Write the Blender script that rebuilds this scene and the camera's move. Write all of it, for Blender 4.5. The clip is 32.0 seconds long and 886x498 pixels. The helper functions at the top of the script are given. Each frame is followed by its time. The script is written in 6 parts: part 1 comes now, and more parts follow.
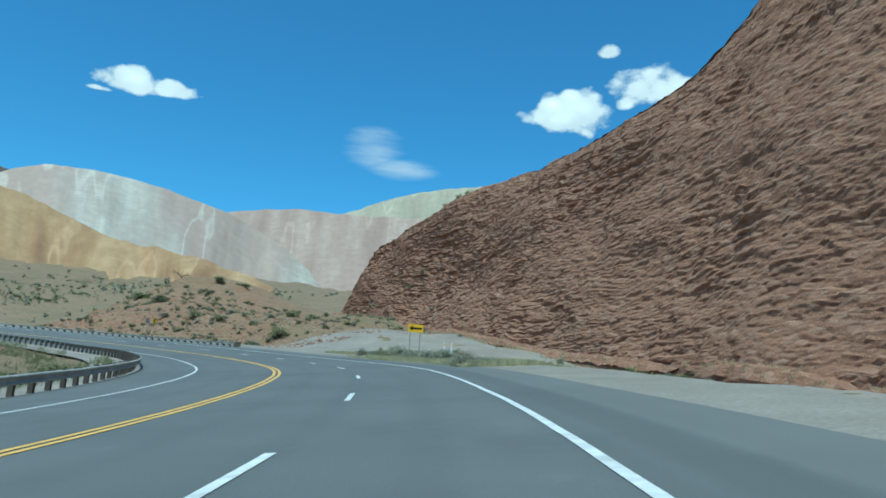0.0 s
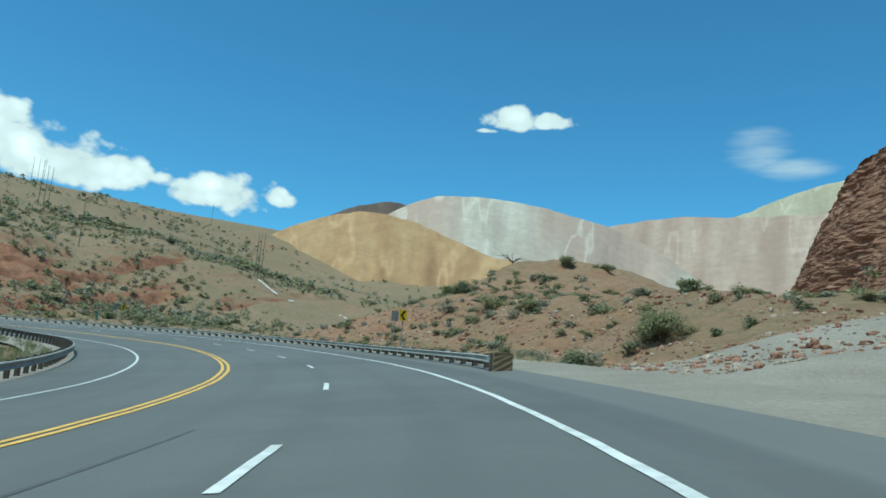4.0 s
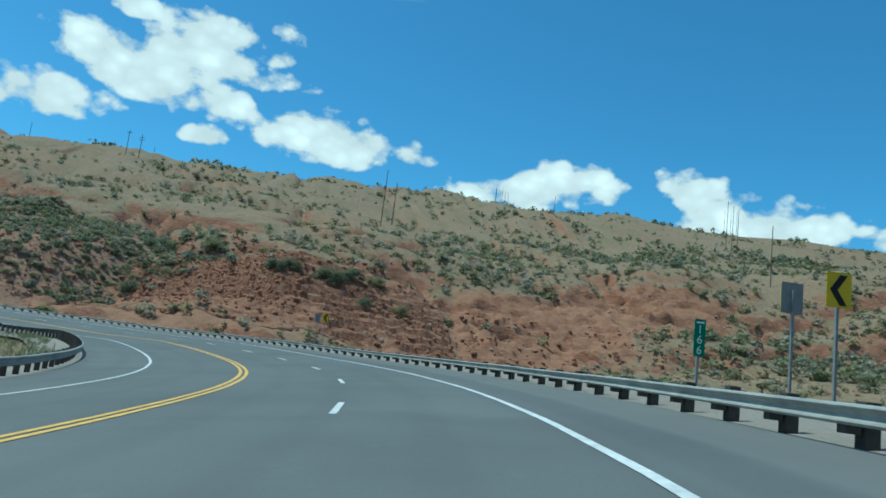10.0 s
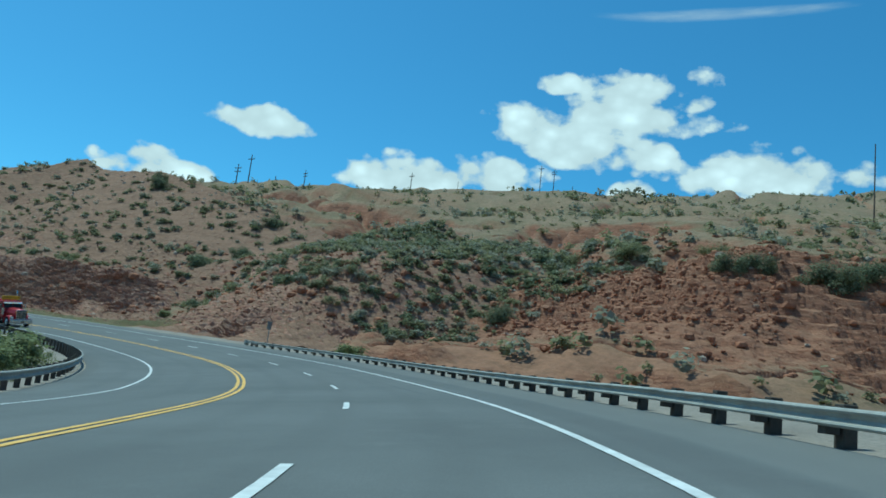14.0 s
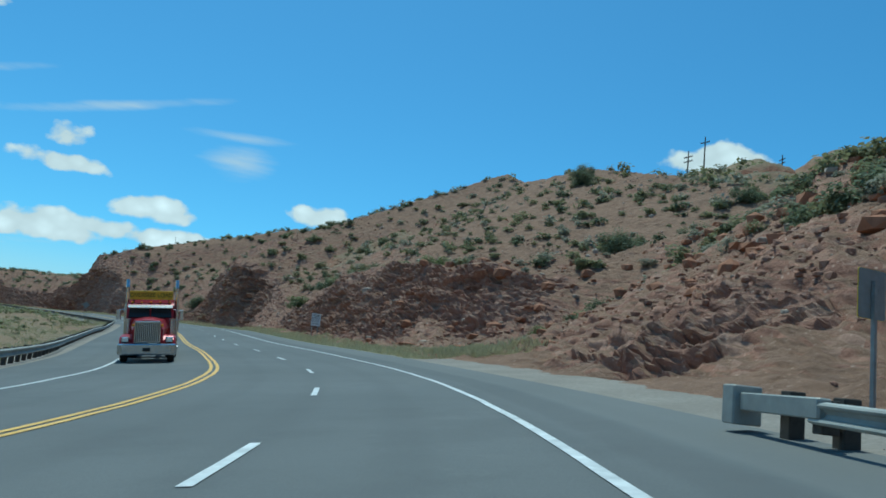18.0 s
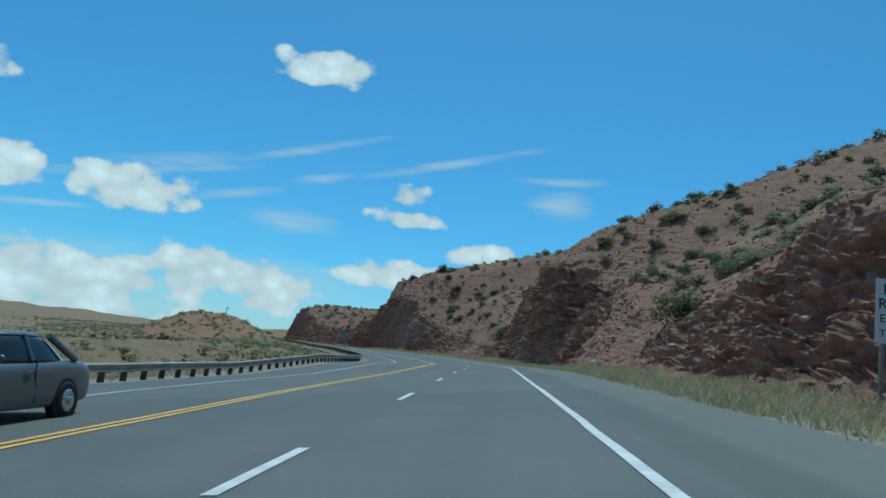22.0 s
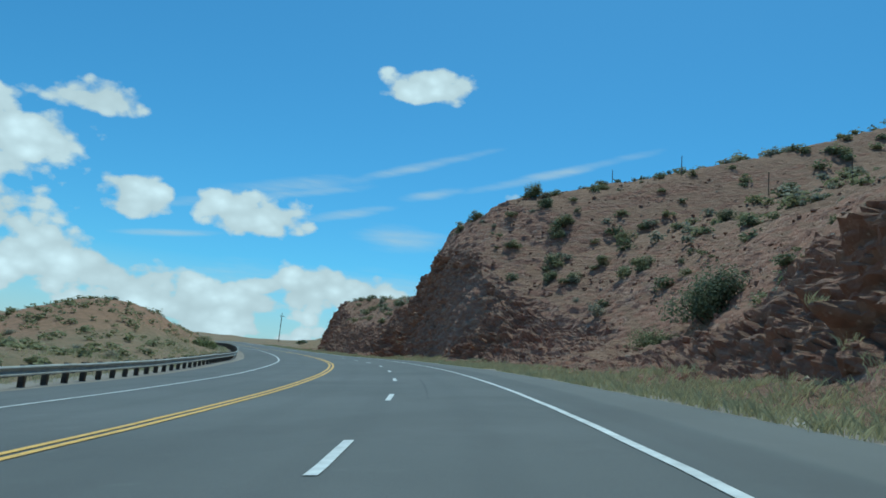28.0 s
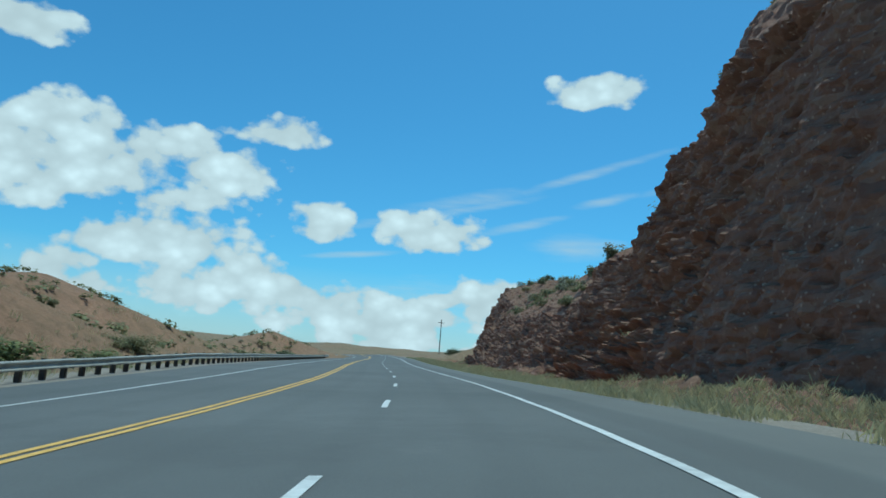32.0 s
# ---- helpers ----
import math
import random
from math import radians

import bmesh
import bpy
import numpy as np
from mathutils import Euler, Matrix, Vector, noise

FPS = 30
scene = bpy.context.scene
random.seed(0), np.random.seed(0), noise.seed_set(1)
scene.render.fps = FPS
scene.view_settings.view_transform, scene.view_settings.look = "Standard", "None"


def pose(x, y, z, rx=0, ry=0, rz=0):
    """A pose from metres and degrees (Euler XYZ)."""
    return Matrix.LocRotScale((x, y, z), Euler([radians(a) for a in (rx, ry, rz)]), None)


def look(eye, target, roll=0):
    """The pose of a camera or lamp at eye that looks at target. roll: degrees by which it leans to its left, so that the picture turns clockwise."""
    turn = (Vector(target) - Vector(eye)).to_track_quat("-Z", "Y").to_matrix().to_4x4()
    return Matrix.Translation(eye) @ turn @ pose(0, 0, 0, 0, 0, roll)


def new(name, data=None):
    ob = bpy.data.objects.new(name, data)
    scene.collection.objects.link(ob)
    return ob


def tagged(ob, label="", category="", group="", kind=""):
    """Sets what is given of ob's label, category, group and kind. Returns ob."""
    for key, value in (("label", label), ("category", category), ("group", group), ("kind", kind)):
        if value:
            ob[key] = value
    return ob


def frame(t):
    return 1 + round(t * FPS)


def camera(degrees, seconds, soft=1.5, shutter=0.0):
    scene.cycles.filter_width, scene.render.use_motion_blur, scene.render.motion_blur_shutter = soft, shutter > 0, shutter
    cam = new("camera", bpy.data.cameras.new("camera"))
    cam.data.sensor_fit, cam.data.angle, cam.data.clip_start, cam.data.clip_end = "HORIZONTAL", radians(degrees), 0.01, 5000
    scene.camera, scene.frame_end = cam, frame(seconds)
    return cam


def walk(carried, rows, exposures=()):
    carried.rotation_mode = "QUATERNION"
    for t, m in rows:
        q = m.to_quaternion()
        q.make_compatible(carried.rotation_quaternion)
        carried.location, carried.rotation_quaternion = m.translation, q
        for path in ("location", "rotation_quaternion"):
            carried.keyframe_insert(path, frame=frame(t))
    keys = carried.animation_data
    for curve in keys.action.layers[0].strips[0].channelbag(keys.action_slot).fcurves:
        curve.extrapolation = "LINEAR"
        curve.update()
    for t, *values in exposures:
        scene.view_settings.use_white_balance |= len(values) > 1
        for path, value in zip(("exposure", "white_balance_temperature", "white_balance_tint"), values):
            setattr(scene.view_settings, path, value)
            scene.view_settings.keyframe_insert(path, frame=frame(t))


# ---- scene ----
cam = camera(60.73, 32.0, soft=1.7)

# seconds, place in metres, turn in degrees
PATH = [
    (0, 0.053, 0.016, 0.167, 100.830, -3.543, -0.166),
    (0.5, -0.024, 10.237, 0.670, 100.639, -3.663, 2.106),
    (1, -0.479, 20.243, 1.203, 100.376, -3.797, 5.672),
    (1.5, -1.438, 30.057, 1.743, 100.523, -3.938, 9.614),
    (2, -3.010, 39.755, 2.259, 100.163, -4.174, 13.463),
    (2.5, -5.277, 49.244, 2.698, 100.214, -4.265, 17.255),
    (4.5, -20.572, 83.860, 4.293, 100.249, -4.536, 32.955),
    (5, -25.904, 91.800, 4.735, 100.448, -4.768, 37.421),
    (5.5, -31.825, 99.311, 5.190, 100.355, -5.105, 41.632),
    (6, -38.185, 106.204, 5.614, 100.016, -5.008, 45.730),
    (6.5, -44.975, 112.582, 6.023, 100.278, -5.328, 49.755),
    (7, -52.025, 118.294, 6.414, 100.125, -5.569, 53.685),
    (7.5, -59.232, 123.388, 6.786, 100.272, -5.916, 57.579),
    (8, -66.859, 128.215, 7.165, 100.507, -6.151, 61.733),
    (8.5, -75.009, 132.776, 7.547, 100.172, -5.962, 65.850),
    (9, -83.465, 136.690, 7.900, 99.972, -6.119, 70.416),
    (9.5, -91.799, 139.640, 8.211, 99.884, -6.417, 74.739),
    (10, -100.444, 141.903, 8.494, 99.686, -6.851, 79.244),
    (10.5, -109.301, 143.579, 8.750, 99.411, -6.756, 83.735),
    (11, -118.092, 144.592, 8.968, 99.449, -6.892, 88.051),
    (11.5, -126.961, 144.963, 9.163, 99.296, -6.602, 92.155),
    (12, -135.913, 144.635, 9.344, 99.450, -6.742, 95.967),
    (12.5, -144.686, 143.647, 9.508, 99.532, -6.565, 100.035),
    (13, -153.472, 142.079, 9.677, 99.436, -6.600, 104.156),
    (13.5, -161.856, 139.994, 9.885, 99.606, -6.477, 108.136),
    (14, -170.376, 137.226, 10.113, 99.719, -6.472, 112.067),
    (14.5, -179.060, 133.659, 10.338, 99.318, -6.256, 116.330),
    (16.5, -210.130, 114.112, 10.845, 99.760, -6.288, 133.951),
    (17, -216.537, 108.024, 11.046, 99.804, -6.319, 138.383),
    (17.5, -222.271, 101.427, 11.271, 99.599, -6.219, 142.744),
    (18, -227.439, 94.368, 11.502, 99.317, -6.193, 146.898),
    (18.5, -232.110, 87.046, 11.714, 99.469, -6.055, 151.167),
    (19, -236.376, 79.281, 11.934, 99.559, -6.267, 155.560),
    (19.5, -240.003, 71.010, 12.181, 99.549, -5.956, 159.801),
    (20, -242.955, 62.340, 12.438, 99.500, -6.265, 164.002),
    (20.5, -245.370, 53.588, 12.701, 99.271, -6.298, 167.856),
    (21, -247.342, 44.688, 12.948, 99.340, -6.386, 170.710),
    (21.5, -249.179, 35.362, 13.204, 99.336, -6.775, 171.567),
    (22, -250.919, 26.131, 13.480, 99.522, -6.879, 171.442),
    (22.5, -252.596, 16.841, 13.772, 99.616, -6.611, 171.072),
    (23, -254.352, 7.715, 14.094, 99.769, -6.603, 170.598),
    (23.5, -256.236, -1.358, 14.433, 99.738, -6.505, 170.291),
    (24, -258.208, -10.644, 14.781, 99.839, -6.589, 169.980),
    (24.5, -260.265, -20.130, 15.093, 99.804, -6.055, 170.262),
    (26.5, -267.546, -58.629, 16.170, 99.525, -5.541, 174.368),
    (27, -268.659, -68.177, 16.403, 99.558, -5.883, 176.276),
    (27.5, -269.438, -77.440, 16.625, 99.490, -5.474, 178.270),
    (28, -269.871, -86.947, 16.865, 99.551, -5.580, -179.901),
    (28.5, -269.959, -96.516, 17.103, 99.513, -5.821, -178.236),
    (29, -269.713, -106.207, 17.350, 99.309, -5.595, -176.318),
    (29.5, -269.221, -116.294, 17.626, 99.413, -5.352, -174.850),
    (30, -268.470, -126.291, 17.902, 99.318, -5.119, -172.972),
    (30.5, -267.479, -136.075, 18.134, 99.236, -4.924, -171.431),
    (31, -266.134, -145.843, 18.347, 99.202, -4.559, -169.756),
    (31.5, -264.462, -155.577, 18.549, 99.150, -4.342, -167.973),
    (32, -262.605, -165.206, 18.760, 99.214, -4.630, -166.303),
]
# the windscreen's faint green-blue tint
walk(cam, [(r[0], pose(*r[1:])) for r in PATH], [(0, 0.16, 5200, -16), (5, 0.13, 5800, -16), (9, 0.05, 5450, -17), (14, -0.08, 5300, -19), (18, -0.14, 5400, -14), (21, -0.30, 5350, -14), (25, -0.32, 5350, -14), (27, -0.26, 5350, -14), (29, -0.26, 5350, -14), (32, -0.24, 5350, -14)])

# ---- sky, sun ----
SUN = Vector((-0.10, -0.38, 0.92)).normalized()

# cumulus and thin clouds: azimuth, elevation, half width, half height in degrees
CUMULUS_NORTH = [(115.1, 20.1, 2.1, 0.9), (111.7, 20.0, 1.5, 0.6), (116.9, 19.2, 0.9, 0.2), (81.2, 20.9, 2.4, 1.7), (74.6, 22.6, 2.6, 1.5), (78.2, 25.5, 0.9, 0.5), (166.5, 14.1, 3.5, 1.3), (161.1, 15.1, 4.4, 1.5), (152.8, 15.1, 2.2, 1.7), (148.6, 12.9, 4.7, 1.9), (143.8, 12.7, 2.4, 1.2), (137.0, 12.3, 4.2, 1.5), (132.3, 12.5, 1.2, 0.8), (188.9, 22.3, 4.0, 1.7), (195.3, 22.5, 1.4, 0.8), (195.8, 19.0, 4.2, 1.9), (191.1, 17.8, 3.8, 1.9), (199.8, 15.4, 3.3, 1.6), (206.5, 14.6, 4.3, 1.7), (189.4, 15.0, 1.5, 0.8), (185.3, 21.4, 1.6, 0.9), (182.9, 19.8, 1.3, 0.6), (180.1, 16.2, 4.9, 1.9), (173.8, 16.1, 1.7, 1.1), (166.7, 14.7, 2.7, 0.7), (202.4, 14.9, 6.6, 1.1), (190.1, 20.2, 5.4, 1.8), (193.4, 18.1, 4.9, 1.8), (217.8, 16.9, 3.1, 1.0), (226.1, 12.1, 2.7, 1.5), (222.6, 12.1, 2.0, 1.0)]
CUMULUS_SOUTH = [(273.1, 21.2, 3.3, 1.3), (265.4, 11.2, 2.6, 0.7), (265.3, 12.9, 1.3, 1.0), (259.4, 9.0, 2.5, 1.0), (285.3, 10.0, 3.6, 1.5), (293.5, 10.1, 2.3, 1.6), (311.3, 11.6, 9.4, 3.6), (304.0, 12.8, 5.0, 2.4), (298.3, 16.4, 3.2, 1.2), (314.1, 13.7, 4.2, 1.9), (305.3, 7.3, 6.1, 2.4), (299.4, 4.6, 7.9, 1.9), (287.5, 2.8, 6.4, 1.5), (280.8, 4.8, 2.6, 1.9), (291.8, 3.1, 8.5, 1.3), (311.3, 3.8, 4.6, 2.3), (316.2, 20.5, 3.1, 1.4), (280.4, 5.6, 1.6, 1.0), (283.9, 5.1, 1.6, 0.6), (288.1, 2.3, 7.6, 1.9), (277.4, 4.8, 5.0, 1.9), (266.5, 6.7, 4.9, 1.0), (260.1, 7.1, 4.4, 0.8), (247.5, 10.3, 1.9, 0.8), (286.6, 3.3, 7.0, 1.4), (276.1, 4.1, 2.9, 1.7), (280.2, 5.5, 2.0, 1.0), (299.2, 3.9, 6.0, 1.6), (290.0, 3.1, 6.3, 1.2)]
WISPS = [(96.4, 18.0, 1.7, 1.1, 0), (93.9, 16.6, 2.0, 0.6, 0), (184.2, 27.5, 6.3, 0.3, 0), (274.4, 9.9, 2.7, 0.7, 0), (274.7, 9.9, 2.3, 0.8, 0), (253.9, 13.5, 1.8, 1.0, 0), (277.5, 5.6, 10.3, 1.2, 0), (285.2, 11.8, 6.6, 0.3, -0.226), (274.6, 15.1, 5.3, 0.3, -0.311), (262.8, 15.8, 5.8, 0.3, -0.267), (278.6, 11.3, 2.7, 0.3, -0.245), (272.1, 13.5, 1.9, 0.3, -0.211), (254.5, 15.3, 3.0, 0.3, -0.05), (291.1, 8.2, 2.8, 0.2, -0.14), (275.1, 9.8, 2.1, 0.4, -0.0), (282.9, 12.9, 5.1, 0.5, -0.218)]


def build_world():
    w = bpy.data.worlds.new("daylight")
    scene.world = w
    w.use_nodes = True
    nt = w.node_tree
    nt.nodes.clear()
    N, Lk = nt.nodes.new, nt.links.new

    def link(a, b):
        Lk(a, b)

    def math_(op, a, b=None, c=None, clamp=False):
        n = N("ShaderNodeMath")
        n.operation, n.use_clamp = op, clamp
        for i, v in enumerate((a, b, c)):
            if v is None:
                continue
            if isinstance(v, (int, float)):
                n.inputs[i].default_value = v
            else:
                link(v, n.inputs[i])
        return n.outputs[0]

    out = N("ShaderNodeOutputWorld")
    sky = N("ShaderNodeTexSky")
    sky.sky_type, sky.sun_disc = "NISHITA", False
    sky.sun_elevation = math.asin(SUN.z)
    sky.sun_rotation = math.atan2(SUN.x, SUN.y)
    sky.altitude, sky.air_density, sky.dust_density, sky.ozone_density = 1200, 1.0, 1.3, 2.5
    tint = N("ShaderNodeMix")
    tint.data_type, tint.blend_type = "RGBA", "MULTIPLY"
    tint.inputs[0].default_value = 1.0
    link(sky.outputs[0], tint.inputs[6])
    tint.inputs[7].default_value = (0.57, 0.98, 1.12, 1)
    tc = N("ShaderNodeTexCoord")
    sep = N("ShaderNodeSeparateXYZ")
    link(tc.outputs["Generated"], sep.inputs[0])
    az = math_("ADD", math_("MULTIPLY", math_("ARCTAN2", math_("MULTIPLY", sep.outputs[1], -1.0), math_("MULTIPLY", sep.outputs[0], -1.0)), 57.2958), 180.0)
    el = math_("MULTIPLY", math_("ARCSINE", sep.outputs[2]), 57.2958)
    noise_a = N("ShaderNodeTexNoise")
    noise_a.inputs["Scale"].default_value, noise_a.inputs["Detail"].default_value, noise_a.inputs["Roughness"].default_value = 13.0, 9.0, 0.6
    stretch = N("ShaderNodeMapping")
    stretch.inputs["Scale"].default_value = (1, 1, 1.4)
    link(tc.outputs["Generated"], stretch.inputs[0])
    link(stretch.outputs[0], noise_a.inputs[0])
    noise_b = N("ShaderNodeTexNoise")
    noise_b.inputs["Scale"].default_value, noise_b.inputs["Detail"].default_value, noise_b.inputs["Roughness"].default_value = 9.0, 6.0, 0.6
    smear = N("ShaderNodeMapping")
    smear.inputs["Scale"].default_value = (1, 1, 7)
    link(tc.outputs["Generated"], smear.inputs[0])
    link(smear.outputs[0], noise_b.inputs[0])

    def blob(a, e, w, h, flat, tilt=0.0):
        side = math_("SUBTRACT", az, a)
        u = math_("MULTIPLY", side, 1.0 / w)
        v = math_("SUBTRACT", el, e)
        if tilt:
            v = math_("SUBTRACT", v, math_("MULTIPLY", side, tilt))
        if flat:  # a flat base: the lower half falls off faster
            v = math_("MAXIMUM", math_("MULTIPLY", v, 1.0 / h), math_("MULTIPLY", v, -1.5 / h))
        else:
            v = math_("MULTIPLY", v, 1.0 / h)
        r2 = math_("ADD", math_("MULTIPLY", u, u), math_("MULTIPLY", v, v))
        return math_("SUBTRACT", 1.0, math_("MULTIPLY", r2, 0.5 if flat else 0.45))

    def joined(blobs, flat):
        acc = None
        for b in blobs:
            d = blob(*b[:4], flat, b[4] if len(b) > 4 else 0.0)
            acc = d if acc is None else math_("MAXIMUM", acc, d)
        return acc

    dens = math_("MAXIMUM", joined(CUMULUS_NORTH + CUMULUS_SOUTH, True), -1.0)
    # round heads, large and small
    bulge = None
    for size, amount in ((17.0, 0.75), (40.0, 0.45), (90.0, 0.12)):
        vo = N("ShaderNodeTexVoronoi")
        vo.feature = "SMOOTH_F1"
        vo.inputs["Scale"].default_value, vo.inputs["Smoothness"].default_value = size, 0.35
        link(stretch.outputs[0], vo.inputs["Vector"])
        q = math_("MULTIPLY", math_("SUBTRACT", 0.42, vo.outputs["Distance"]), amount * 1.6)
        bulge = q if bulge is None else math_("ADD", bulge, q)
    puff = math_("ADD", dens, math_("ADD", bulge, math_("MULTIPLY", math_("SUBTRACT", noise_a.outputs[0], 0.5), 2.6)))
    solid = math_("MULTIPLY", math_("SUBTRACT", puff, 0.06), 2.6, clamp=True)
    thin_d = math_("MAXIMUM", joined(WISPS, False), -1.0)
    thin = math_("ADD", thin_d, math_("MULTIPLY", math_("SUBTRACT", noise_b.outputs[0], 0.5), 2.2))
    thin = math_("MULTIPLY", math_("POWER", math_("MULTIPLY", math_("SUBTRACT", thin, -0.1), 0.62, clamp=True), 1.6), 0.72)
    # thin haze of cloud low over the plain to the south
    haze = math_("MULTIPLY", math_("SUBTRACT", 7.0, el), 0.13, clamp=True)
    cover = math_("MAXIMUM", math_("MAXIMUM", solid, thin), math_("MULTIPLY", haze, 0.8))
    heads = math_("MULTIPLY_ADD", bulge, 0.9, 0.55, clamp=True)
    body = math_("MULTIPLY_ADD", math_("MULTIPLY", math_("MULTIPLY", math_("SUBTRACT", puff, -0.05), 0.7, clamp=True), heads), 0.36, 0.69)
    shade = N("ShaderNodeCombineColor")
    link(math_("MULTIPLY", body, 0.97), shade.inputs[0])
    link(body, shade.inputs[1])
    link(math_("MULTIPLY", body, 1.03), shade.inputs[2])
    bg_sky, bg_cloud, mix = N("ShaderNodeBackground"), N("ShaderNodeBackground"), N("ShaderNodeMixShader")
    link(tint.outputs[2], bg_sky.inputs[0])
    bg_sky.inputs[1].default_value = 0.12
    link(shade.outputs[0], bg_cloud.inputs[0])
    bg_cloud.inputs[1].default_value = 1.0
    link(cover, mix.inputs[0])
    link(bg_sky.outputs[0], mix.inputs[1])
    link(bg_cloud.outputs[0], mix.inputs[2])
    link(mix.outputs[0], out.inputs[0])


build_world()
sun_data = bpy.data.lights.new("sun", "SUN")
sun_data.energy, sun_data.angle, sun_data.color = 3.6, radians(0.53), (1.0, 0.95, 0.87)
sun_lamp = new("sun", sun_data)
sun_lamp.matrix_world = look(SUN * 200, (0, 0, 0))
scene.view_settings.exposure = 0.0


# ---- numbers: smooth noise, road line ----
def hash3(i, j, k, seed):
    h = (i.astype(np.int64) * 374761393 + j.astype(np.int64) * 668265263 + k.astype(np.int64) * 2147483647 + seed * 1274126177) & 0xFFFFFFFF
    h = ((h ^ (h >> 13)) * 1274126177) & 0xFFFFFFFF
    h = h ^ (h >> 16)
    return (h & 0xFFFF) / 32767.5 - 1.0


def vnoise(x, y, z, seed=0):
    """Smooth noise in -1..1 on arrays."""
    xi, yi, zi = np.floor(x), np.floor(y), np.floor(z)
    fx, fy, fz = x - xi, y - yi, z - zi
    fx, fy, fz = (t * t * t * (t * (t * 6 - 15) + 10) for t in (fx, fy, fz))
    r = 0
    for a in (0, 1):
        for b in (0, 1):
            for c in (0, 1):
                wgt = (fx if a else 1 - fx) * (fy if b else 1 - fy) * (fz if c else 1 - fz)
                r = r + wgt * hash3(xi + a, yi + b, zi + c, seed)
    return r


def fbm(x, y, z, octaves=4, seed=0, gain=0.5):
    r, amp = 0, 1.0
    for o in range(octaves):
        r = r + amp * vnoise(x, y, z, seed + o * 17)
        x, y, z, amp = x * 2.03 + 7.1, y * 2.03 + 3.7, z * 2.03 + 1.3, amp * gain
    return r


def smooth(a, b, x):
    t = np.clip((x - a) / (b - a), 0, 1)
    return t * t * (3 - 2 * t)


def spline(k, v, s):
    """Smooth curve through the values v at the stations k."""
    k, v = np.asarray(k, float), np.asarray(v, float)
    m = np.gradient(v, k)
    i = np.clip(np.searchsorted(k, s) - 1, 0, len(k) - 2)
    h = k[i + 1] - k[i]
    u = (np.clip(s, k[0], k[-1]) - k[i]) / h
    return (2 * u**3 - 3 * u**2 + 1) * v[i] + (u**3 - 2 * u**2 + u) * h * m[i] + (3 * u**2 - 2 * u**3) * v[i + 1] + (u**3 - u**2) * h * m[i + 1]


# the land is laid out in plan units, of this many metres each
UNIT = 1.19
# the line that the right lane follows, every 19 units
KNOTS = np.arange(-80, 795, 19.0)
ROAD_X = [-8.21, -6.26, -4.33, -2.03, -0.48, -0.47, -2.66, -8.16, -16.52, -27.87, -41.82, -57.76, -75.45, -94.39, -113.80, -132.94, -151.13, -167.78, -182.23, -193.48, -201.79, -206.65, -210.43, -214.37, -218.29, -222.34, -225.42, -226.91, -226.98, -225.72, -223.33, -219.65, -214.72, -208.99, -202.75, -196.69, -190.68, -184.89, -179.09, -173.16, -167.02, -160.62, -154.00, -147.18, -140.20, -133.09, -125.85]
ROAD_Y = [-79.62, -60.72, -41.80, -22.93, -3.99, 15.03, 33.80, 51.98, 69.05, 84.45, 97.72, 108.65, 116.58, 120.97, 121.76, 118.63, 112.14, 102.54, 90.13, 75.04, 58.30, 40.63, 22.04, 3.76, -14.90, -33.49, -51.96, -70.66, -89.34, -107.96, -126.46, -144.72, -162.68, -180.30, -198.17, -216.04, -234.13, -252.26, -270.39, -288.45, -306.43, -324.31, -342.11, -353.82, -377.49, -395.09, -412.66]
ROAD_Z = [-3.17, -2.62, -2.07, -1.59, -0.98, -0.03, 1.00, 1.79, 2.61, 3.50, 4.34, 5.18, 5.90, 6.51, 6.95, 7.34, 7.80, 7.97, 8.36, 8.82, 9.32, 9.82, 10.35, 11.04, 11.71, 12.32, 12.76, 13.20, 13.70, 14.18, 14.61, 14.97, 15.25, 15.51, 15.80, 16.12, 16.46, 16.81, 17.16, 17.52, 17.88, 18.23, 18.58, 18.94, 19.31, 19.67, 20.03]
ROAD_BANK = [5.3, 5.3, 5.3, 5.3, 5.4, 5.8, 6.0, 6.0, 6.1, 7.0, 6.6, 6.7, 7.2, 6.5, 6.7, 6.6, 5.8, 7.0, 6.8, 6.8, 6.3, 7.1, 7.2, 6.7, 7.2, 5.0, 5.1, 5.8, 5.7, 5.7, 5.0, 5.0, 3.4, 2.2, 2.3, 2.7, 3.1, 3.4, 3.7, 3.9, 4.1, 4.2, 4.3, 4.4, 4.5, 4.5, 4.5]
S_ALL = np.arange(-80, 790, 1.0)
C_ALL = np.stack([spline(KNOTS, v, S_ALL) for v in (ROAD_X, ROAD_Y, ROAD_Z)], 1)
T_ALL = np.gradient(C_ALL[:, :2], axis=0)
T_ALL /= np.linalg.norm(T_ALL, axis=1)[:, None]


def road_point(s, d, lift=0.0):
    """Places at s along the road and d to its right, on its banked surface."""
    s, d = np.broadcast_arrays(np.asarray(s, float), np.asarray(d, float))
    c = [np.interp(s, S_ALL, C_ALL[:, i]) for i in range(3)]
    tx, ty = np.interp(s, S_ALL, T_ALL[:, 0]), np.interp(s, S_ALL, T_ALL[:, 1])
    n = np.hypot(tx, ty)
    tx, ty = tx / n, ty / n
    tilt = np.tan(np.radians(np.interp(s, KNOTS, ROAD_BANK)))
    flat = np.clip(d, -16, 9)
    return np.stack([c[0] + d * ty, c[1] - d * tx, c[2] + flat * tilt + lift], -1)


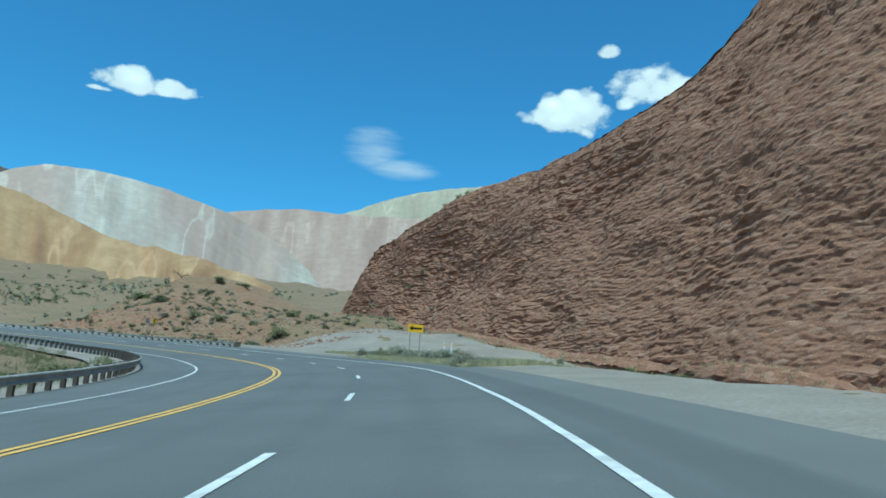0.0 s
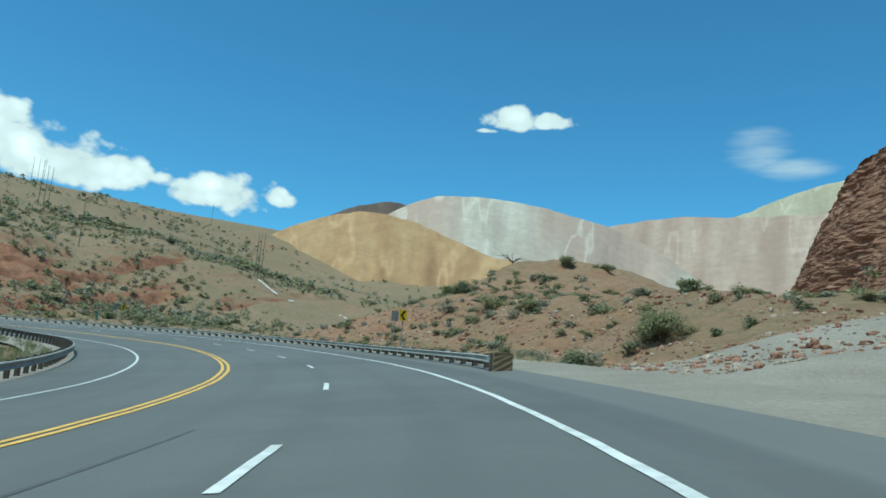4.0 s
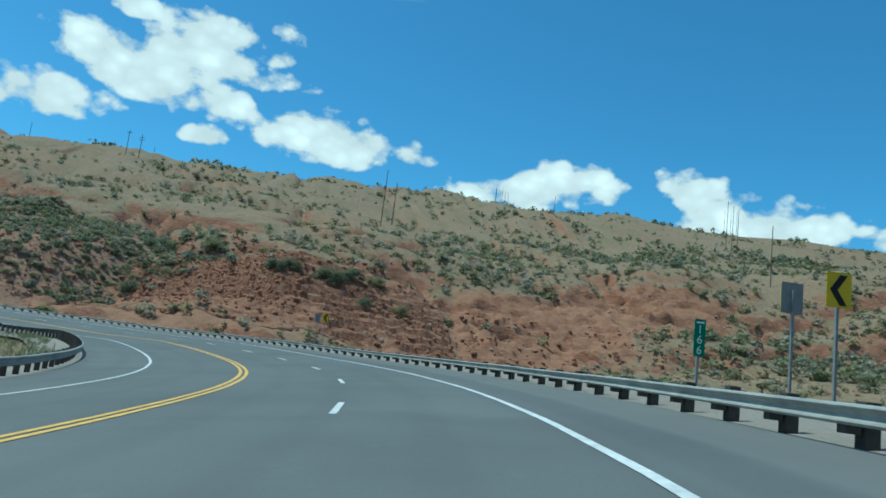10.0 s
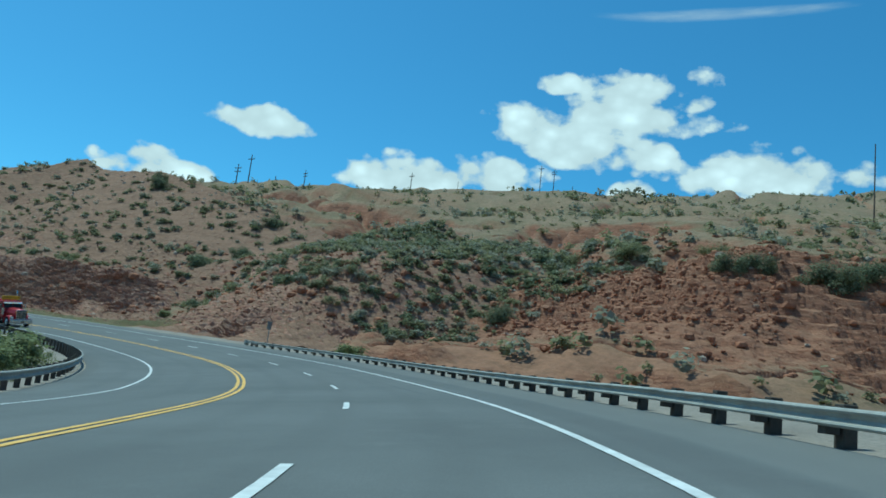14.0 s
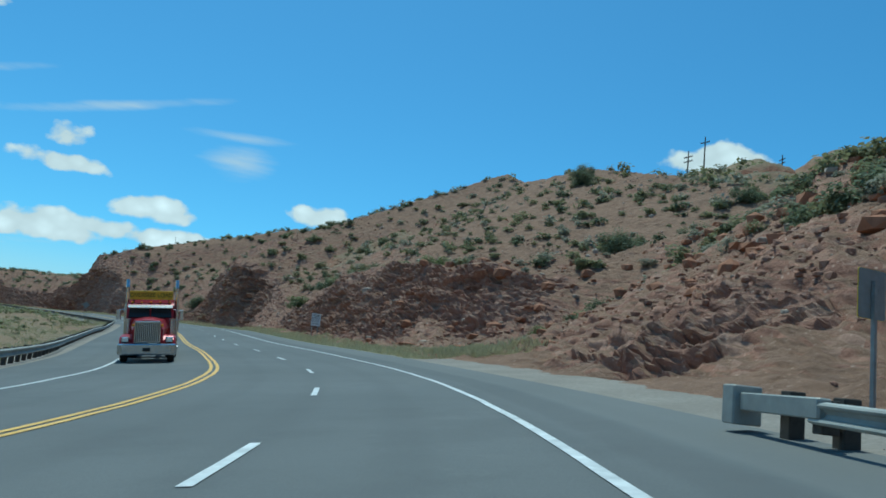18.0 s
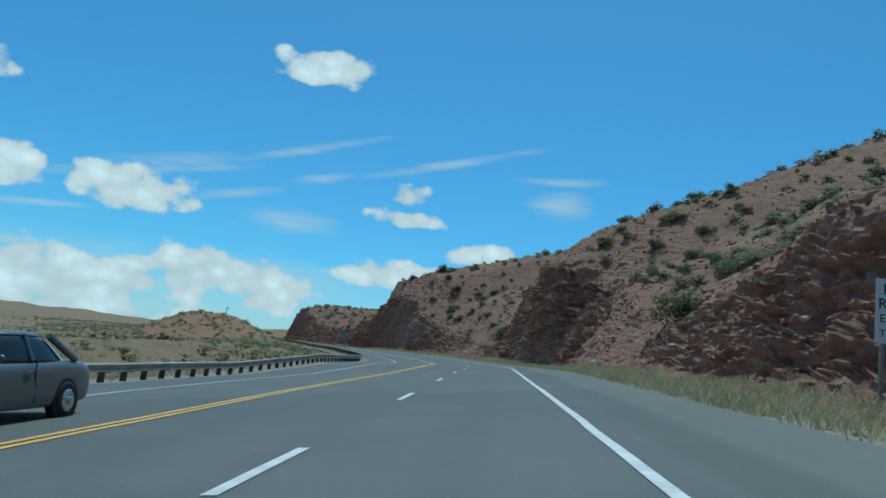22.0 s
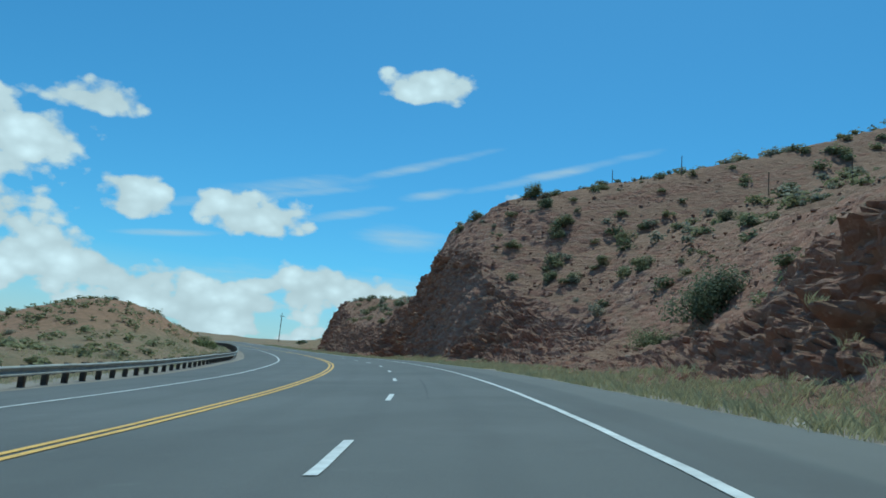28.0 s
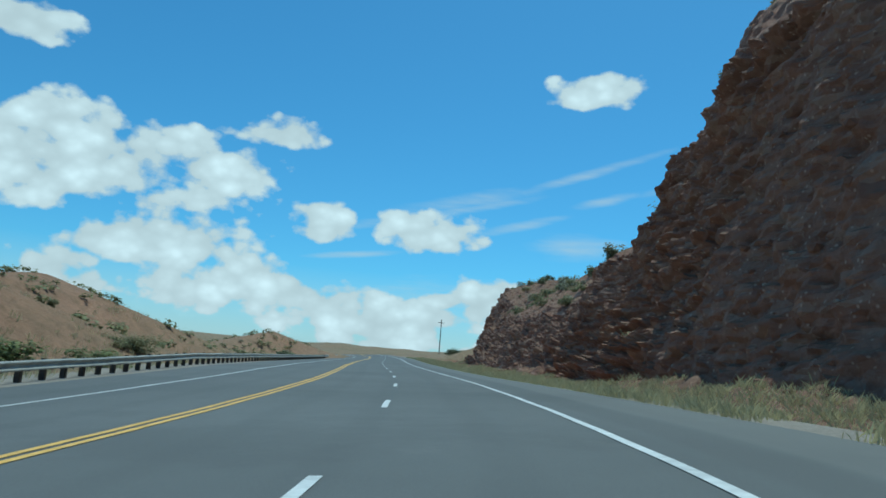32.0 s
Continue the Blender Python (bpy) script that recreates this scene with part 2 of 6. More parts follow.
def road_place(x, y):
    """s and d of the nearest spot of the road for arrays of places."""
    x, y = np.ravel(x), np.ravel(y)
    s_out, d_out = np.empty(len(x)), np.empty(len(x))
    pts = C_ALL[::4, :2]
    for a in range(0, len(x), 20000):
        px = np.stack([x[a:a + 20000], y[a:a + 20000]], 1)
        i = ((px[:, None, :] - pts[None]) ** 2).sum(-1).argmin(1) * 4
        for _ in range(2):
            r = px - C_ALL[i, :2]
            i = np.clip(i + np.round((r * T_ALL[i]).sum(1)).astype(int), 0, len(S_ALL) - 1)
        r = px - C_ALL[i, :2]
        s_out[a:a + 20000] = S_ALL[i]
        side = np.sign(r[:, 0] * T_ALL[i, 1] - r[:, 1] * T_ALL[i, 0])
        d_out[a:a + 20000] = side * np.hypot(r[:, 0], r[:, 1])
    return s_out, d_out


def heading(s):
    """Degrees by which the road at s is turned from +y to the left."""
    tx, ty = float(np.interp(s, S_ALL, T_ALL[:, 0])), float(np.interp(s, S_ALL, T_ALL[:, 1]))
    return math.degrees(math.atan2(-tx, ty))


# ---- materials ----
def material(name, build):
    m = bpy.data.materials.new(name)
    m.use_nodes = True
    nt = m.node_tree
    bsdf = nt.nodes["Principled BSDF"]
    bsdf.inputs["Specular IOR Level"].default_value = 0.25
    build(nt, bsdf)
    return m


class Net:
    """Short hands for wiring a node tree."""

    def __init__(self, nt):
        self.nt = nt
        self.geo = nt.nodes.new("ShaderNodeNewGeometry")
        self.tc = nt.nodes.new("ShaderNodeTexCoord")

    def put(self, sock, v):
        if isinstance(v, (int, float, tuple, list)):
            if hasattr(sock, "default_value"):
                sock.default_value = v if not isinstance(v, (tuple, list)) or len(v) != 3 or sock.type != "RGBA" else (*v, 1)
        else:
            self.nt.links.new(v, sock)

    def noise(self, scale, detail=5, rough=0.6, vec=None, stretch=None, out=0):
        n = self.nt.nodes.new("ShaderNodeTexNoise")
        n.inputs["Scale"].default_value, n.inputs["Detail"].default_value, n.inputs["Roughness"].default_value = scale, detail, rough
        v = vec or self.geo.outputs["Position"]
        if stretch:
            mp = self.nt.nodes.new("ShaderNodeMapping")
            mp.inputs["Scale"].default_value = stretch
            self.put(mp.inputs[0], v)
            v = mp.outputs[0]
        self.put(n.inputs["Vector"], v)
        return n.outputs[out]

    def ramp(self, fac, *stops):
        n = self.nt.nodes.new("ShaderNodeValToRGB")
        e = n.color_ramp.elements
        while len(e) < len(stops):
            e.new(0.5)
        for el, (p, c) in zip(e, stops):
            el.position, el.color = p, ((c, c, c, 1) if isinstance(c, (int, float)) else (*c, 1))
        self.put(n.inputs[0], fac)
        return n.outputs[0]

    def mix(self, fac, a, b, mode="MIX"):
        n = self.nt.nodes.new("ShaderNodeMix")
        n.data_type, n.blend_type = "RGBA", mode
        self.put(n.inputs[0], fac)
        self.put(n.inputs[6], a)
        self.put(n.inputs[7], b)
        return n.outputs[2]

    def math(self, op, a, b=0.0, clamp=False):
        n = self.nt.nodes.new("ShaderNodeMath")
        n.operation, n.use_clamp = op, clamp
        self.put(n.inputs[0], a)
        self.put(n.inputs[1], b)
        return n.outputs[0]

    def bump(self, h, strength, dist, bsdf, prev=None):
        n = self.nt.nodes.new("ShaderNodeBump")
        n.inputs["Strength"].default_value, n.inputs["Distance"].default_value = strength, dist
        self.put(n.inputs["Height"], h)
        if prev:
            self.nt.links.new(prev, n.inputs["Normal"])
        self.nt.links.new(n.outputs[0], bsdf.inputs["Normal"])
        return n.outputs[0]

    def steep(self, lo, hi):
        """1 on steep faces, 0 on level ground."""
        sp = self.nt.nodes.new("ShaderNodeSeparateXYZ")
        self.put(sp.inputs[0], self.geo.outputs["Normal"])
        return self.ramp(sp.outputs[2], (lo, 1.0), (hi, 0.0))


def rock_colours(n, dark, mid, light, dip):
    """Colour of layered rock: beds, blotches, pale stones."""
    warp = n.noise(0.12, 4, 0.6)
    mp = n.nt.nodes.new("ShaderNodeMapping")
    mp.inputs["Rotation"].default_value = (radians(dip), 0, 0)
    mp.inputs["Scale"].default_value = (0.12, 0.12, 1.0)
    n.put(mp.inputs[0], n.geo.outputs["Position"])
    beds = n.noise(0.9, 6, 0.65, vec=mp.outputs[0])
    fine = n.noise(2.6, 8, 0.7)
    c = n.ramp(beds, (0.25, dark), (0.48, mid), (0.62, mid), (0.8, light))
    c = n.mix(n.ramp(warp, (0.35, 0.0), (0.7, 0.55)), c, mid)
    c = n.mix(n.ramp(fine, (0.3, 0.45), (0.55, 0.0)), c, dark)
    # each block has a tone of its own
    vo = n.nt.nodes.new("ShaderNodeTexVoronoi")
    vo.inputs["Scale"].default_value = 1.5
    m2 = n.nt.nodes.new("ShaderNodeMapping")
    m2.inputs["Rotation"].default_value, m2.inputs["Scale"].default_value = (radians(dip), 0, 0), (0.6, 0.6, 1.8)
    n.put(m2.inputs[0], n.mix(0.25, n.geo.outputs["Position"], n.noise(1.2, 3, 0.6, out=1), "ADD"))
    n.put(vo.inputs["Vector"], m2.outputs[0])
    sp = n.nt.nodes.new("ShaderNodeSeparateColor")
    n.put(sp.inputs[0], vo.outputs["Color"])
    c = n.mix(n.ramp(sp.outputs[0], (0.0, 0.40), (0.45, 0.0)), c, dark)
    c = n.mix(n.ramp(sp.outputs[1], (0.6, 0.0), (1.0, 0.45)), c, light)
    stones = n.noise(3.5, 4, 0.6)
    c = n.mix(n.ramp(stones, (0.60, 0.0), (0.70, 0.5)), c, light)
    clasts = n.nt.nodes.new("ShaderNodeTexVoronoi")
    clasts.inputs["Scale"].default_value = 2.8
    n.put(clasts.inputs["Vector"], n.geo.outputs["Position"])
    c = n.mix(n.ramp(clasts.outputs["Distance"], (0.10, 0.75), (0.19, 0.0)), c, tuple(min(0.8, v * 1.25) for v in light))
    return c, beds, n.math("ADD", n.math("MULTIPLY", vo.outputs["Distance"], -0.8), fine)


def make_rock(dark, mid, light, dip, soil=None, green=None, lo=0.62, hi=0.80, red=None, beds_up=0.7):
    def build(nt, b):
        n = Net(nt)
        c, beds, fine = rock_colours(n, dark, mid, light, dip)
        if soil:
            grit = n.noise(1.7, 7, 0.7)
            s = n.mix(n.ramp(grit, (0.3, 0.0), (0.7, 1.0)), soil, tuple(v * 1.3 for v in soil))
            s = n.mix(n.ramp(n.noise(5.0, 3, 0.5), (0.6, 0.0), (0.72, 0.45)), s, light)
            s = n.mix(n.ramp(n.noise(0.5, 5, 0.7), (0.5, 0.0), (0.68, 0.5)), s, tuple(v * 0.6 for v in soil))
            if green:
                s = n.mix(n.ramp(n.noise(0.05, 6, 0.7), (0.46, 0.0), (0.62, 0.38)), s, green)
                s = n.mix(n.ramp(n.noise(0.7, 6, 0.75), (0.50, 0.0), (0.62, 0.5)), s, tuple(v * 0.8 for v in green))
            if red:
                at = nt.nodes.new("ShaderNodeAttribute")
                at.attribute_name = "bare"
                rs = n.mix(n.ramp(grit, (0.3, 0.0), (0.7, 1.0)), red, tuple(v * 1.4 for v in red))
                rs = n.mix(n.ramp(n.noise(0.35, 6, 0.7), (0.45, 0.0), (0.65, 0.6)), rs, tuple(v * 0.6 for v in red))
                s = n.mix(n.math("MULTIPLY", at.outputs["Fac"], 0.9), s, rs)
                # a blush of red soil here and there higher up
                s = n.mix(n.ramp(n.noise(0.018, 5, 0.65), (0.54, 0.0), (0.68, 0.3)), s, rs)
            c = n.mix(n.steep(lo, hi), s, c)
        nt.links.new(c, b.inputs["Base Color"])
        b.inputs["Roughness"].default_value = 0.95
        p = n.bump(n.math("MULTIPLY", beds, n.steep(lo, hi)) if soil else beds, beds_up, 0.4, b)
        p = n.bump(fine, 0.75, 0.18, b, p)
        n.bump(n.noise(6, 8, 0.72), 0.8, 0.09, b, p)
    return build


SOIL = (0.218, 0.128, 0.083)
GREEN = (0.135, 0.13, 0.062)
M_ROCK = material("red_rock", make_rock((0.145, 0.072, 0.046), (0.30, 0.156, 0.098), (0.43, 0.28, 0.195), 2, beds_up=0.5))
M_CUT = material("red_rock_and_soil", make_rock((0.19, 0.092, 0.064), (0.40, 0.205, 0.137), (0.54, 0.37, 0.27), -4, SOIL, None, beds_up=0.3))
M_HILL = material("scrubby_hillside", make_rock((0.13, 0.06, 0.04), (0.29, 0.13, 0.075), (0.38, 0.22, 0.14), 3, (0.222, 0.155, 0.097), GREEN, 0.70, 0.88, (0.26, 0.126, 0.075)))


def plain(colour, rough=0.6, metal=0.0, spread=0.15, scale=8.0, bump=0.0, random=0.0):
    def build(nt, b):
        n = Net(nt)
        f = n.noise(scale, 5, 0.65, vec=n.tc.outputs["Object"])
        c = n.mix(n.ramp(f, (0.3, 0.0), (0.7, 1.0)), tuple(v * (1 - spread) for v in colour), tuple(min(1, v * (1 + spread)) for v in colour))
        if random:
            info = nt.nodes.new("ShaderNodeObjectInfo")
            c = n.mix(n.math("MULTIPLY", info.outputs["Random"], random), c, tuple(v * 0.45 for v in colour))
        nt.links.new(c, b.inputs["Base Color"])
        b.inputs["Roughness"].default_value, b.inputs["Metallic"].default_value = rough, metal
        if bump:
            n.bump(f, 0.5, bump, b)
    return build


def asphalt(nt, b):
    n = Net(nt)
    big, grain = n.noise(0.12, 4, 0.6), n.noise(45, 3, 0.7)
    c = n.ramp(big, (0.3, (0.118, 0.122, 0.118)), (0.7, (0.162, 0.166, 0.16)))
    c = n.mix(n.ramp(grain, (0.35, 0.5), (0.6, 0.0)), c, (0.09, 0.09, 0.09))
    c = n.mix(n.ramp(n.noise(0.8, 6, 0.7), (0.6, 0.0), (0.75, 0.35)), c, (0.21, 0.208, 0.195))
    c = n.mix(n.ramp(n.noise(0.05, 6, 0.7, stretch=(3, 3, 1)), (0.52, 0.0), (0.6, 0.25)), c, (0.085, 0.086, 0.084))
    # wheel tracks, and the darker joint outside the edge line
    at = nt.nodes.new("ShaderNodeAttribute")
    at.attribute_name = "across"
    d = n.math("ADD", at.outputs["Fac"], n.math("MULTIPLY", n.noise(0.05, 3, 0.5), 0.5))
    lane = n.math("SINE", n.math("MULTIPLY", d, 3.9))
    c = n.mix(n.ramp(lane, (0.2, 0.0), (0.9, 0.22)), c, (0.095, 0.097, 0.095))
    joint = n.math("ABSOLUTE", n.math("SUBTRACT", d, 2.75))
    c = n.mix(n.ramp(joint, (0.25, 0.45), (0.45, 0.0)), c, (0.10, 0.10, 0.097))
    outer = n.ramp(n.math("MULTIPLY", d, 0.2), (0.63, 0.0), (0.66, 0.4))
    c = n.mix(outer, c, (0.185, 0.18, 0.165))
    nt.links.new(c, b.inputs["Base Color"])
    b.inputs["Roughness"].default_value = 0.85
    n.bump(grain, 0.35, 0.01, b)


def gravel(nt, b):
    n = Net(nt)
    c = n.ramp(n.noise(0.25, 5, 0.65), (0.3, (0.25, 0.215, 0.18)), (0.7, (0.36, 0.315, 0.265)))
    g = n.noise(9, 6, 0.75)
    c = n.mix(n.ramp(g, (0.35, 0.6), (0.6, 0.0)), c, (0.14, 0.12, 0.1))
    nt.links.new(c, b.inputs["Base Color"])
    b.inputs["Roughness"].default_value = 0.95
    n.bump(g, 0.6, 0.05, b)


def spoil(pale, mid, dark, other=None):
    """Loose mine spoil: streaks that run down the slope."""
    def build(nt, b):
        n = Net(nt)
        run, down = nt.nodes.new("ShaderNodeAttribute"), nt.nodes.new("ShaderNodeAttribute")
        run.attribute_name, down.attribute_name = "run", "down"
        v = nt.nodes.new("ShaderNodeCombineXYZ")
        n.put(v.inputs[0], run.outputs["Fac"])
        n.put(v.inputs[1], n.math("MULTIPLY", down.outputs["Fac"], 45.0))
        streak = n.noise(0.022, 7, 0.58, vec=v.outputs[0])
        c = n.ramp(streak, (0.32, dark), (0.48, mid), (0.62, pale))
        if other:
            side = n.noise(0.006, 2, 0.5, vec=v.outputs[0])
            c = n.mix(n.ramp(side, (0.46, 0.0), (0.54, 0.75)), c, other)
        chute = n.noise(0.013, 3, 0.5, vec=v.outputs[0])
        c = n.mix(n.ramp(n.math("ABSOLUTE", n.math("SUBTRACT", chute, 0.55)), (0.004, 0.5), (0.02, 0.0)), c, tuple(min(0.8, v * 1.25) for v in pale))
        c = n.mix(n.ramp(n.noise(0.05, 6, 0.7), (0.4, 0.35), (0.62, 0.0)), c, tuple(v * 0.8 for v in dark))
        nt.links.new(c, b.inputs["Base Color"])
        b.inputs["Roughness"].default_value = 1.0
        p = n.bump(streak, 0.45, 5.0, b)
        n.bump(n.noise(0.12, 6, 0.65), 0.6, 3.0, b, p)
    return build


M_ASPHALT = material("asphalt", asphalt)
M_GRAVEL = material("gravel", gravel)
M_YELLOW = material("yellow_line_paint", plain((0.70, 0.42, 0.10), 0.6, 0, 0.18, 3.0))
M_WHITE = material("white_line_paint", plain((0.62, 0.62, 0.60), 0.6, 0, 0.25, 3.0))
M_TAN = material("tan_spoil", spoil((0.46, 0.305, 0.165), (0.39, 0.245, 0.125), (0.27, 0.155, 0.08)))
M_PALE = material("pale_spoil", spoil((0.50, 0.45, 0.375), (0.42, 0.365, 0.30), (0.34, 0.275, 0.225), (0.40, 0.28, 0.22)))
M_PINK = material("pink_spoil", spoil((0.43, 0.325, 0.26), (0.37, 0.265, 0.21), (0.30, 0.21, 0.165)))
M_OCHRE = material("ochre_spoil", spoil((0.45, 0.405, 0.295), (0.39, 0.345, 0.25), (0.32, 0.27, 0.195)))
M_DARK = material("dark_hill", spoil((0.14, 0.10, 0.08), (0.11, 0.08, 0.065), (0.08, 0.06, 0.05)))


# ---- mesh helpers ----
def mesh_of(name, verts, faces, mat, smooth_shade=True):
    me = bpy.data.meshes.new(name)
    me.from_pydata(np.asarray(verts, float).reshape(-1, 3).tolist(), [], faces if isinstance(faces, list) else faces.tolist())
    if smooth_shade:
        me.polygons.foreach_set("use_smooth", np.ones(len(me.polygons), bool))
    me.materials.append(mat)
    me.update()
    return me


def grid_faces(n, m):
    i = np.arange(n * m).reshape(n, m)
    return np.stack([i[:-1, :-1], i[1:, :-1], i[1:, 1:], i[:-1, 1:]], -1).reshape(-1, 4)


def sheet(name, V, mat, flip=False, smooth_shade=True):
    """An object from a grid of places."""
    f = grid_faces(*V.shape[:2])
    return new(name, mesh_of(name, V, f[:, ::-1] if flip else f, mat, smooth_shade))


def normals(V):
    a, b = np.gradient(V, axis=0), np.gradient(V, axis=1)
    n = np.cross(a, b)
    return n / (np.linalg.norm(n, axis=-1, keepdims=True) + 1e-9)


def cells(x, y, z, seed):
    """Broken blocks: a random level for each block, and how far a place is from the block's joints."""
    xi, yi, zi = np.floor(x), np.floor(y), np.floor(z)
    f1, f2, lev = np.full(x.shape, 9.0), np.full(x.shape, 9.0), np.zeros(x.shape)
    for a in (-1, 0, 1):
        for b in (-1, 0, 1):
            for c in (-1, 0, 1):
                i, j, k = xi + a, yi + b, zi + c
                h = hash3(i, j, k, seed)
                px, py, pz = i + 0.5 + 0.45 * h, j + 0.5 + 0.45 * np.sin(h * 91.7), k + 0.5 + 0.45 * np.sin(h * 57.3 + 2)
                d = (px - x) ** 2 + (py - y) ** 2 + (pz - z) ** 2
                near = d < f1
                f2 = np.where(near, f1, np.minimum(f2, d))
                lev = np.where(near, np.sin(h * 143.1), lev)
                f1 = np.where(near, d, f1)
    return lev, np.sqrt(f2) - np.sqrt(f1)


def ledges(x, y, z, thick, seed, run=1.0):
    """Beds of rock: how far each bed stands out, which changes along it, and the joint between two beds."""
    k = np.floor(z / thick)
    f = z / thick - k
    x, y = x * run, y * run
    lev = vnoise(x * 0.10 + k * 13.7, y * 0.10, k * 5.1, seed) + 0.7 * vnoise(x * 0.42 + k * 3.3, y * 0.42, k * 2.7, seed + 1)
    return lev, np.exp(-f * (1 - f) * 26)


def rough_rock(V, amp, dip, sign=1.0, bulk=0.8, slab=1.0, thick=0.9, block=1.0, run=1.0):
    """Push a grid in and out along its normal: beds, blocks and grit."""
    n = normals(V) * sign
    x, y, z = V[..., 0], V[..., 1], V[..., 2] + dip * V[..., 1]
    zz = z + 1.5 * fbm(x * 0.045, y * 0.045, z * 0.045, 3, 5) + 0.22 * fbm(x * 0.6, y * 0.6, z * 0.6, 2, 6)
    b1, j1 = ledges(x, y, zz, thick, 31, run)
    b2, j2 = ledges(x, y, zz + 0.3, thick * 0.36, 35, run)
    l1, e1 = cells(x * 0.36 * slab, y * 0.36 * slab, zz * 0.95 / slab, 61)
    l2, e2 = cells(x * 0.95 * slab, y * 0.95 * slab, zz * 2.1 / slab, 62)
    grit = fbm(x * 1.6, y * 1.6, zz * 2.4, 3, 40, 0.65)
    big = fbm(x * 0.055, y * 0.055, z * 0.07, 3, 50)
    notch = np.abs(fbm(x * 0.20, y * 0.20, zz * 0.22, 3, 70))
    bold = 0.45 + 1.1 * smooth(-0.25, 0.35, fbm(x * 0.07, y * 0.07, zz * 0.16, 3, 72))
    crack = 0.16 * l1 + 0.15 * l2 - 0.12 * np.exp(-e1 * 14) - 0.08 * np.exp(-e2 * 12)
    push = bold * (0.34 * b1 + 0.22 * b2 - 0.18 * j1 - 0.10 * j2) + block * crack + 0.20 * grit + bulk * big - 0.45 * notch
    return V + n * (amp * push)[..., None]


# ---- lie of the land ----
# spots that the hills pass through: x, y, z
WEST_LAND = [(-236, 124, 21.5), (-233, 113, 25.5), (-317, 238, 50), (-351, 351, 66.5), (-319, 324, 59), (-292, 358, 49), (-226, 236, 16.5), (-257, 238, 22.5), (-265, 109, 36.5),
    (-235, 138, 17.5), (-243, 125, 25.5), (-226, 88, 16.5), (-244, 133, 22), (-220, 71, 14), (-279, 16, 34), (-256, 27, 24.5), (-287, -25, 50), (-478, -99, 99),
    (-531, 5, 113.6), (-575, 103, 125.3), (-665, 210, 147.7), (-667, 328, 151.6), (-746, 506, 173.6), (-765, 657, 184.7), (-714, 803, 189.6), (-277, 340, 46.9), (-276, 252, 25.9),
    (-202, 337, 24.4), (-304, -41, 50.8), (-351, -49, 65.1), (-398, 63, 71.6), (-430, 253, 72.9), (-489, 423, 109), (-245, 69, 22.6), (-230, 153, 10.5), (-213, 131, 8.2),
    (-223, 203, 11.1), (-190, 153, 5.4), (-150, 163, 4.4), (-110, 173, 5.4), (-120, 223, 7.9), (-170, 263, 12.4)]
NORTH_LAND = [(-38.1, 144.3, 14.2), (-66.1, 154.4, 14.5), (-85.1, 170.4, 8.9), (-80.2, 142.4, 5.7), (-20.1, 172.3, 15.3), (-99.9, 302.4, 16.7), (-199, 483.3, 52.3), (-335.8, 528.7, 65.5), (-428.7, 539, 76.3),
    (30.3, 302.1, 31.4), (-58.9, 602.1, 73.7), (150.3, 201.9, 44.8), (19.8, 107.3, 8.6), (-8.2, 132.3, 12), (4.7, 86.3, 5.8), (-9.2, 110.3, 8.7), (17.7, 62.3, 3.2), (-22.1, 136.3, 12.1),
    (-38.6, 116.7, 9.2), (-33.3, 111.5, 9.0), (-22, 108, 9.8), (-50, 168, 24), (-52, 137.2, 13.6), (-49.4, 131.6, 12.6), (-58, 163.2, 23.6), (-49.2, 162.2, 22.4)]
INNER_LAND = [(-100, 20, 4), (-110, 70, 3.4), (-60, 40, 1.5), (-150, 30, 6), (-180, 0, 8), (-100, -60, 6), (-40, -40, -2.5), (60, 20, 0), (30, -80, -2),
    (-190, -60, 9), (-150, -150, 10), (-60, -250, 4), (150, -150, 0), (-165, -262, 18), (-176, -236, 17.2), (-150, -305, 18.4), (-192, -196, 15.9), (-205, -128, 14.2)]
FAR_LAND = [(-1200, 100, 150), (-1300, 700, 190), (-1492.1, -601.4, 86), (-892.5, -698.9, 42.7), (-291.7, -896.7, 38.9), (400, -900, 38), (-87.1, -1996, 54.4), (1200, -300, 25), (-123.4, -515.9, 23.5),
    (-54, -395.6, 16.7), (1300, 700, 60), (-393.7, -417, 33.8), (-294.5, -196.6, 32.9), (-324.5, -106.8, 48.1), (-274.3, -256.5, 32.2), (0, 1500, 160)]
SPOTS = np.array(WEST_LAND + NORTH_LAND + INNER_LAND + FAR_LAND, float)


def fitted():
    d = np.hypot(SPOTS[:, None, 0] - SPOTS[None, :, 0], SPOTS[:, None, 1] - SPOTS[None, :, 1])
    k = np.sqrt(d * d + 7.0**2)
    n = len(SPOTS)
    A = np.zeros((n + 1, n + 1))
    A[:n, :n], A[:n, n], A[n, :n] = k - np.eye(n) * 3.0, 1, 1
    return np.linalg.solve(A, np.concatenate([SPOTS[:, 2], [0]]))


LAND_W = fitted()


def land(x, y):
    """Height of the open country."""
    shape = np.shape(x)
    x, y = np.ravel(x), np.ravel(y)
    z = np.full(len(x), LAND_W[-1])
    for (a, b, _), w in zip(SPOTS, LAND_W[:-1]):
        z += w * np.sqrt((x - a) ** 2 + (y - b) ** 2 + 7.0**2)
    return z.reshape(shape)


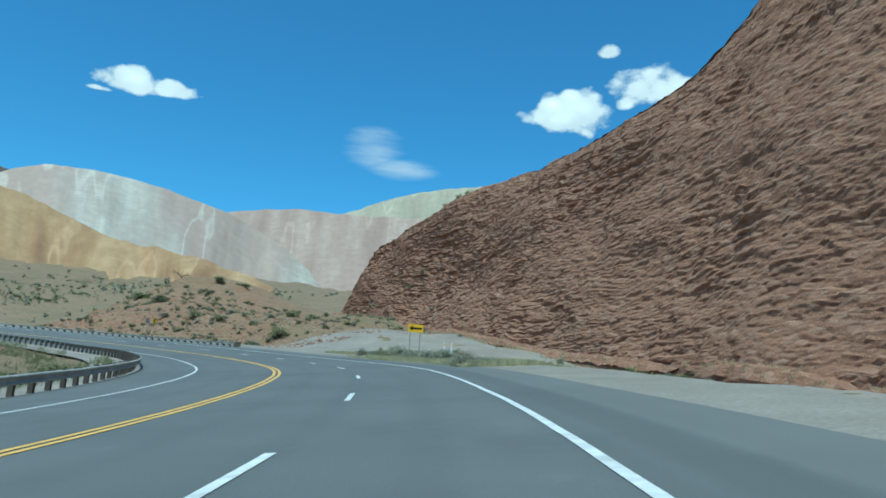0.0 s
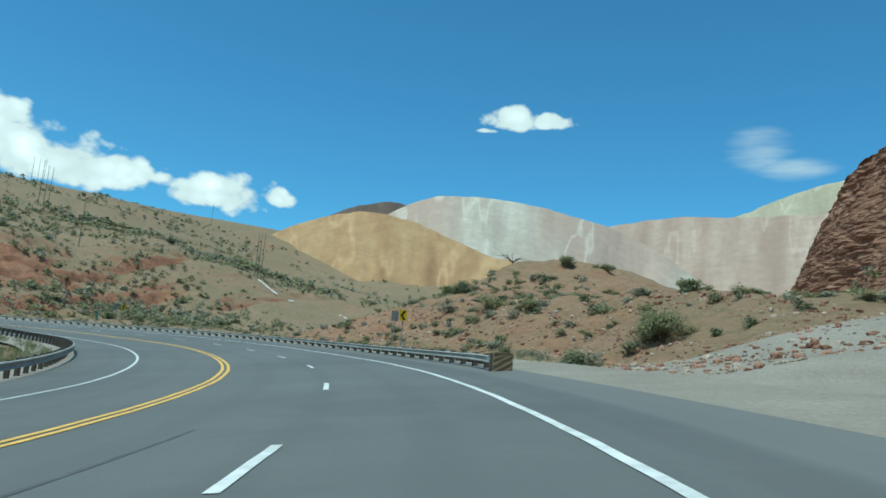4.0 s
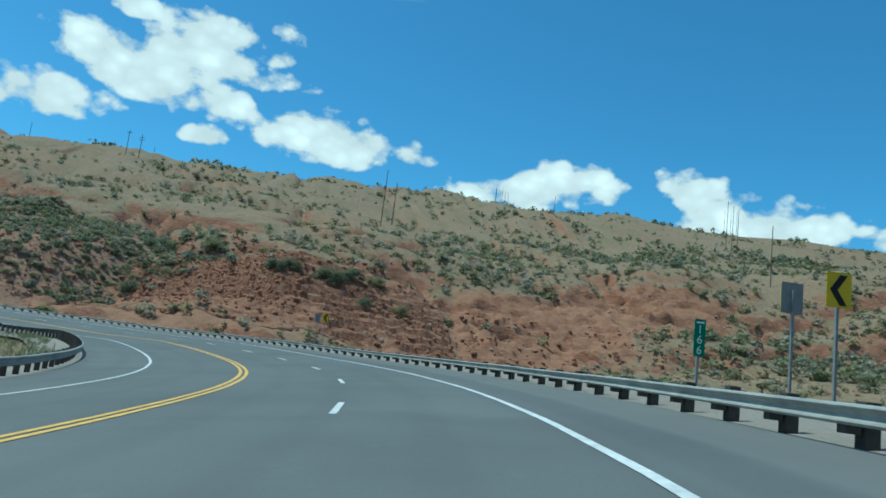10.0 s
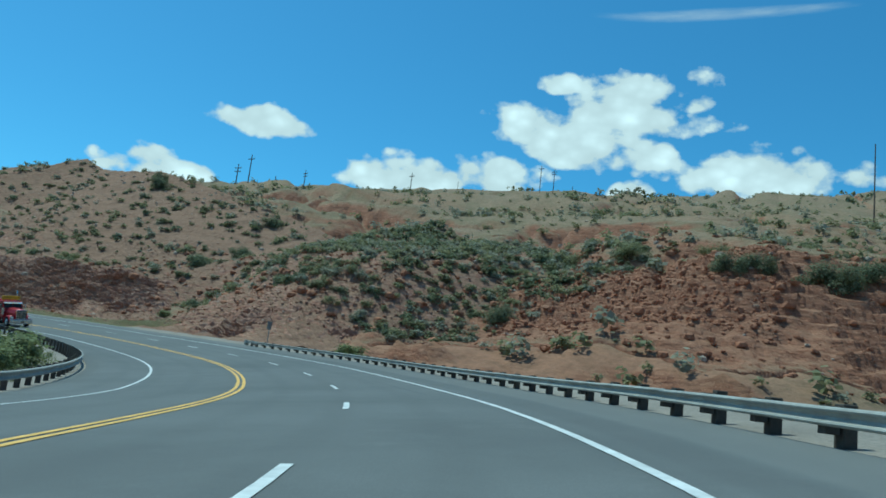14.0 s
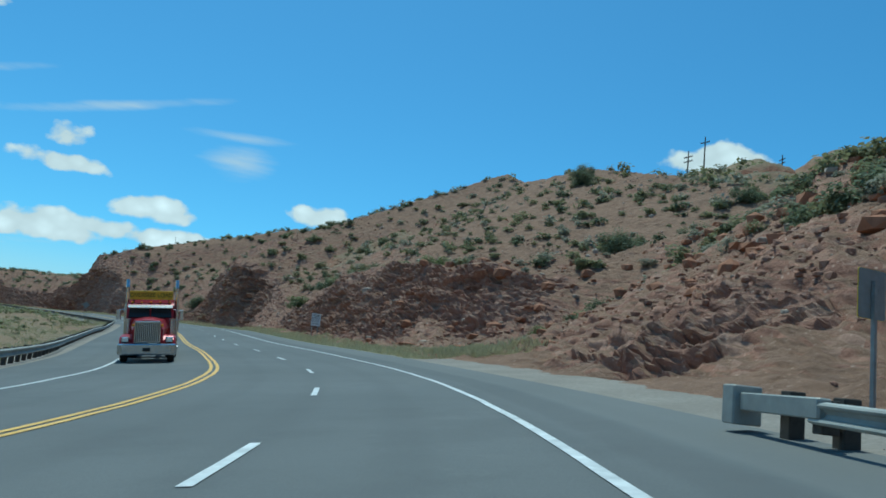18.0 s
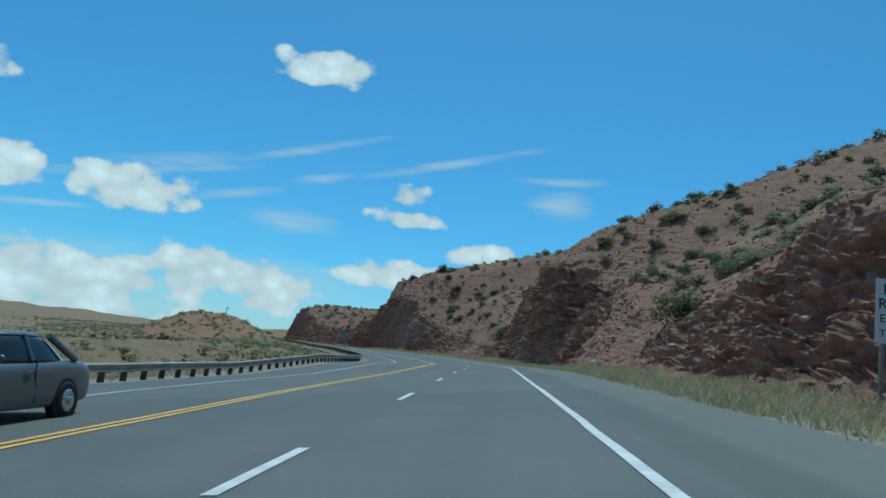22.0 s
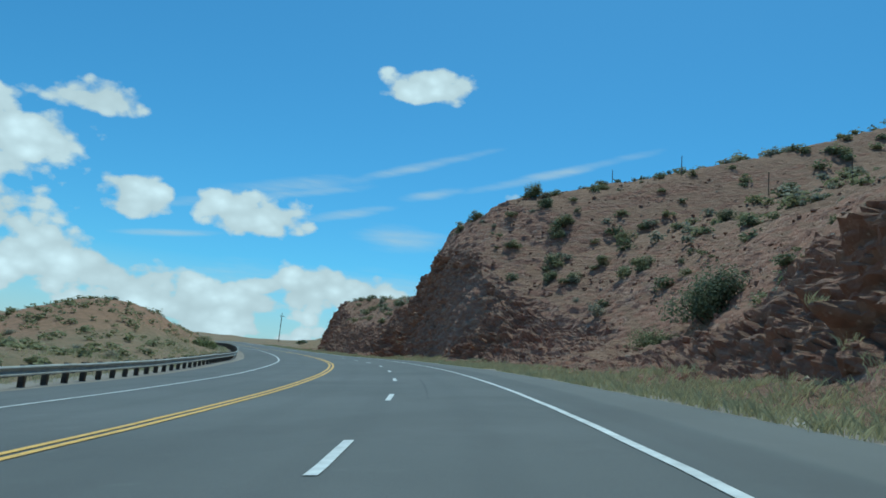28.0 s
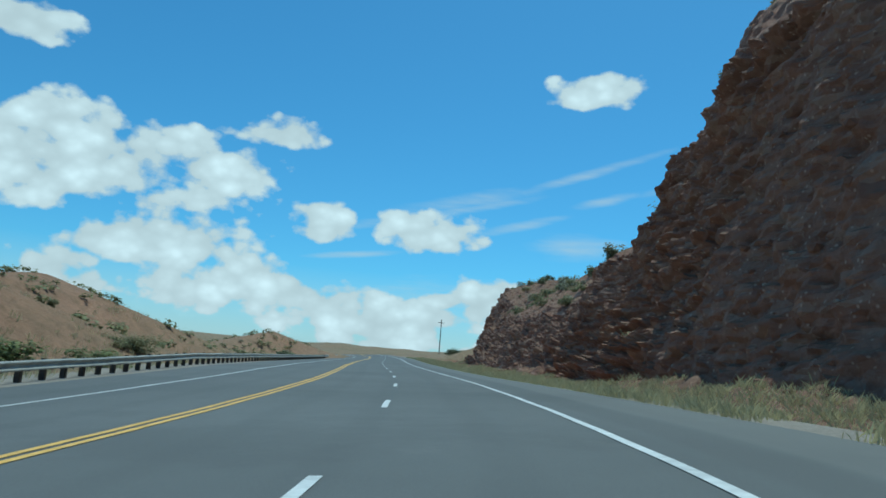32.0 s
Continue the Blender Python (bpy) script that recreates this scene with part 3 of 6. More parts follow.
# the cut slopes on the right: station, foot, head of the face (offset, height)
CUT_FACE = [(284, 9.7, 18.6, 4.3), (292, 8.5, 17, 5.8), (300, 8.2, 17.6, 7.3), (310, 8.5, 19, 6.9), (318, 9.2, 21.3, 2.3), (326, 9.9, 22.7, 5.8), (336, 9.4, 17.1, 8), (350, 9.2, 15, 8.9), (365, 9.2, 15, 8.6),
    (380, 8.6, 14.5, 7.2), (395, 8, 14, 6.1), (408, 8, 12.8, 7.8), (418, 8, 11.8, 9.5), (426, 7.7, 9.9, 12.4), (432, 7.5, 9.4, 12.6), (438, 7.5, 10.2, 10.8), (446, 7.5, 10.6, 11.7), (456, 8.3, 13.7, 6.6),
    (468, 9, 16.5, 4.8), (480, 8.7, 16.7, 2.6), (492, 8.5, 15.5, 3.3), (502, 8.5, 13.5, 5.4), (510, 8.5, 12, 8.4), (517, 8.4, 11.5, 11.9), (524, 8.4, 11.3, 13.7), (531, 8.5, 11.6, 13.5), (538, 8.7, 12.6, 13.7),
    (546, 8.9, 11.7, 8.7), (554, 8.8, 11.8, 8.1), (564, 8.9, 13, 5.4), (578, 8.4, 13, 5.4), (592, 8.4, 13.3, 5.9), (606, 10, 14, 7), (618, 11.5, 16, 11), (630, 12.5, 17.5, 13), (638, 13.5, 18, 12.5),
    (644, 14.5, 20, 7), (652, 16, 26, 1)]
# the slope above it: station, offset, height, height far out
CUT_SLOPE = [(284, 29.6, 9.5, 17.6), (292, 28.2, 11.1, 19.5), (300, 26.8, 13.1, 22.2), (310, 28.3, 14.3, 24.2), (318, 32.6, 13.5, 27.9), (326, 34.4, 13.5, 26.9), (336, 29.4, 10.6, 21.8), (350, 29.4, 8, 26.1), (365, 30.1, 11.7, 30.5),
    (380, 27.6, 14.4, 33.4), (395, 25.9, 15.7, 38.2), (408, 26.8, 15.7, 41.7), (418, 27.8, 16.6, 42), (426, 25.2, 20.3, 42.8), (432, 18.9, 19.7, 45.9), (438, 18, 20.1, 43.5), (446, 14, 16.4, 44.1), (456, 17.8, 14.7, 42.6),
    (468, 24.6, 12.6, 40.1), (480, 25.8, 12.5, 37.2), (492, 25.9, 12.9, 34.8), (502, 24.6, 13.1, 34.1), (510, 22.9, 13.8, 34.9), (517, 19.1, 18.5, 39), (524, 16.9, 20.6, 38), (531, 15, 18.9, 37), (538, 14.8, 18.8, 33.4),
    (546, 18.3, 8.9, 26.8), (554, 19.2, 11.3, 24.3), (564, 20.3, 11.5, 23.1), (578, 21.4, 12, 22.2), (592, 22.4, 12.3, 21.4), (606, 24, 12.5, 17.5), (618, 22.5, 14, 17.5), (630, 22.5, 14.3, 16.5), (638, 23, 13.5, 14),
    (644, 28, 8, 9), (652, 36, 2, 4)]
CUT_OUT = 72.0


def cut_profile(s):
    """Corners of the cut's cross-section at the stations s: offsets and heights over the road."""
    f, g = np.array(CUT_FACE, float), np.array(CUT_SLOPE, float)
    db, df, zf = (np.interp(s, f[:, 0], f[:, i]) for i in (1, 2, 3))
    d2, z2, z3 = (np.interp(s, g[:, 0], g[:, i]) for i in (1, 2, 3))
    fade = smooth(282, 298, s)
    return db, df, zf * fade + 0.6 * (1 - fade), d2, z2 * fade + (1 - fade) * 2, z3 * (0.5 + 0.5 * fade)


def verge(x, y, s, d, z_land):
    """Blend the open country into the road's level near the road."""
    zr = np.interp(s, S_ALL, C_ALL[:, 2]) + np.clip(d, -16, 9) * np.tan(np.radians(np.interp(s, KNOTS, ROAD_BANK)))
    drop = 0.35 + 0.10 * np.clip(np.abs(d + 4) - 8, 0, 10)
    right = smooth(7, 20, d)
    left = smooth(14.5, 32, -d)
    w = np.where(d > 0, right, left)
    hollow = smooth(170, 215, s) * (1 - smooth(268, 285, s)) * smooth(6.0, 14, d) * (1 - smooth(20, 40, d)) * 2.0
    return (zr - drop * 0.4) * (1 - w) + z_land * w - hollow


def ground_height(x, y):
    s, d = road_place(x, y)
    s, d = s.reshape(np.shape(x)), d.reshape(np.shape(x))
    z = land(x, y)
    rough = 1.2 * fbm(x * 0.03, y * 0.03, 0 * x, 3, 3) + 2.2 * (np.abs(fbm(x * 0.016, y * 0.016, 0 * x + 3, 4, 8)) - 0.45) * np.clip(z / 20, 0, 3)
    ravine = np.abs(fbm(x * 0.022 + 0.3 * np.sin(y * 0.02), y * 0.022, 0 * x + 9, 4, 21, 0.55))
    rough = rough - 5.5 * (np.exp(-ravine * 7.0) - 0.25) * smooth(-225, -260, x) * smooth(-140, -60, y)
    near = smooth(9, 40, np.abs(d + 4))
    fine = 0.35 * fbm(x * 0.22, y * 0.22, 0 * x, 3, 9)
    z = verge(x, y, s, d, z + rough * near) + fine * smooth(8, 16, np.abs(d + 4))
    # the hill beside the straight, on the inner side
    rise = 0 * z
    for cx, cy, up, c, sn, across, along in ((183, 166, 5.6, 0.94, 0.34, 13, 26), (160, 274, 6.2, 0.93, 0.36, 11, 26), (175, 184, 3.8, 1.0, 0.0, 11, 12)):
        hx, hy = x + cx, y + cy
        rise = rise + up * np.exp(-((hx * c + hy * sn) / across) ** 2 - ((hy * c - hx * sn) / along) ** 2)
    z = z + rise * smooth(14, 22, -d)
    return z, s, d


def spaced(lo, hi, a, b, fine, grow=1.16, cap=60):
    """Grid lines: fine between a and b, wider and wider outside."""
    out = list(np.arange(a, b, fine))
    st, v = fine, a
    while v > lo:
        st = min(st * grow, cap)
        v -= st
        out.insert(0, v)
    st, v = fine, out[-1]
    while v < hi:
        st = min(st * grow, cap)
        v += st
        out.append(v)
    return np.array(out)


# the foot of the western hill, where the red rock shows
OUTCROP = [(-219, 56), (-224, 80), (-228, 105), (-236, 140), (-262, 180), (-292, 220)]


def bare_rock(x, y):
    """1 where the hill's foot is bare red rock, 0 on the scrubby soil above."""
    best = np.full(np.shape(x), 1e9)
    for (ax, ay), (bx, by) in zip(OUTCROP, OUTCROP[1:]):
        u = np.clip(((x - ax) * (bx - ax) + (y - ay) * (by - ay)) / ((bx - ax) ** 2 + (by - ay) ** 2), 0, 1)
        best = np.minimum(best, np.hypot(x - ax - u * (bx - ax), y - ay - u * (by - ay)))
    ragged = 9.0 * fbm(x * 0.045, y * 0.045, 0 * x + 2.0, 4, 44)
    knoll = 9.0 * fbm(x * 0.05, y * 0.05, 0 * x + 4.0, 3, 46) - np.hypot(x + 45, (y - 118) * 0.7)
    inner = np.minimum(np.hypot((x + 183) / 20, (y + 166) / 34), np.hypot((x + 160) / 16, (y + 274) / 30)) + ragged * 0.02
    return np.maximum(np.maximum(1 - smooth(12, 19, best + ragged), 0.35 * smooth(-40, -24, knoll)), 0.6 * (1 - smooth(0.7, 1.1, inner)))


def in_outcrop(x, y):
    """1 over the stretch of the hill's foot whose ledges are built finer."""
    return smooth(-262, -258, x) * (1 - smooth(-212, -208, x)) * smooth(36, 40, y) * (1 - smooth(150, 154, y))


def terraces(z, x, y, h, seed):
    """Steps of hard and soft beds in a slope."""
    w = z + 0.9 * fbm(x * 0.05, y * 0.05, 0 * x, 3, seed) + 0.05 * y + 0.25 * fbm(x * 0.35, y * 0.35, 0 * x, 2, seed + 1)
    k = np.floor(w / h)
    f = w / h - k
    return z + (k + smooth(0.25, 0.75, f) - w / h) * h


def build_outcrop():
    """The red ledges and broken rock at the foot of the western hill."""
    X, Y = np.meshgrid(np.arange(-258, -209, 0.3), np.arange(40, 150, 0.3), indexing="ij")
    Z, s, d = ground_height(X, Y)
    bare = bare_rock(X, Y) * smooth(6, 10, d) * smooth(-258, -254, X) * smooth(40, 44, Y) * (1 - smooth(146, 150, Y))
    ledgy = smooth(-0.25, 0.2, fbm(X * 0.06, Y * 0.06, 0 * X, 3, 48))
    T = terraces(terraces(Z, X, Y, 1.5, 23), X, Y, 0.55, 27)
    rise = smooth(0.2, 0.7, bare)
    Z = Z + (T - Z) * rise * (0.25 + 0.75 * ledgy) + 0.5 * rise * fbm(X * 0.16, Y * 0.16, 0 * X, 3, 49) + 0.16 * rise * fbm(X * 0.9, Y * 0.9, Z, 3, 53)
    Z = Z - 1.4 * (1 - smooth(0.10, 0.35, bare))
    ob = sheet("rock_outcrop", np.stack([X, Y, Z], -1), M_HILL, False, False)
    ob.data.attributes.new("bare", "FLOAT", "POINT").data.foreach_set("value", bare.ravel().astype(np.float32))
    tagged(ob, "broken red rock ledges at the foot of the scrubby hill", "rock face", kind="structure")


def build_ground():
    gx, gy = spaced(-2400, 2000, -300, 20, 0.95), spaced(-2200, 2400, -60, 260, 0.95)
    X, Y = np.meshgrid(gx, gy, indexing="ij")
    Z, s, d = ground_height(X, Y)
    under = (smooth(288, 300, s) * (1 - smooth(640, 653, s))) * smooth(5, 8, d) * (1 - smooth(58, 70, d))
    Z = Z - under * 4.0
    under_road = smooth(-13, -11, d) * (1 - smooth(4.5, 6.5, d)) * (s > -79) * (s < 788)
    Z = Z - 0.5 * under_road
    V = np.stack([X, Y, Z], -1)
    # break the steeper red slopes west of the bend into rock
    n = normals(V)
    foot = 0.85 * smooth(185, 200, s) * (1 - smooth(284, 296, s)) * (1 - smooth(36, 46, d + 8 * fbm(X * 0.05, Y * 0.05, 0 * X, 3, 57)))
    bare = np.maximum(bare_rock(X, Y), foot * (d > 0)) * np.where(d > 0, smooth(6, 10, d), smooth(12, 18, -d))
    face = (1 - smooth(0.78, 0.93, np.abs(n[..., 2]))) * smooth(14, 24, d) * (X < -20) * (Y < 330)
    face = np.maximum(0.6 * face, bare * (d > 0))
    R = rough_rock(V, 1.9, 0.05, 1.0, 0.6, 0.7, 2.2)
    V = V + (R - V) * (face * (1 - in_outcrop(X, Y)))[..., None]
    V[..., 2] -= 1.6 * in_outcrop(X, Y) * smooth(0.15, 0.5, bare_rock(X, Y) * smooth(6, 10, d))
    ob = sheet("ground", V, M_HILL)
    ob.data.attributes.new("bare", "FLOAT", "POINT").data.foreach_set("value", bare.ravel().astype(np.float32))
    tagged(ob, "red-brown desert hillsides with stony soil and scrub", "ground", kind="structure")


build_ground()
build_outcrop()


def build_cut():
    ss = np.arange(284, 654, 0.25)
    db, df, zf, d2, z2, z3 = cut_profile(ss)
    wob = 0.9 * fbm(ss * 0.10, 0 * ss, 0 * ss, 3, 77)
    db, df = db + wob * 0.5, df + wob
    rows = []
    parts = ((5.2 + 0 * ss, -0.30 + 0 * ss), (db, 0.35 + 0 * ss), (df, zf), (d2, z2), (0 * ss + CUT_OUT, z3))
    counts = (8, 112, 46, 70)
    for k, c in enumerate(counts):
        (da, za), (dd, zb) = parts[k], parts[k + 1]
        for u in np.linspace(0, 1, c, endpoint=(k == len(counts) - 1)):
            bow = math.sin(u * math.pi) * (0.10 if k == 1 else 0.0)
            e = u ** (0.85 if k == 1 else 1.0)
            d = da + (dd - da) * (e - bow)
            z = za + (zb - za) * u
            rows.append(np.concatenate([d[:, None], z[:, None]], 1))
    prof = np.stack(rows, 1)
    base = road_point(ss[:, None], prof[..., 0])
    bank = np.tan(np.radians(np.interp(ss, KNOTS, ROAD_BANK)))[:, None]
    V = base.copy()
    lift = np.clip(prof[..., 0], None, 9.0) * bank
    V[..., 2] = base[..., 2] - lift * smooth(6, 14, prof[..., 0]) * 0.6 + prof[..., 1]
    face = np.zeros(prof.shape[1])
    face[6:124] = 1
    face = np.convolve(face, np.ones(7) / 7, "same")
    R = rough_rock(V, 1.0, -0.07, -1.0, 0.5, 0.8, 0.72, 0.75, 1.7)
    # rock stands out in places, with soil and rubble between, and everywhere on the steep bluffs
    u, v = ss[:, None] + 0 * prof[..., 0], prof[..., 0]
    out = smooth(-0.12, 0.22, fbm(u * 0.05, v * 0.09 + prof[..., 1] * 0.05, 0 * u, 4, 81))
    bluff = np.exp(-((ss - 436) / 13) ** 2) + np.exp(-((ss - 530) / 17) ** 2) + 0.8 * np.exp(-((ss - 634) / 12) ** 2) + 0.5 * np.exp(-((ss - 345) / 14) ** 2) + 0.5 * np.exp(-((ss - 302) / 10) ** 2)
    bold = np.clip(0.10 + 0.75 * out + 0.45 * bluff[:, None], 0, 1.05) * (0.12 + 0.88 * face)[None, :]
    x, y, z = V[..., 0], V[..., 1], V[..., 2]
    lump = 0.22 * fbm(x * 0.28, y * 0.28, z * 0.28, 3, 83) + 0.16 * fbm(x * 1.5, y * 1.5, z * 1.5, 3, 84, 0.6)
    soil = V - normals(V) * lump[..., None]
    near = smooth(5.2, 9, prof[..., 0])[..., None]
    V = V + (soil - V) * near + (R - V) * bold[..., None] * near
    return V, bold > 0.4


CUT_V, CUT_BOLD = build_cut()
rock_cut = sheet("rock_cut", CUT_V, M_CUT, True)
# broken rock keeps its edges, soil is rounded
rock_cut.data.polygons.foreach_set("use_smooth", ~CUT_BOLD[:-1, :-1].ravel())
tagged(rock_cut, "layered red rock road cut with stony scrub slope above", "rock face", kind="structure")


def build_cliff():
    """The tall leaning rock face beside the pull-out: foot line and height along it."""
    k = np.array([0, 8, 45, 76, 92, 110, 138, 168, 195, 240], float)
    foot = [(-25.4, 153.0), (-21.9, 147.0), (-4.5, 114.0), (8.0, 87.5), (14.9, 73.5), (23.9, 57.4), (35.8, 29.4), (45.8, 1.4), (54.7, -24.6), (68.7, -68.6)]
    base = [14.3, 13.7, 9.7, 6.2, 4.8, 3.0, 0.1, -0.9, -1.7, -2.7]
    high = [11.3, 12.8, 20.7, 26.6, 31.5, 47.5, 52.4, 59, 65, 68]
    q = np.arange(0, 238, 0.32)
    fx, fy = spline(k, [p[0] for p in foot], q), spline(k, [p[1] for p in foot], q)
    fz, hz = spline(k, base, q), spline(k, high, q)
    tx, ty = np.gradient(fx), np.gradient(fy)
    n = np.hypot(tx, ty)
    ox, oy = -ty / n, tx / n  # away from the road
    rows = []
    for u in np.linspace(-0.05, 1.0, 230):
        lean = 0.30 * np.clip(u, 0, 1) * hz + 1.5 * np.clip(u - 0.82, 0, 1) ** 2 * hz - (1.5 if u < 0 else 0)
        rows.append(np.stack([fx + ox * lean, fy + oy * lean, fz + u * hz], -1))
    last = rows[-1]
    for j, out in enumerate((6, 14, 26, 45, 75, 120)):
        rows.append(last + np.stack([ox * out, oy * out, np.full(len(q), 0.18 * out) - 0.0016 * out * out], -1))
    # the far end turns the corner
    V = np.stack(rows, 1)
    turn = np.clip(1 - q / 16.0, 0, 1) ** 2
    V[..., 0] += (turn * 16)[:, None] * 0.9 * np.clip((V[..., 2] - 5) / 14, 0, 1)
    R = rough_rock(V, 0.42, 0.10, 1.0, 2.6, 0.9, 0.62, 0.8, 2.6)
    k2 = np.linspace(0, 1, V.shape[1])
    return V + (R - V) * np.clip(k2 * 30, 0, 1)[None, :, None]


CLIFF_V = build_cliff()
tagged(sheet("rock_cliff", CLIFF_V, M_ROCK, False, False), "tall leaning red-brown cliff with tilted rock layers", "cliff", kind="structure")


def heap(name, label, crest, foot_z, run, mat, seed, rib=1.0):
    """A spoil heap or hill: a crest line from which a furrowed slope runs down towards the road and a top runs back."""
    c = np.array(crest, float)
    arc = np.concatenate([[0], np.cumsum(np.hypot(*np.diff(c[:, :2], axis=0).T))])
    q = np.linspace(0, arc[-1], 160)
    p = np.stack([spline(arc, c[:, i], q) for i in range(3)], 1)
    rows = []
    eye = np.array([-20.0, 60.0])
    back = p[:, :2] - eye
    back /= np.linalg.norm(back, axis=1)[:, None]
    for u in np.linspace(1, 0, 70):
        z = foot_z + (p[:, 2] - foot_z) * (1 - u) ** 1.08
        dist = u * run * (0.35 + 0.65 * (p[:, 2] - foot_z) / (p[:, 2].max() - foot_z))
        fold = rib * 14.0 * np.sin(u * math.pi) ** 0.7 * fbm(q * 0.02, 0 * q + u * 0.8, 0 * q, 4, seed)
        pt = p[:, :2] - back * (dist + fold)[:, None]
        rows.append(np.concatenate([pt, (z + 1.2 * fbm(q * 0.05, 0 * q + u * 3, 0 * q, 3, seed + 5))[:, None]], 1))
    for out in (20, 60, 140, 260):
        rows.append(np.concatenate([p[:, :2] + back * out, (p[:, 2] - 0.04 * out - 0.0006 * out * out)[:, None]], 1))
    ob = sheet(name, np.stack(rows, 1), mat, flip=True)
    steps = len(rows)
    for nm, vals in (("run", np.repeat(q, steps) + 300 * seed), ("down", np.tile(np.arange(steps) / 70.0, len(q)))):
        ob.data.attributes.new(nm, "FLOAT", "POINT").data.foreach_set("value", vals.astype(np.float32))
    tagged(ob, label, "hill", kind="structure")


heap("tan_hill", "ochre-tan mine spoil hill with furrowed slopes", [(-659, 658, 105), (-596, 693, 151), (-548, 703, 171), (-482, 724, 181), (-423, 741, 168), (-353, 740, 138), (-238, 684, 110), (-158, 628, 83), (-109, 592, 59)], 40, 210, M_TAN, 100)
heap("pale_spoil_heap", "pale grey and white mine spoil slope", [(-697, 962, 191), (-628, 1000, 259), (-593, 1017, 277), (-536, 1048, 285), (-442, 1093, 277), (-375, 1144, 264), (-327, 1206, 250), (-247, 1181, 199), (-177, 1151, 139)], 90, 330, M_PALE, 120, 0.4)
heap("pink_spoil_terrace", "pinkish-grey terraced mine spoil bank", [(-596, 1381, 263), (-457, 1428, 314), (-327, 1458, 340), (-190, 1433, 330), (-76, 1420, 327), (64, 1400, 324), (204, 1380, 307)], 95, 420, M_PINK, 140, 0.5)
heap("ochre_mesa", "pale ochre far hill above spoil terraces", [(-325, 1640, 353), (-234, 1672, 390), (-148, 1674, 425), (-75, 1672, 447), (49, 1638, 458), (206, 1599, 458), (385, 1539, 437)], 200, 300, M_OCHRE, 160, 0.5)
heap("dark_hill", "dark brown distant hill", [(-1117, 1193, 237), (-1017, 1237, 286), (-971, 1266, 324), (-903, 1308, 357), (-854, 1339, 366), (-803, 1375, 347), (-736, 1402, 304)], 120, 320, M_DARK, 180)


# ---- road ----
def ribbon(name, s0, s1, d0, d1, lift, mat, step=1.0, cols=2):
    ss = np.arange(s0, s1 + step * 0.5, step)
    dd = np.linspace(d0, d1, cols)
    V = road_point(ss[:, None], dd[None, :], lift)
    return mesh_of(name, V, grid_faces(len(ss), cols)[:, ::-1], mat)


road = new("road", ribbon("road", -79, 786, -11.4, 4.3, 0.0, M_ASPHALT, 1.0, 12))
rows_d = np.tile(np.linspace(-11.4, 4.3, 12), len(road.data.vertices) // 12).astype(np.float32)
road.data.attributes.new("across", "FLOAT", "POINT").data.foreach_set("value", rows_d)
tagged(road, "worn grey asphalt three-lane mountain road", "road", kind="structure")
shoulder = new("gravel_shoulder", ribbon("gravel_shoulder", -79, 312, 4.3, 7.0, -0.03, M_GRAVEL, 1.0, 6))
tagged(shoulder, "pale gravel shoulder beside the asphalt", "shoulder", kind="structure")
shoulder_s = new("gravel_shoulder", ribbon("gravel_shoulder", 312, 786, 4.3, 5.2, -0.03, M_GRAVEL, 1.0, 4))
tagged(shoulder_s, "narrow pale gravel strip between asphalt and dry grass", "shoulder", kind="structure")
shoulder_l = new("gravel_shoulder", ribbon("gravel_shoulder", -79, 786, -14.5, -11.4, -0.03, M_GRAVEL, 1.0, 6))
tagged(shoulder_l, "pale gravel shoulder under the guardrail", "shoulder", kind="structure")
# offsets of the painted lines from the line that the lane follows
EDGE_R, CENTRE, EDGE_L = 1.7, -4.47, -8.3
DASHES = -1.34
# how far along the road every so many dashes lie
DASH_NUMBER = [-8, 1, 4, 8, 11, 14, 17, 20, 25, 27, 28, 30, 33, 36, 41, 43, 46, 49, 75]
DASH_AT = [-78, 17, 49, 95.5, 127.7, 159.6, 190.6, 220.9, 273, 293, 302.8, 324, 354.9, 387.1, 433, 453, 486, 519, 786.8]


def stripe(name, offsets, shift, half, mat, s0=-79, s1=786, step=1.0):
    ss = np.arange(s0, s1 + step * 0.5, step)
    mid = offsets + shift + 0.03 * vnoise(ss * 0.05, 0 * ss, 0 * ss, 12)
    wear = 0.012 * vnoise(ss * 0.9, 0 * ss, 0 * ss, 4)
    V = np.stack([road_point(ss, mid - half + wear, 0.009), road_point(ss, mid + half + wear, 0.009)], 1)
    return mesh_of(name, V, grid_faces(len(ss), 2)[:, ::-1], mat)


for nm, off, sh, mt, hw in (("edge_line", EDGE_R, 0, M_WHITE, 0.062), ("edge_line", EDGE_L, 0, M_WHITE, 0.06), ("centre_line", CENTRE, -0.11, M_YELLOW, 0.06), ("centre_line", CENTRE, 0.11, M_YELLOW, 0.06)):
    o = new(nm, stripe(nm, off, sh, hw, mt))
    o.parent = road
for k in range(-7, 75):
    s0 = float(np.interp(k, DASH_NUMBER, DASH_AT)) - 1.28
    o = new("lane_dash", stripe("lane_dash", DASHES, 0, 0.06, M_WHITE, s0, s0 + 2.56, 0.512))
    o.parent = road

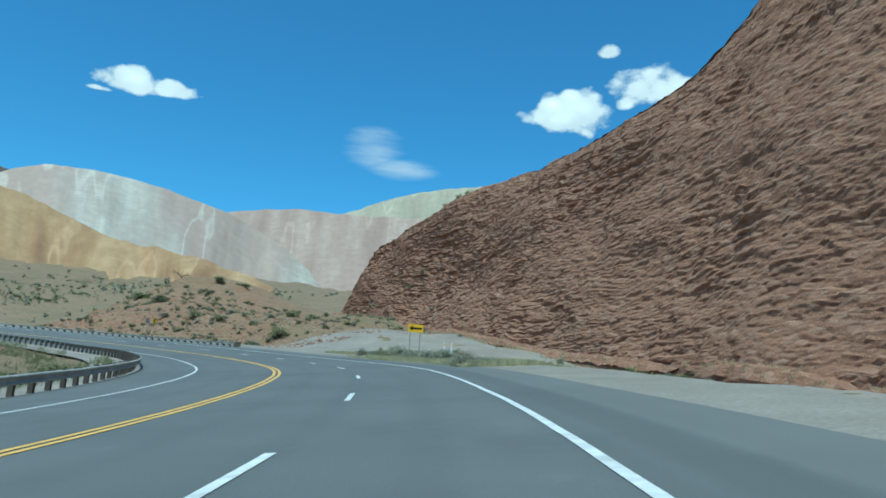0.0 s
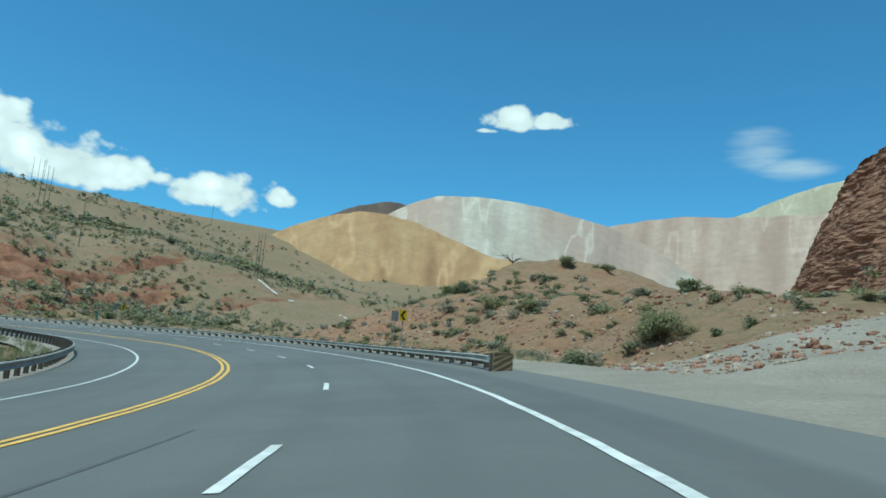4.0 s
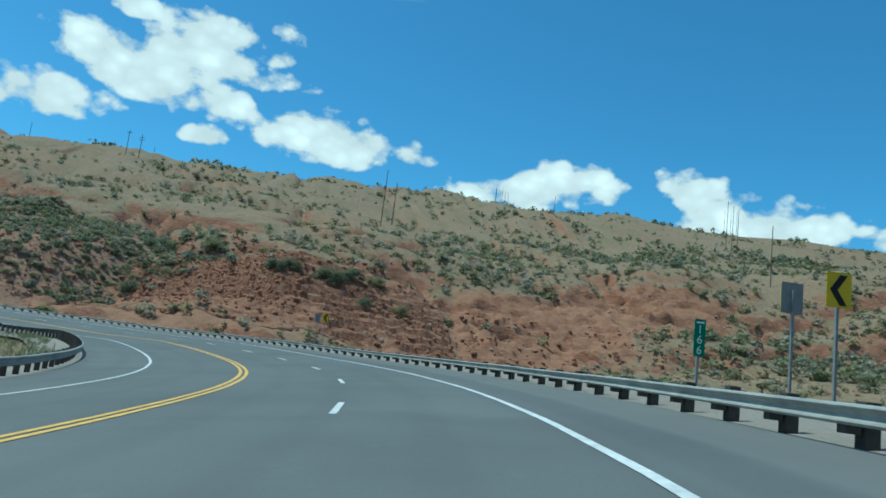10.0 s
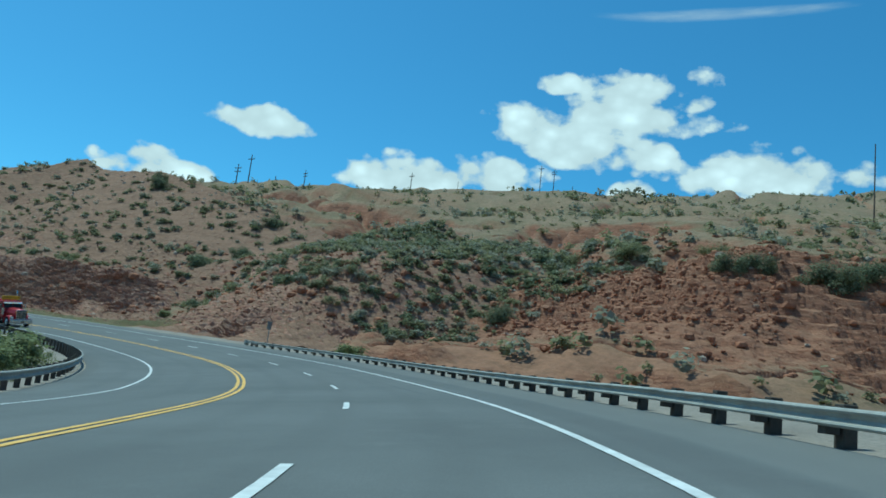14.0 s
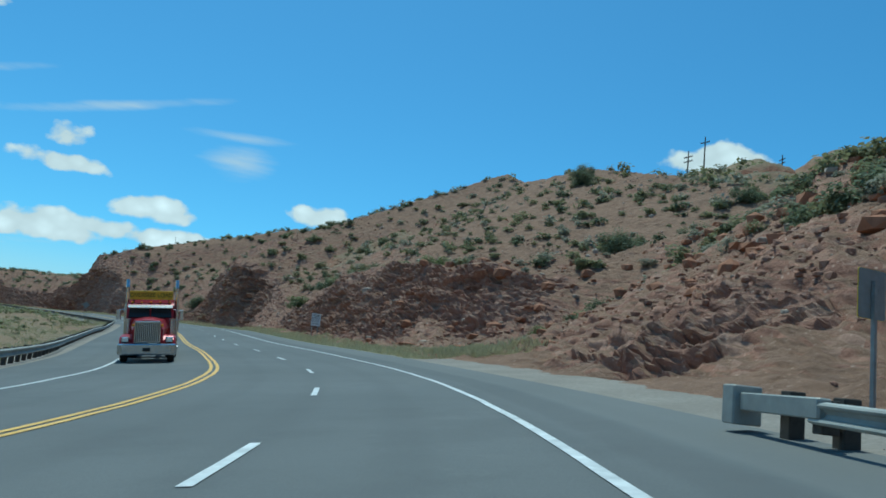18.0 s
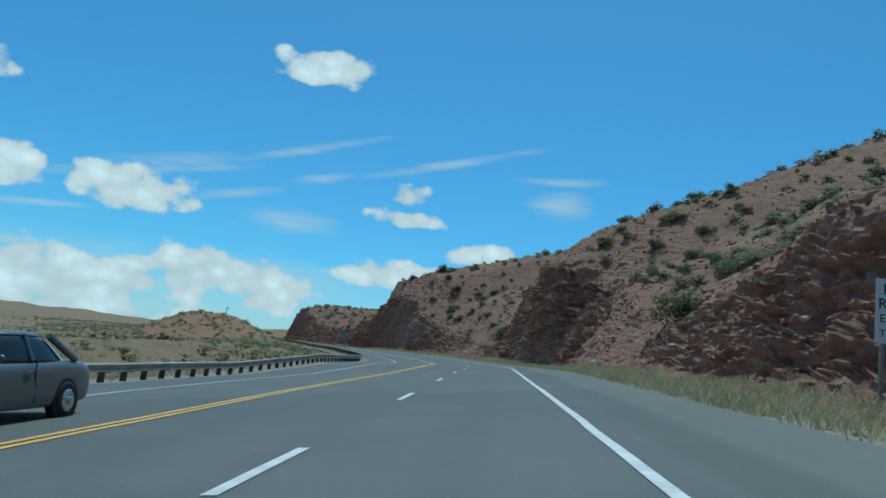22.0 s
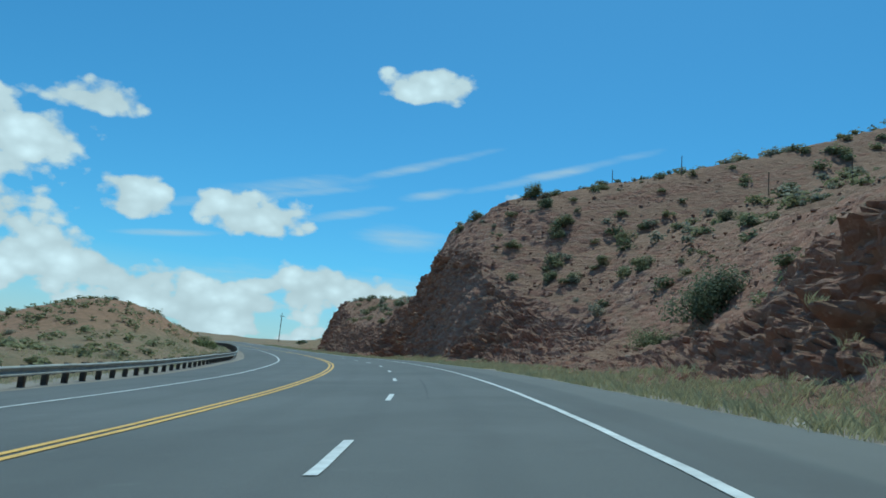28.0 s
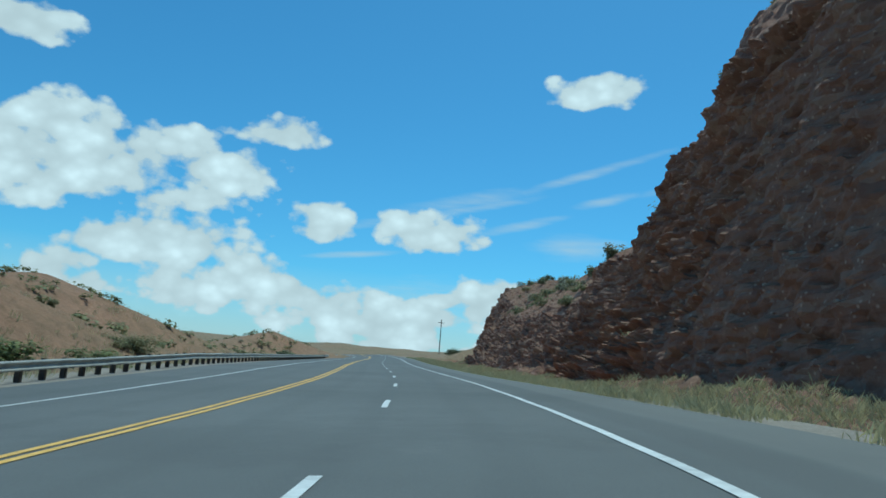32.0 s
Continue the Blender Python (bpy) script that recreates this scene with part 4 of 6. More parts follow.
M_SKID = material("tyre_black", plain((0.10, 0.10, 0.10), 0.8, 0, 0.2, 3.0))
for s0, s1, d0, d1 in ((150.5, 157, 0.75, 1.2), (151.5, 157.5, -0.6, -0.15), (236, 246, 0.9, 0.5), (120, 131, -2.7, -2.3), (402, 409, 0.4, 0.9), (452, 466, -0.5, -0.4), (67, 76, -3.0, -2.6)):
    ss = np.arange(s0, s1, 0.6)
    dd = d0 + (d1 - d0) * (ss - s0) / (s1 - s0)
    wd = 0.012 + 0.03 * np.sin((ss - s0) / (s1 - s0) * math.pi)
    o = new("tyre_mark", mesh_of("tyre_mark", np.stack([road_point(ss, dd - wd, 0.004), road_point(ss, dd + wd, 0.004)], 1), grid_faces(len(ss), 2)[:, ::-1], M_SKID))
    o.parent = road


# ---- the pull-out beside the cliff ----
def build_lot():
    ss = np.arange(-78, 91, 1.5)
    u = np.linspace(0, 1, 16)
    rows = []
    for s in ss:
        p = road_point(s, 4.25)
        t = (p[1] + 70) / 217.0
        fx = float(np.interp(p[1], [-69, -25, 1, 29, 57, 87, 114, 149], [69, 55, 46, 36, 25, 9, -6, -26])) + 1.5
        wide = max(2.0, fx - p[0])
        q = road_point(s, 4.25 + u * wide)
        rows.append(q)
    V = np.stack(rows)
    z, _, d = ground_height(V[..., 0], V[..., 1])
    V[..., 2] = V[..., 2] * (1 - smooth(4.3, 9, d)) + (z + 0.12) * smooth(4.3, 9, d) - 0.01
    ob = sheet("pull_out", V, M_GRAVEL, flip=True)
    tagged(ob, "dusty grey gravel pull-out below the cliff", "pull-out", kind="structure")


build_lot()

# ---- dropping things onto the land ----
from mathutils.bvhtree import BVHTree


def tree_of(names):
    V, F, off = [], [], 0
    for ob in bpy.data.objects:
        if ob.name in names:
            me = ob.data
            co = np.empty(len(me.vertices) * 3)
            me.vertices.foreach_get("co", co)
            V += co.reshape(-1, 3).tolist()
            F += [[i + off for i in p.vertices] for p in me.polygons]
            off += len(me.vertices)
    return BVHTree.FromPolygons(V, F)


LAND = tree_of({"ground", "rock_outcrop", "rock_cut", "rock_cliff", "pull_out", "tan_hill", "road", "gravel_shoulder", "gravel_shoulder.001", "gravel_shoulder.002"})


def drop(x, y):
    """Height of the land under a place, and its slope normal."""
    hit, n, _, _ = LAND.ray_cast(Vector((x, y, 900)), Vector((0, 0, -1)))
    return (hit.z, n) if hit else (None, None)


# ---- building blocks ----
class Solid:
    """Collects boxes, tubes and prisms for one mesh."""

    def __init__(self):
        self.v, self.f = [], []

    def add(self, v, f):
        o = len(self.v)
        self.v += [tuple(p) for p in v]
        self.f += [[i + o for i in q] for q in f]
        return self

    def box(self, x0, x1, y0, y1, z0, z1, c=0.0):
        """A box with its long edges cut by c."""
        if c <= 0:
            v = [(x, y, z) for z in (z0, z1) for x, y in ((x0, y0), (x1, y0), (x1, y1), (x0, y1))]
            return self.add(v, [(0, 3, 2, 1), (4, 5, 6, 7), (0, 1, 5, 4), (1, 2, 6, 5), (2, 3, 7, 6), (3, 0, 4, 7)])
        ring = lambda e, z: [(x0 + c + e, y0 + e, z), (x1 - c - e, y0 + e, z), (x1 - e, y0 + c + e, z), (x1 - e, y1 - c - e, z), (x1 - c - e, y1 - e, z), (x0 + c + e, y1 - e, z), (x0 + e, y1 - c - e, z), (x0 + e, y0 + c + e, z)]
        return self.rings([ring(c * 0.7, z0), ring(0, z0 + c * 0.7), ring(0, z1 - c * 0.7), ring(c * 0.7, z1)])

    def rings(self, rings, cap=True):
        n = len(rings[0])
        v = [p for r in rings for p in r]
        f = []
        for k in range(len(rings) - 1):
            for i in range(n):
                j = (i + 1) % n
                f.append((k * n + i, k * n + j, (k + 1) * n + j, (k + 1) * n + i))
        if cap:
            f.append(tuple(reversed(range(n))))
            f.append(tuple(range((len(rings) - 1) * n, len(rings) * n)))
        return self.add(v, f)

    def tube(self, a, b, ra, rb=None, n=8):
        a, b = Vector(a), Vector(b)
        rb = ra if rb is None else rb
        q = (b - a).to_track_quat("Z", "Y")
        ring = lambda p, r: [tuple(p + q @ Vector((r * math.cos(t), r * math.sin(t), 0))) for t in np.linspace(0, 2 * math.pi, n, endpoint=False)]
        return self.rings([ring(a, ra), ring(b, rb)])

    def prism(self, side, x0, x1):
        """An outline in y and z, drawn out along x."""
        return self.rings([[(x0, y, z) for y, z in side], [(x1, y, z) for y, z in side]])

    def mesh(self, name, mat, smooth_shade=False):
        me = mesh_of(name, self.v, self.f, mat, smooth_shade)
        bm = bmesh.new()
        bm.from_mesh(me)
        bmesh.ops.recalc_face_normals(bm, faces=bm.faces)
        bm.to_mesh(me)
        bm.free()
        return me


def part(name, shape, mat, parent, label="", at=None):
    """One mesh object under a thing or under a part."""
    me = shape.mesh(name, mat) if isinstance(shape, Solid) else shape
    ob = new(name, me)
    ob.parent = parent
    if at is not None:
        ob.matrix_basis = at
    if label:
        ob["label"] = label
    return ob


def thing(name, m, label, category, group=""):
    ob = new(name)
    ob.empty_display_size = 0.3
    ob.matrix_basis = m
    return tagged(ob, label, category, group)


def words(text, size, mat, parent, at):
    cu = bpy.data.curves.new("lettering", "FONT")
    cu.body, cu.size, cu.align_x, cu.align_y, cu.extrude = text, size, "CENTER", "CENTER", 0.003
    cu.materials.append(mat)
    tmp = bpy.data.objects.new("lettering", cu)
    scene.collection.objects.link(tmp)
    me = bpy.data.meshes.new_from_object(tmp.evaluated_get(bpy.context.evaluated_depsgraph_get()))
    bpy.data.objects.remove(tmp)
    me.materials.clear()
    me.materials.append(mat)
    return part("lettering", me, mat, parent, "", at)


M_RAIL = material("galvanised_rail", plain((0.35, 0.34, 0.305), 0.6, 0.15, 0.25, 1.5))
M_POST = material("dark_post", plain((0.10, 0.085, 0.07), 0.9, 0, 0.3, 6.0, 0.01, 0.4))
M_STEEL = material("grey_steel", plain((0.30, 0.30, 0.29), 0.6, 0.3, 0.2, 4.0))
M_SIGNBACK = material("sign_back", plain((0.28, 0.28, 0.27), 0.6, 0.2, 0.15, 4.0))
M_SIGN_Y = material("sign_yellow", plain((0.80, 0.45, 0.02), 0.5, 0, 0.06, 4.0))
M_SIGN_CHEV = material("sign_yellow_green", plain((0.70, 0.50, 0.02), 0.5, 0, 0.06, 4.0))
M_SIGN_W = material("sign_white", plain((0.78, 0.79, 0.78), 0.5, 0, 0.05, 4.0))
M_SIGN_G = material("sign_green", plain((0.01, 0.22, 0.12), 0.5, 0, 0.08, 4.0))
M_BLACK = material("black_paint", plain((0.012, 0.012, 0.012), 0.5, 0, 0.2, 5.0))
M_WOOD = material("weathered_pole", plain((0.13, 0.10, 0.08), 0.9, 0, 0.25, 3.0))
M_CONCRETE = material("pale_concrete", plain((0.62, 0.60, 0.55), 0.9, 0, 0.15, 0.5))


# ---- guardrails ----
W_BEAM = [(0.0, 0.0), (0.06, 0.012), (0.075, 0.032), (0.065, 0.052), (0.02, 0.072), (0.0, 0.11), (0.02, 0.148), (0.065, 0.165), (0.075, 0.186), (0.06, 0.206), (0.0, 0.22)]
POST_MESH = Solid().box(-0.085, 0.085, -0.10, 0.10, -0.6, 0.745, 0.012).mesh("post", M_POST)
BLOCK_MESH = Solid().box(-0.085, 0.085, -0.09, 0.09, 0.42, 0.74, 0.012).mesh("block", M_POST)


def place_on_road(s, d, turn=0.0, lift=0.0):
    p = road_point(s, d)
    return pose(float(p[0]), float(p[1]), float(p[2]) + lift, 0, 0, heading(s) + turn)


def rail_panel(s0, s1, offs, face, top):
    """A length of W-beam with a rolled profile; face is +1 when it faces the right."""
    ss = np.linspace(s0, s1, 5)
    V = []
    loop = [(a, b) for a, b in W_BEAM] + [(a - 0.012, b) for a, b in reversed(W_BEAM)]
    for s in ss:
        d = float(np.interp(s, offs[0], offs[1]))
        base = road_point(s, d)
        tx, ty = float(np.interp(s, S_ALL, T_ALL[:, 0])), float(np.interp(s, S_ALL, T_ALL[:, 1]))
        V.append([(base[0] + face * a * ty, base[1] - face * a * tx, base[2] + top * (1 + (b - 0.22) / 0.45)) for a, b in loop])
    return Solid().rings(V)


def guardrail(label, s0, s1, offs, face, top=0.73):
    """Posts with blocks, and overlapping beam panels, along the road."""
    n = int((s1 - s0) / 1.6)
    root = thing("guardrail", pose(*[float(v) for v in road_point(s0, float(np.interp(s0, *offs)))]), label, "guardrail", "guardrails along the road")
    inv = root.matrix_basis.inverted()
    for k in range(n + 1):
        s = s0 + 1.6 * k
        d = float(np.interp(s, *offs))
        m = place_on_road(s, d - face * 0.30, random.uniform(-2, 2), top - 0.73 + random.uniform(-0.015, 0.02))
        part("post", POST_MESH, None, root, "", inv @ m)
        part("block", BLOCK_MESH, None, root, "", inv @ place_on_road(s, d - face * 0.10, 0, top - 0.74))
    k = 0
    while s0 + 3.2 * k < s1 - 1:
        a = s0 + 3.2 * k - 0.15
        p = part("beam_panel", rail_panel(a, min(a + 3.36, s1 + 0.1), offs, face, top + 0.001 * (k % 2) + random.uniform(-0.008, 0.008)), M_RAIL, root)
        p.matrix_basis = inv.copy()
        k += 1
    return root


RIGHT_OFF = ([86, 90, 123, 152, 182, 211, 270, 286], [3.4, 3.6, 3.95, 4.1, 4.35, 4.3, 4.1, 3.9])
guardrail("weathered steel guardrail with dark posts beside the outer shoulder", 88, 283.5, RIGHT_OFF, -1, 0.45)
guardrail("weathered steel guardrail round the inside of the bend", -46, 330, ([-60, 40, 110, 300, 340], [-11.3, -11.4, -11.7, -11.7, -12.1]), 1, 0.63)
guardrail("weathered steel guardrail along the straight", 331.5, 690, ([330, 400, 450, 690], [-12.1, -12.4, -12.1, -12.3]), 1, 0.62)


M_FADED = material("faded_tan_panel", plain((0.30, 0.22, 0.13), 0.8, 0, 0.3, 6.0))
M_FADED_DARK = material("faded_dark_stripe", plain((0.10, 0.075, 0.05), 0.8, 0, 0.3, 6.0))


def rail_end_marker():
    """The end of the outer rail that meets oncoming cars: a flat nose and a striped panel."""
    root = thing("rail_terminal", place_on_road(87.5, 3.47, 0, -0.2), "guardrail end with a faded tan striped panel", "guardrail end")
    part("post", Solid().box(-0.06, 0.06, 0.0, 0.14, -0.6, 0.74, 0.012), M_POST, root)
    part("nose", Solid().box(-0.04, 0.04, 0.02, 0.5, 0.45, 0.63, 0.02), M_RAIL, root)
    plate = part("striped_panel", Solid().box(0.02, 0.62, -0.03, 0.0, 0.05, 0.78), M_FADED, root, "faded brown and tan striped panel")
    for k in range(6):
        z = 0.04 + k * 0.19
        lo, hi = max(0.06, z), min(0.77, z + 0.11)
        s = Solid()
        pts = []
        for x in (0.03, 0.61):
            for zz in (z - 0.35 + (x - 0.03) * 0.6, z - 0.24 + (x - 0.03) * 0.6):
                pts.append((x, zz))
        q = [(pts[0][0], pts[0][1]), (pts[2][0], pts[2][1]), (pts[3][0], pts[3][1]), (pts[1][0], pts[1][1])]
        q = [(x, min(0.775, max(0.055, zz))) for x, zz in q]
        if max(zz for _, zz in q) - min(zz for _, zz in q) < 0.03:
            continue
        s.rings([[(x, -0.031, zz) for x, zz in q], [(x, -0.036, zz) for x, zz in q]])
        part("stripe", s, M_FADED_DARK, plate)


rail_end_marker()


def rail_end_box():
    """The far end of the outer rail: a square steel impact head."""
    root = thing("rail_terminal", place_on_road(284.6, 3.95, 0, -0.25), "square grey steel impact head at the guardrail end", "guardrail end")
    part("post", POST_MESH, None, root, "", pose(0.2, -0.6, 0))
    part("impact_head", Solid().box(-0.17, 0.17, 0.0, 0.30, 0.33, 0.77, 0.02), M_RAIL, root, "pale grey steel box")
    part("guide_channel", Solid().box(-0.10, 0.04, -1.6, 0.0, 0.49, 0.69, 0.02), M_RAIL, root)
    part("foot_strut", Solid().box(0.14, 0.24, -2.0, -0.2, 0.0, 0.08), M_STEEL, root)


rail_end_box()


# ---- road signs ----
def rounded(w, h, y0, y1, r=0.04):
    pts = []
    for cx, cz, a0 in ((w / 2 - r, h / 2 - r, 0), (-w / 2 + r, h / 2 - r, 90), (-w / 2 + r, -h / 2 + r, 180), (w / 2 - r, -h / 2 + r, 270)):
        for a in (0, 30, 60, 90):
            pts.append((cx + r * math.cos(radians(a0 + a)), cz + r * math.sin(radians(a0 + a))))
    return Solid().rings([[(x, y0, z) for x, z in pts], [(x, y1, z) for x, z in pts]])


def sign_post(root, x, low, high):
    part("post", Solid().box(x - 0.03, x + 0.03, 0.01, 0.07, low, high), M_STEEL, root)


def chevron_sign(s, d, turn, centre, label):
    p = road_point(s, d)
    z, _ = drop(float(p[0]), float(p[1]))
    high = float(np.interp(s, S_ALL, C_ALL[:, 2])) + centre - z
    root = thing("chevron_sign", pose(float(p[0]), float(p[1]), z, 0, 0, heading(s) + turn), label, "road sign", "chevron signs round the bend")
    sign_post(root, 0, -0.3, high + 0.2)
    face = part("panel", rounded(0.61, 0.76, -0.012, 0.0), M_SIGN_CHEV, root, "yellow panel", pose(0, 0, high))
    arrow = Solid()
    up = [(0.20, 0.33), (0.02, 0.33), (-0.22, 0.0), (-0.04, 0.0)]
    dn = [(-0.22, 0.0), (0.02, -0.33), (0.20, -0.33), (-0.04, 0.0)]
    for q in (up, dn):
        arrow.rings([[(x, -0.0125, zz) for x, zz in q], [(x, -0.018, zz) for x, zz in q]])
    part("chevron", arrow, M_BLACK, face)
    part("back", rounded(0.60, 0.75, 0.001, 0.006), M_SIGNBACK, root, "bare aluminium back", pose(0, 0, high))


FACING = "yellow chevron sign with a black arrow on a steel post"
TURNED = "chevron sign seen from its grey back on a steel post"
for s, d, c in ((116, 8.7, 3.2), (172, 8.8, 3.35), (222, 8.8, 3.38)):
    chevron_sign(s, d, 6, c, FACING)
    chevron_sign(s + 1.9, d + 0.2, 186, c, TURNED)
chevron_sign(287, 7.0, 200, 2.55, TURNED)


def arrow_sign():
    p = road_point(59.5, 9.2)
    z, _ = drop(float(p[0]), float(p[1]))
    root = thing("arrow_sign", pose(float(p[0]), float(p[1]), z, 0, 0, heading(56) - 6), "yellow sign with a black arrow above roadside brush", "road sign")
    high = float(np.interp(59.5, S_ALL, C_ALL[:, 2])) + 3.15 - z
    for x in (-0.42, 0.42):
        sign_post(root, x, -0.3, high + 0.25)
    face = part("panel", rounded(1.28, 0.64, -0.012, 0.0), M_SIGN_Y, root, "", pose(0, 0, high))
    a = [(-0.54, 0), (-0.24, 0.21), (-0.24, 0.075), (0.52, 0.075), (0.52, -0.075), (-0.24, -0.075), (-0.24, -0.21)]
    part("arrow", Solid().rings([[(x, -0.0125, zz) for x, zz in a], [(x, -0.018, zz) for x, zz in a]]), M_BLACK, face)


arrow_sign()


def keep_right_sign():
    p = road_point(353, 7.8)
    z, _ = drop(float(p[0]), float(p[1]))
    root = thing("keep_right_sign", pose(float(p[0]), float(p[1]), z, 0, 0, heading(353) + 2), "white rule sign with black letters on two thin posts", "road sign")
    high = float(np.interp(353, S_ALL, C_ALL[:, 2])) + 2.6 - z
    for x in (-0.30, 0.30):
        sign_post(root, x, -0.3, high + 0.4)
    part("panel", rounded(0.91, 1.22, -0.012, 0.0), M_SIGN_W, root, "", pose(0, 0, high))
    for k, (t, size) in enumerate((("KEEP", 0.30), ("RIGHT", 0.28), ("EXCEPT", 0.215), ("TO PASS", 0.20))):
        words(t, size, M_BLACK, root, pose(0, -0.014, high + 0.40 - 0.275 * k, 90, 0, 0))


keep_right_sign()


def mile_marker():
    p = road_point(175, 7.3)
    z, _ = drop(float(p[0]), float(p[1]))
    root = thing("mile_marker", pose(float(p[0]), float(p[1]), z, 0, 0, heading(176)), "narrow green mile marker with white figures", "road sign")
    high = float(np.interp(175, S_ALL, C_ALL[:, 2])) + 2.2 - z
    sign_post(root, 0, -0.3, high + 0.1)
    part("panel", rounded(0.30, 0.95, -0.012, 0.0), M_SIGN_G, root, "", pose(0, 0, high))
    part("word_bar", Solid().box(-0.10, 0.10, -0.02, -0.0125, high + 0.36, high + 0.41), M_SIGN_W, root)
    for k, figure in enumerate("166"):
        words(figure, 0.30, M_SIGN_W, root, pose(0, -0.014, high + 0.20 - 0.26 * k, 90, 0, 0))


mile_marker()


def diamond_sign():
    p = road_point(445.5, -14.7)
    z, _ = drop(float(p[0]), float(p[1]))
    root = thing("warning_sign", pose(float(p[0]), float(p[1]), z, 0, 0, heading(445.5) + 178), "diamond warning sign seen from its grey back", "road sign")
    high = float(np.interp(445.5, S_ALL, C_ALL[:, 2])) + 1.7 - z
    for x in (-0.25, 0.25):
        sign_post(root, x, -0.3, high + 0.4)
    part("panel", rounded(1.02, 1.02, -0.012, 0.0), M_SIGN_Y, root, "", pose(0, 0, high, 0, 45, 0))
    part("back", rounded(1.01, 1.01, 0.001, 0.006), M_SIGNBACK, root, "", pose(0, 0, high, 0, 45, 0))


diamond_sign()

for s, d in ((45.5, 6.0), (47.5, 7.2)):
    p = road_point(s, d)
    z, _ = drop(float(p[0]), float(p[1]))
    root = thing("delineator", pose(float(p[0]), float(p[1]), z, 0, 0, heading(s)), "slim pale roadside delineator post in the grass", "delineator", "delineators")
    part("stake", Solid().box(-0.05, 0.05, -0.012, 0.012, -0.2, 1.15), M_SIGN_W, root)
    part("reflector", Solid().box(-0.035, 0.035, -0.02, -0.0125, 0.92, 1.08), M_SIGN_Y, root)


# ---- poles on the ridge ----
# power poles on the hill: place and level of the top
POLE_TOPS = [(-352.3, 140.8, 79), (-354.8, 145, 75.5), (-331.3, -34, 70.9), (-329.3, -37, 67.4), (-331.8, -24.2, 64.1), (-374.8, -42.9, 79.2), (-454.7, 24.6, 105.4), (-455.1, 30.5, 104), (-408.3, -15.3, 88.1),
    (-285.8, 351.7, 72.5), (-288.8, 357, 73.8), (-291.9, 362.7, 75.1), (-453.8, 335.6, 120.3), (-457, 341, 119), (-460, 346, 119), (-314.5, 271.2, 71.7)]
POLE_HEIGHTS = [(-551.7, -54.6, 15), (-543.5, 17.4, 8), (-715.4, 266.9, 23), (-714.4, 270.9, 22), (-713.4, 274.9, 21), (-736.4, 261, 13), (-692.4, 261.8, 20), (-691.4, 266.8, 20), (-690.4, 271.8, 19),
    (-709.8, 482.9, 26), (-707.8, 487.9, 26), (-705.8, 492.9, 26), (-604.3, 285.6, 15), (-610.4, 621.6, 24)]
for i, (x, y, top) in enumerate(POLE_TOPS + POLE_HEIGHTS):
    z, _ = drop(x, y)
    h = top - z if i < len(POLE_TOPS) else top
    root = thing("utility_pole", pose(x, y, z - 0.5, 0, 0, random.uniform(-15, 15) + 75), "tall weathered wooden power pole on the ridge", "utility pole", "power poles on the ridge")
    part("pole", Solid().tube((0, 0, 0), (0.01 * h * random.uniform(-0.4, 0.4), 0, h + 0.5), 0.20, 0.13, 8), M_WOOD, root)
    if 2 <= i < 9:
        for k in range(1 + i % 2):
            part("crossarm", Solid().box(-1.3, 1.3, -0.08, 0.08, h - 1.0 - 1.1 * k, h - 0.8 - 1.1 * k), M_WOOD, root)
            for xx in (-1.2, -0.6, 0.6, 1.2):
                part("insulator", Solid().tube((xx, 0, h - 0.81 - 1.1 * k), (xx, 0, h - 0.56 - 1.1 * k), 0.06, 0.04, 6), M_STEEL, root)
for s, d, h in ((527, 33, 2.6), (519, 38, 2.6), (509, 42, 2.8), (500, 44, 2.6)):
    p = road_point(s, d)
    z, _ = drop(float(p[0]), float(p[1]))
    root = thing("fence_post", pose(float(p[0]), float(p[1]), z - 0.3), "thin dark stake on the hill crest", "stake", "stakes on the crest")
    part("stake", Solid().tube((0, 0, 0), (0.05, 0, h + 0.3), 0.06, 0.05, 6), M_WOOD, root)
root = thing("utility_pole", pose(-150, -420, drop(-150, -420)[0] - 0.5, 0, 0, 20), "distant wooden power pole beyond the crest", "utility pole", "power poles on the ridge")
part("pole", Solid().tube((0, 0, 0), (0, 0, 14), 0.2, 0.14, 8), M_WOOD, root)
part("crossarm", Solid().box(-1.2, 1.2, -0.08, 0.08, 12.6, 12.8), M_WOOD, root)


# ---- pale pipes on the slope ----
def pipe(label, pts, r):
    path = []
    for (xa, ya), (xb, yb) in zip(pts, pts[1:]):
        for u in np.linspace(0, 1, 9)[:-1]:
            path.append((xa + (xb - xa) * u, ya + (yb - ya) * u))
    path.append(pts[-1])
    zs = [drop(x, y)[0] for x, y in path]
    zs = np.convolve(np.pad(zs, 2, mode="edge"), np.ones(5) / 5, "valid") + r * 0.8
    root = thing("drain_pipe", pose(path[0][0], path[0][1], float(zs[0])), label, "pipe", "pale pipes on the hillside")
    inv = root.matrix_basis.inverted()
    for k in range(len(path) - 1):
        if random.random() < 0.12:
            continue
        o = part("pipe_length", Solid().tube((*path[k], zs[k]), (*path[k + 1], zs[k + 1]), r, r, 8), M_CONCRETE, root)
        o.matrix_basis = inv.copy()


pipe("long pale pipe running down the scrubby hillside", [(-300, 356), (-278, 342), (-240, 331)], 0.38)
pipe("pale bent pipe at the foot of the hillside", [(-226, 347), (-211, 341), (-203, 319)], 0.38)
pipe("pale pipe high on the far hillside", [(-660, 327), (-628, 317), (-600, 305)], 1.1)


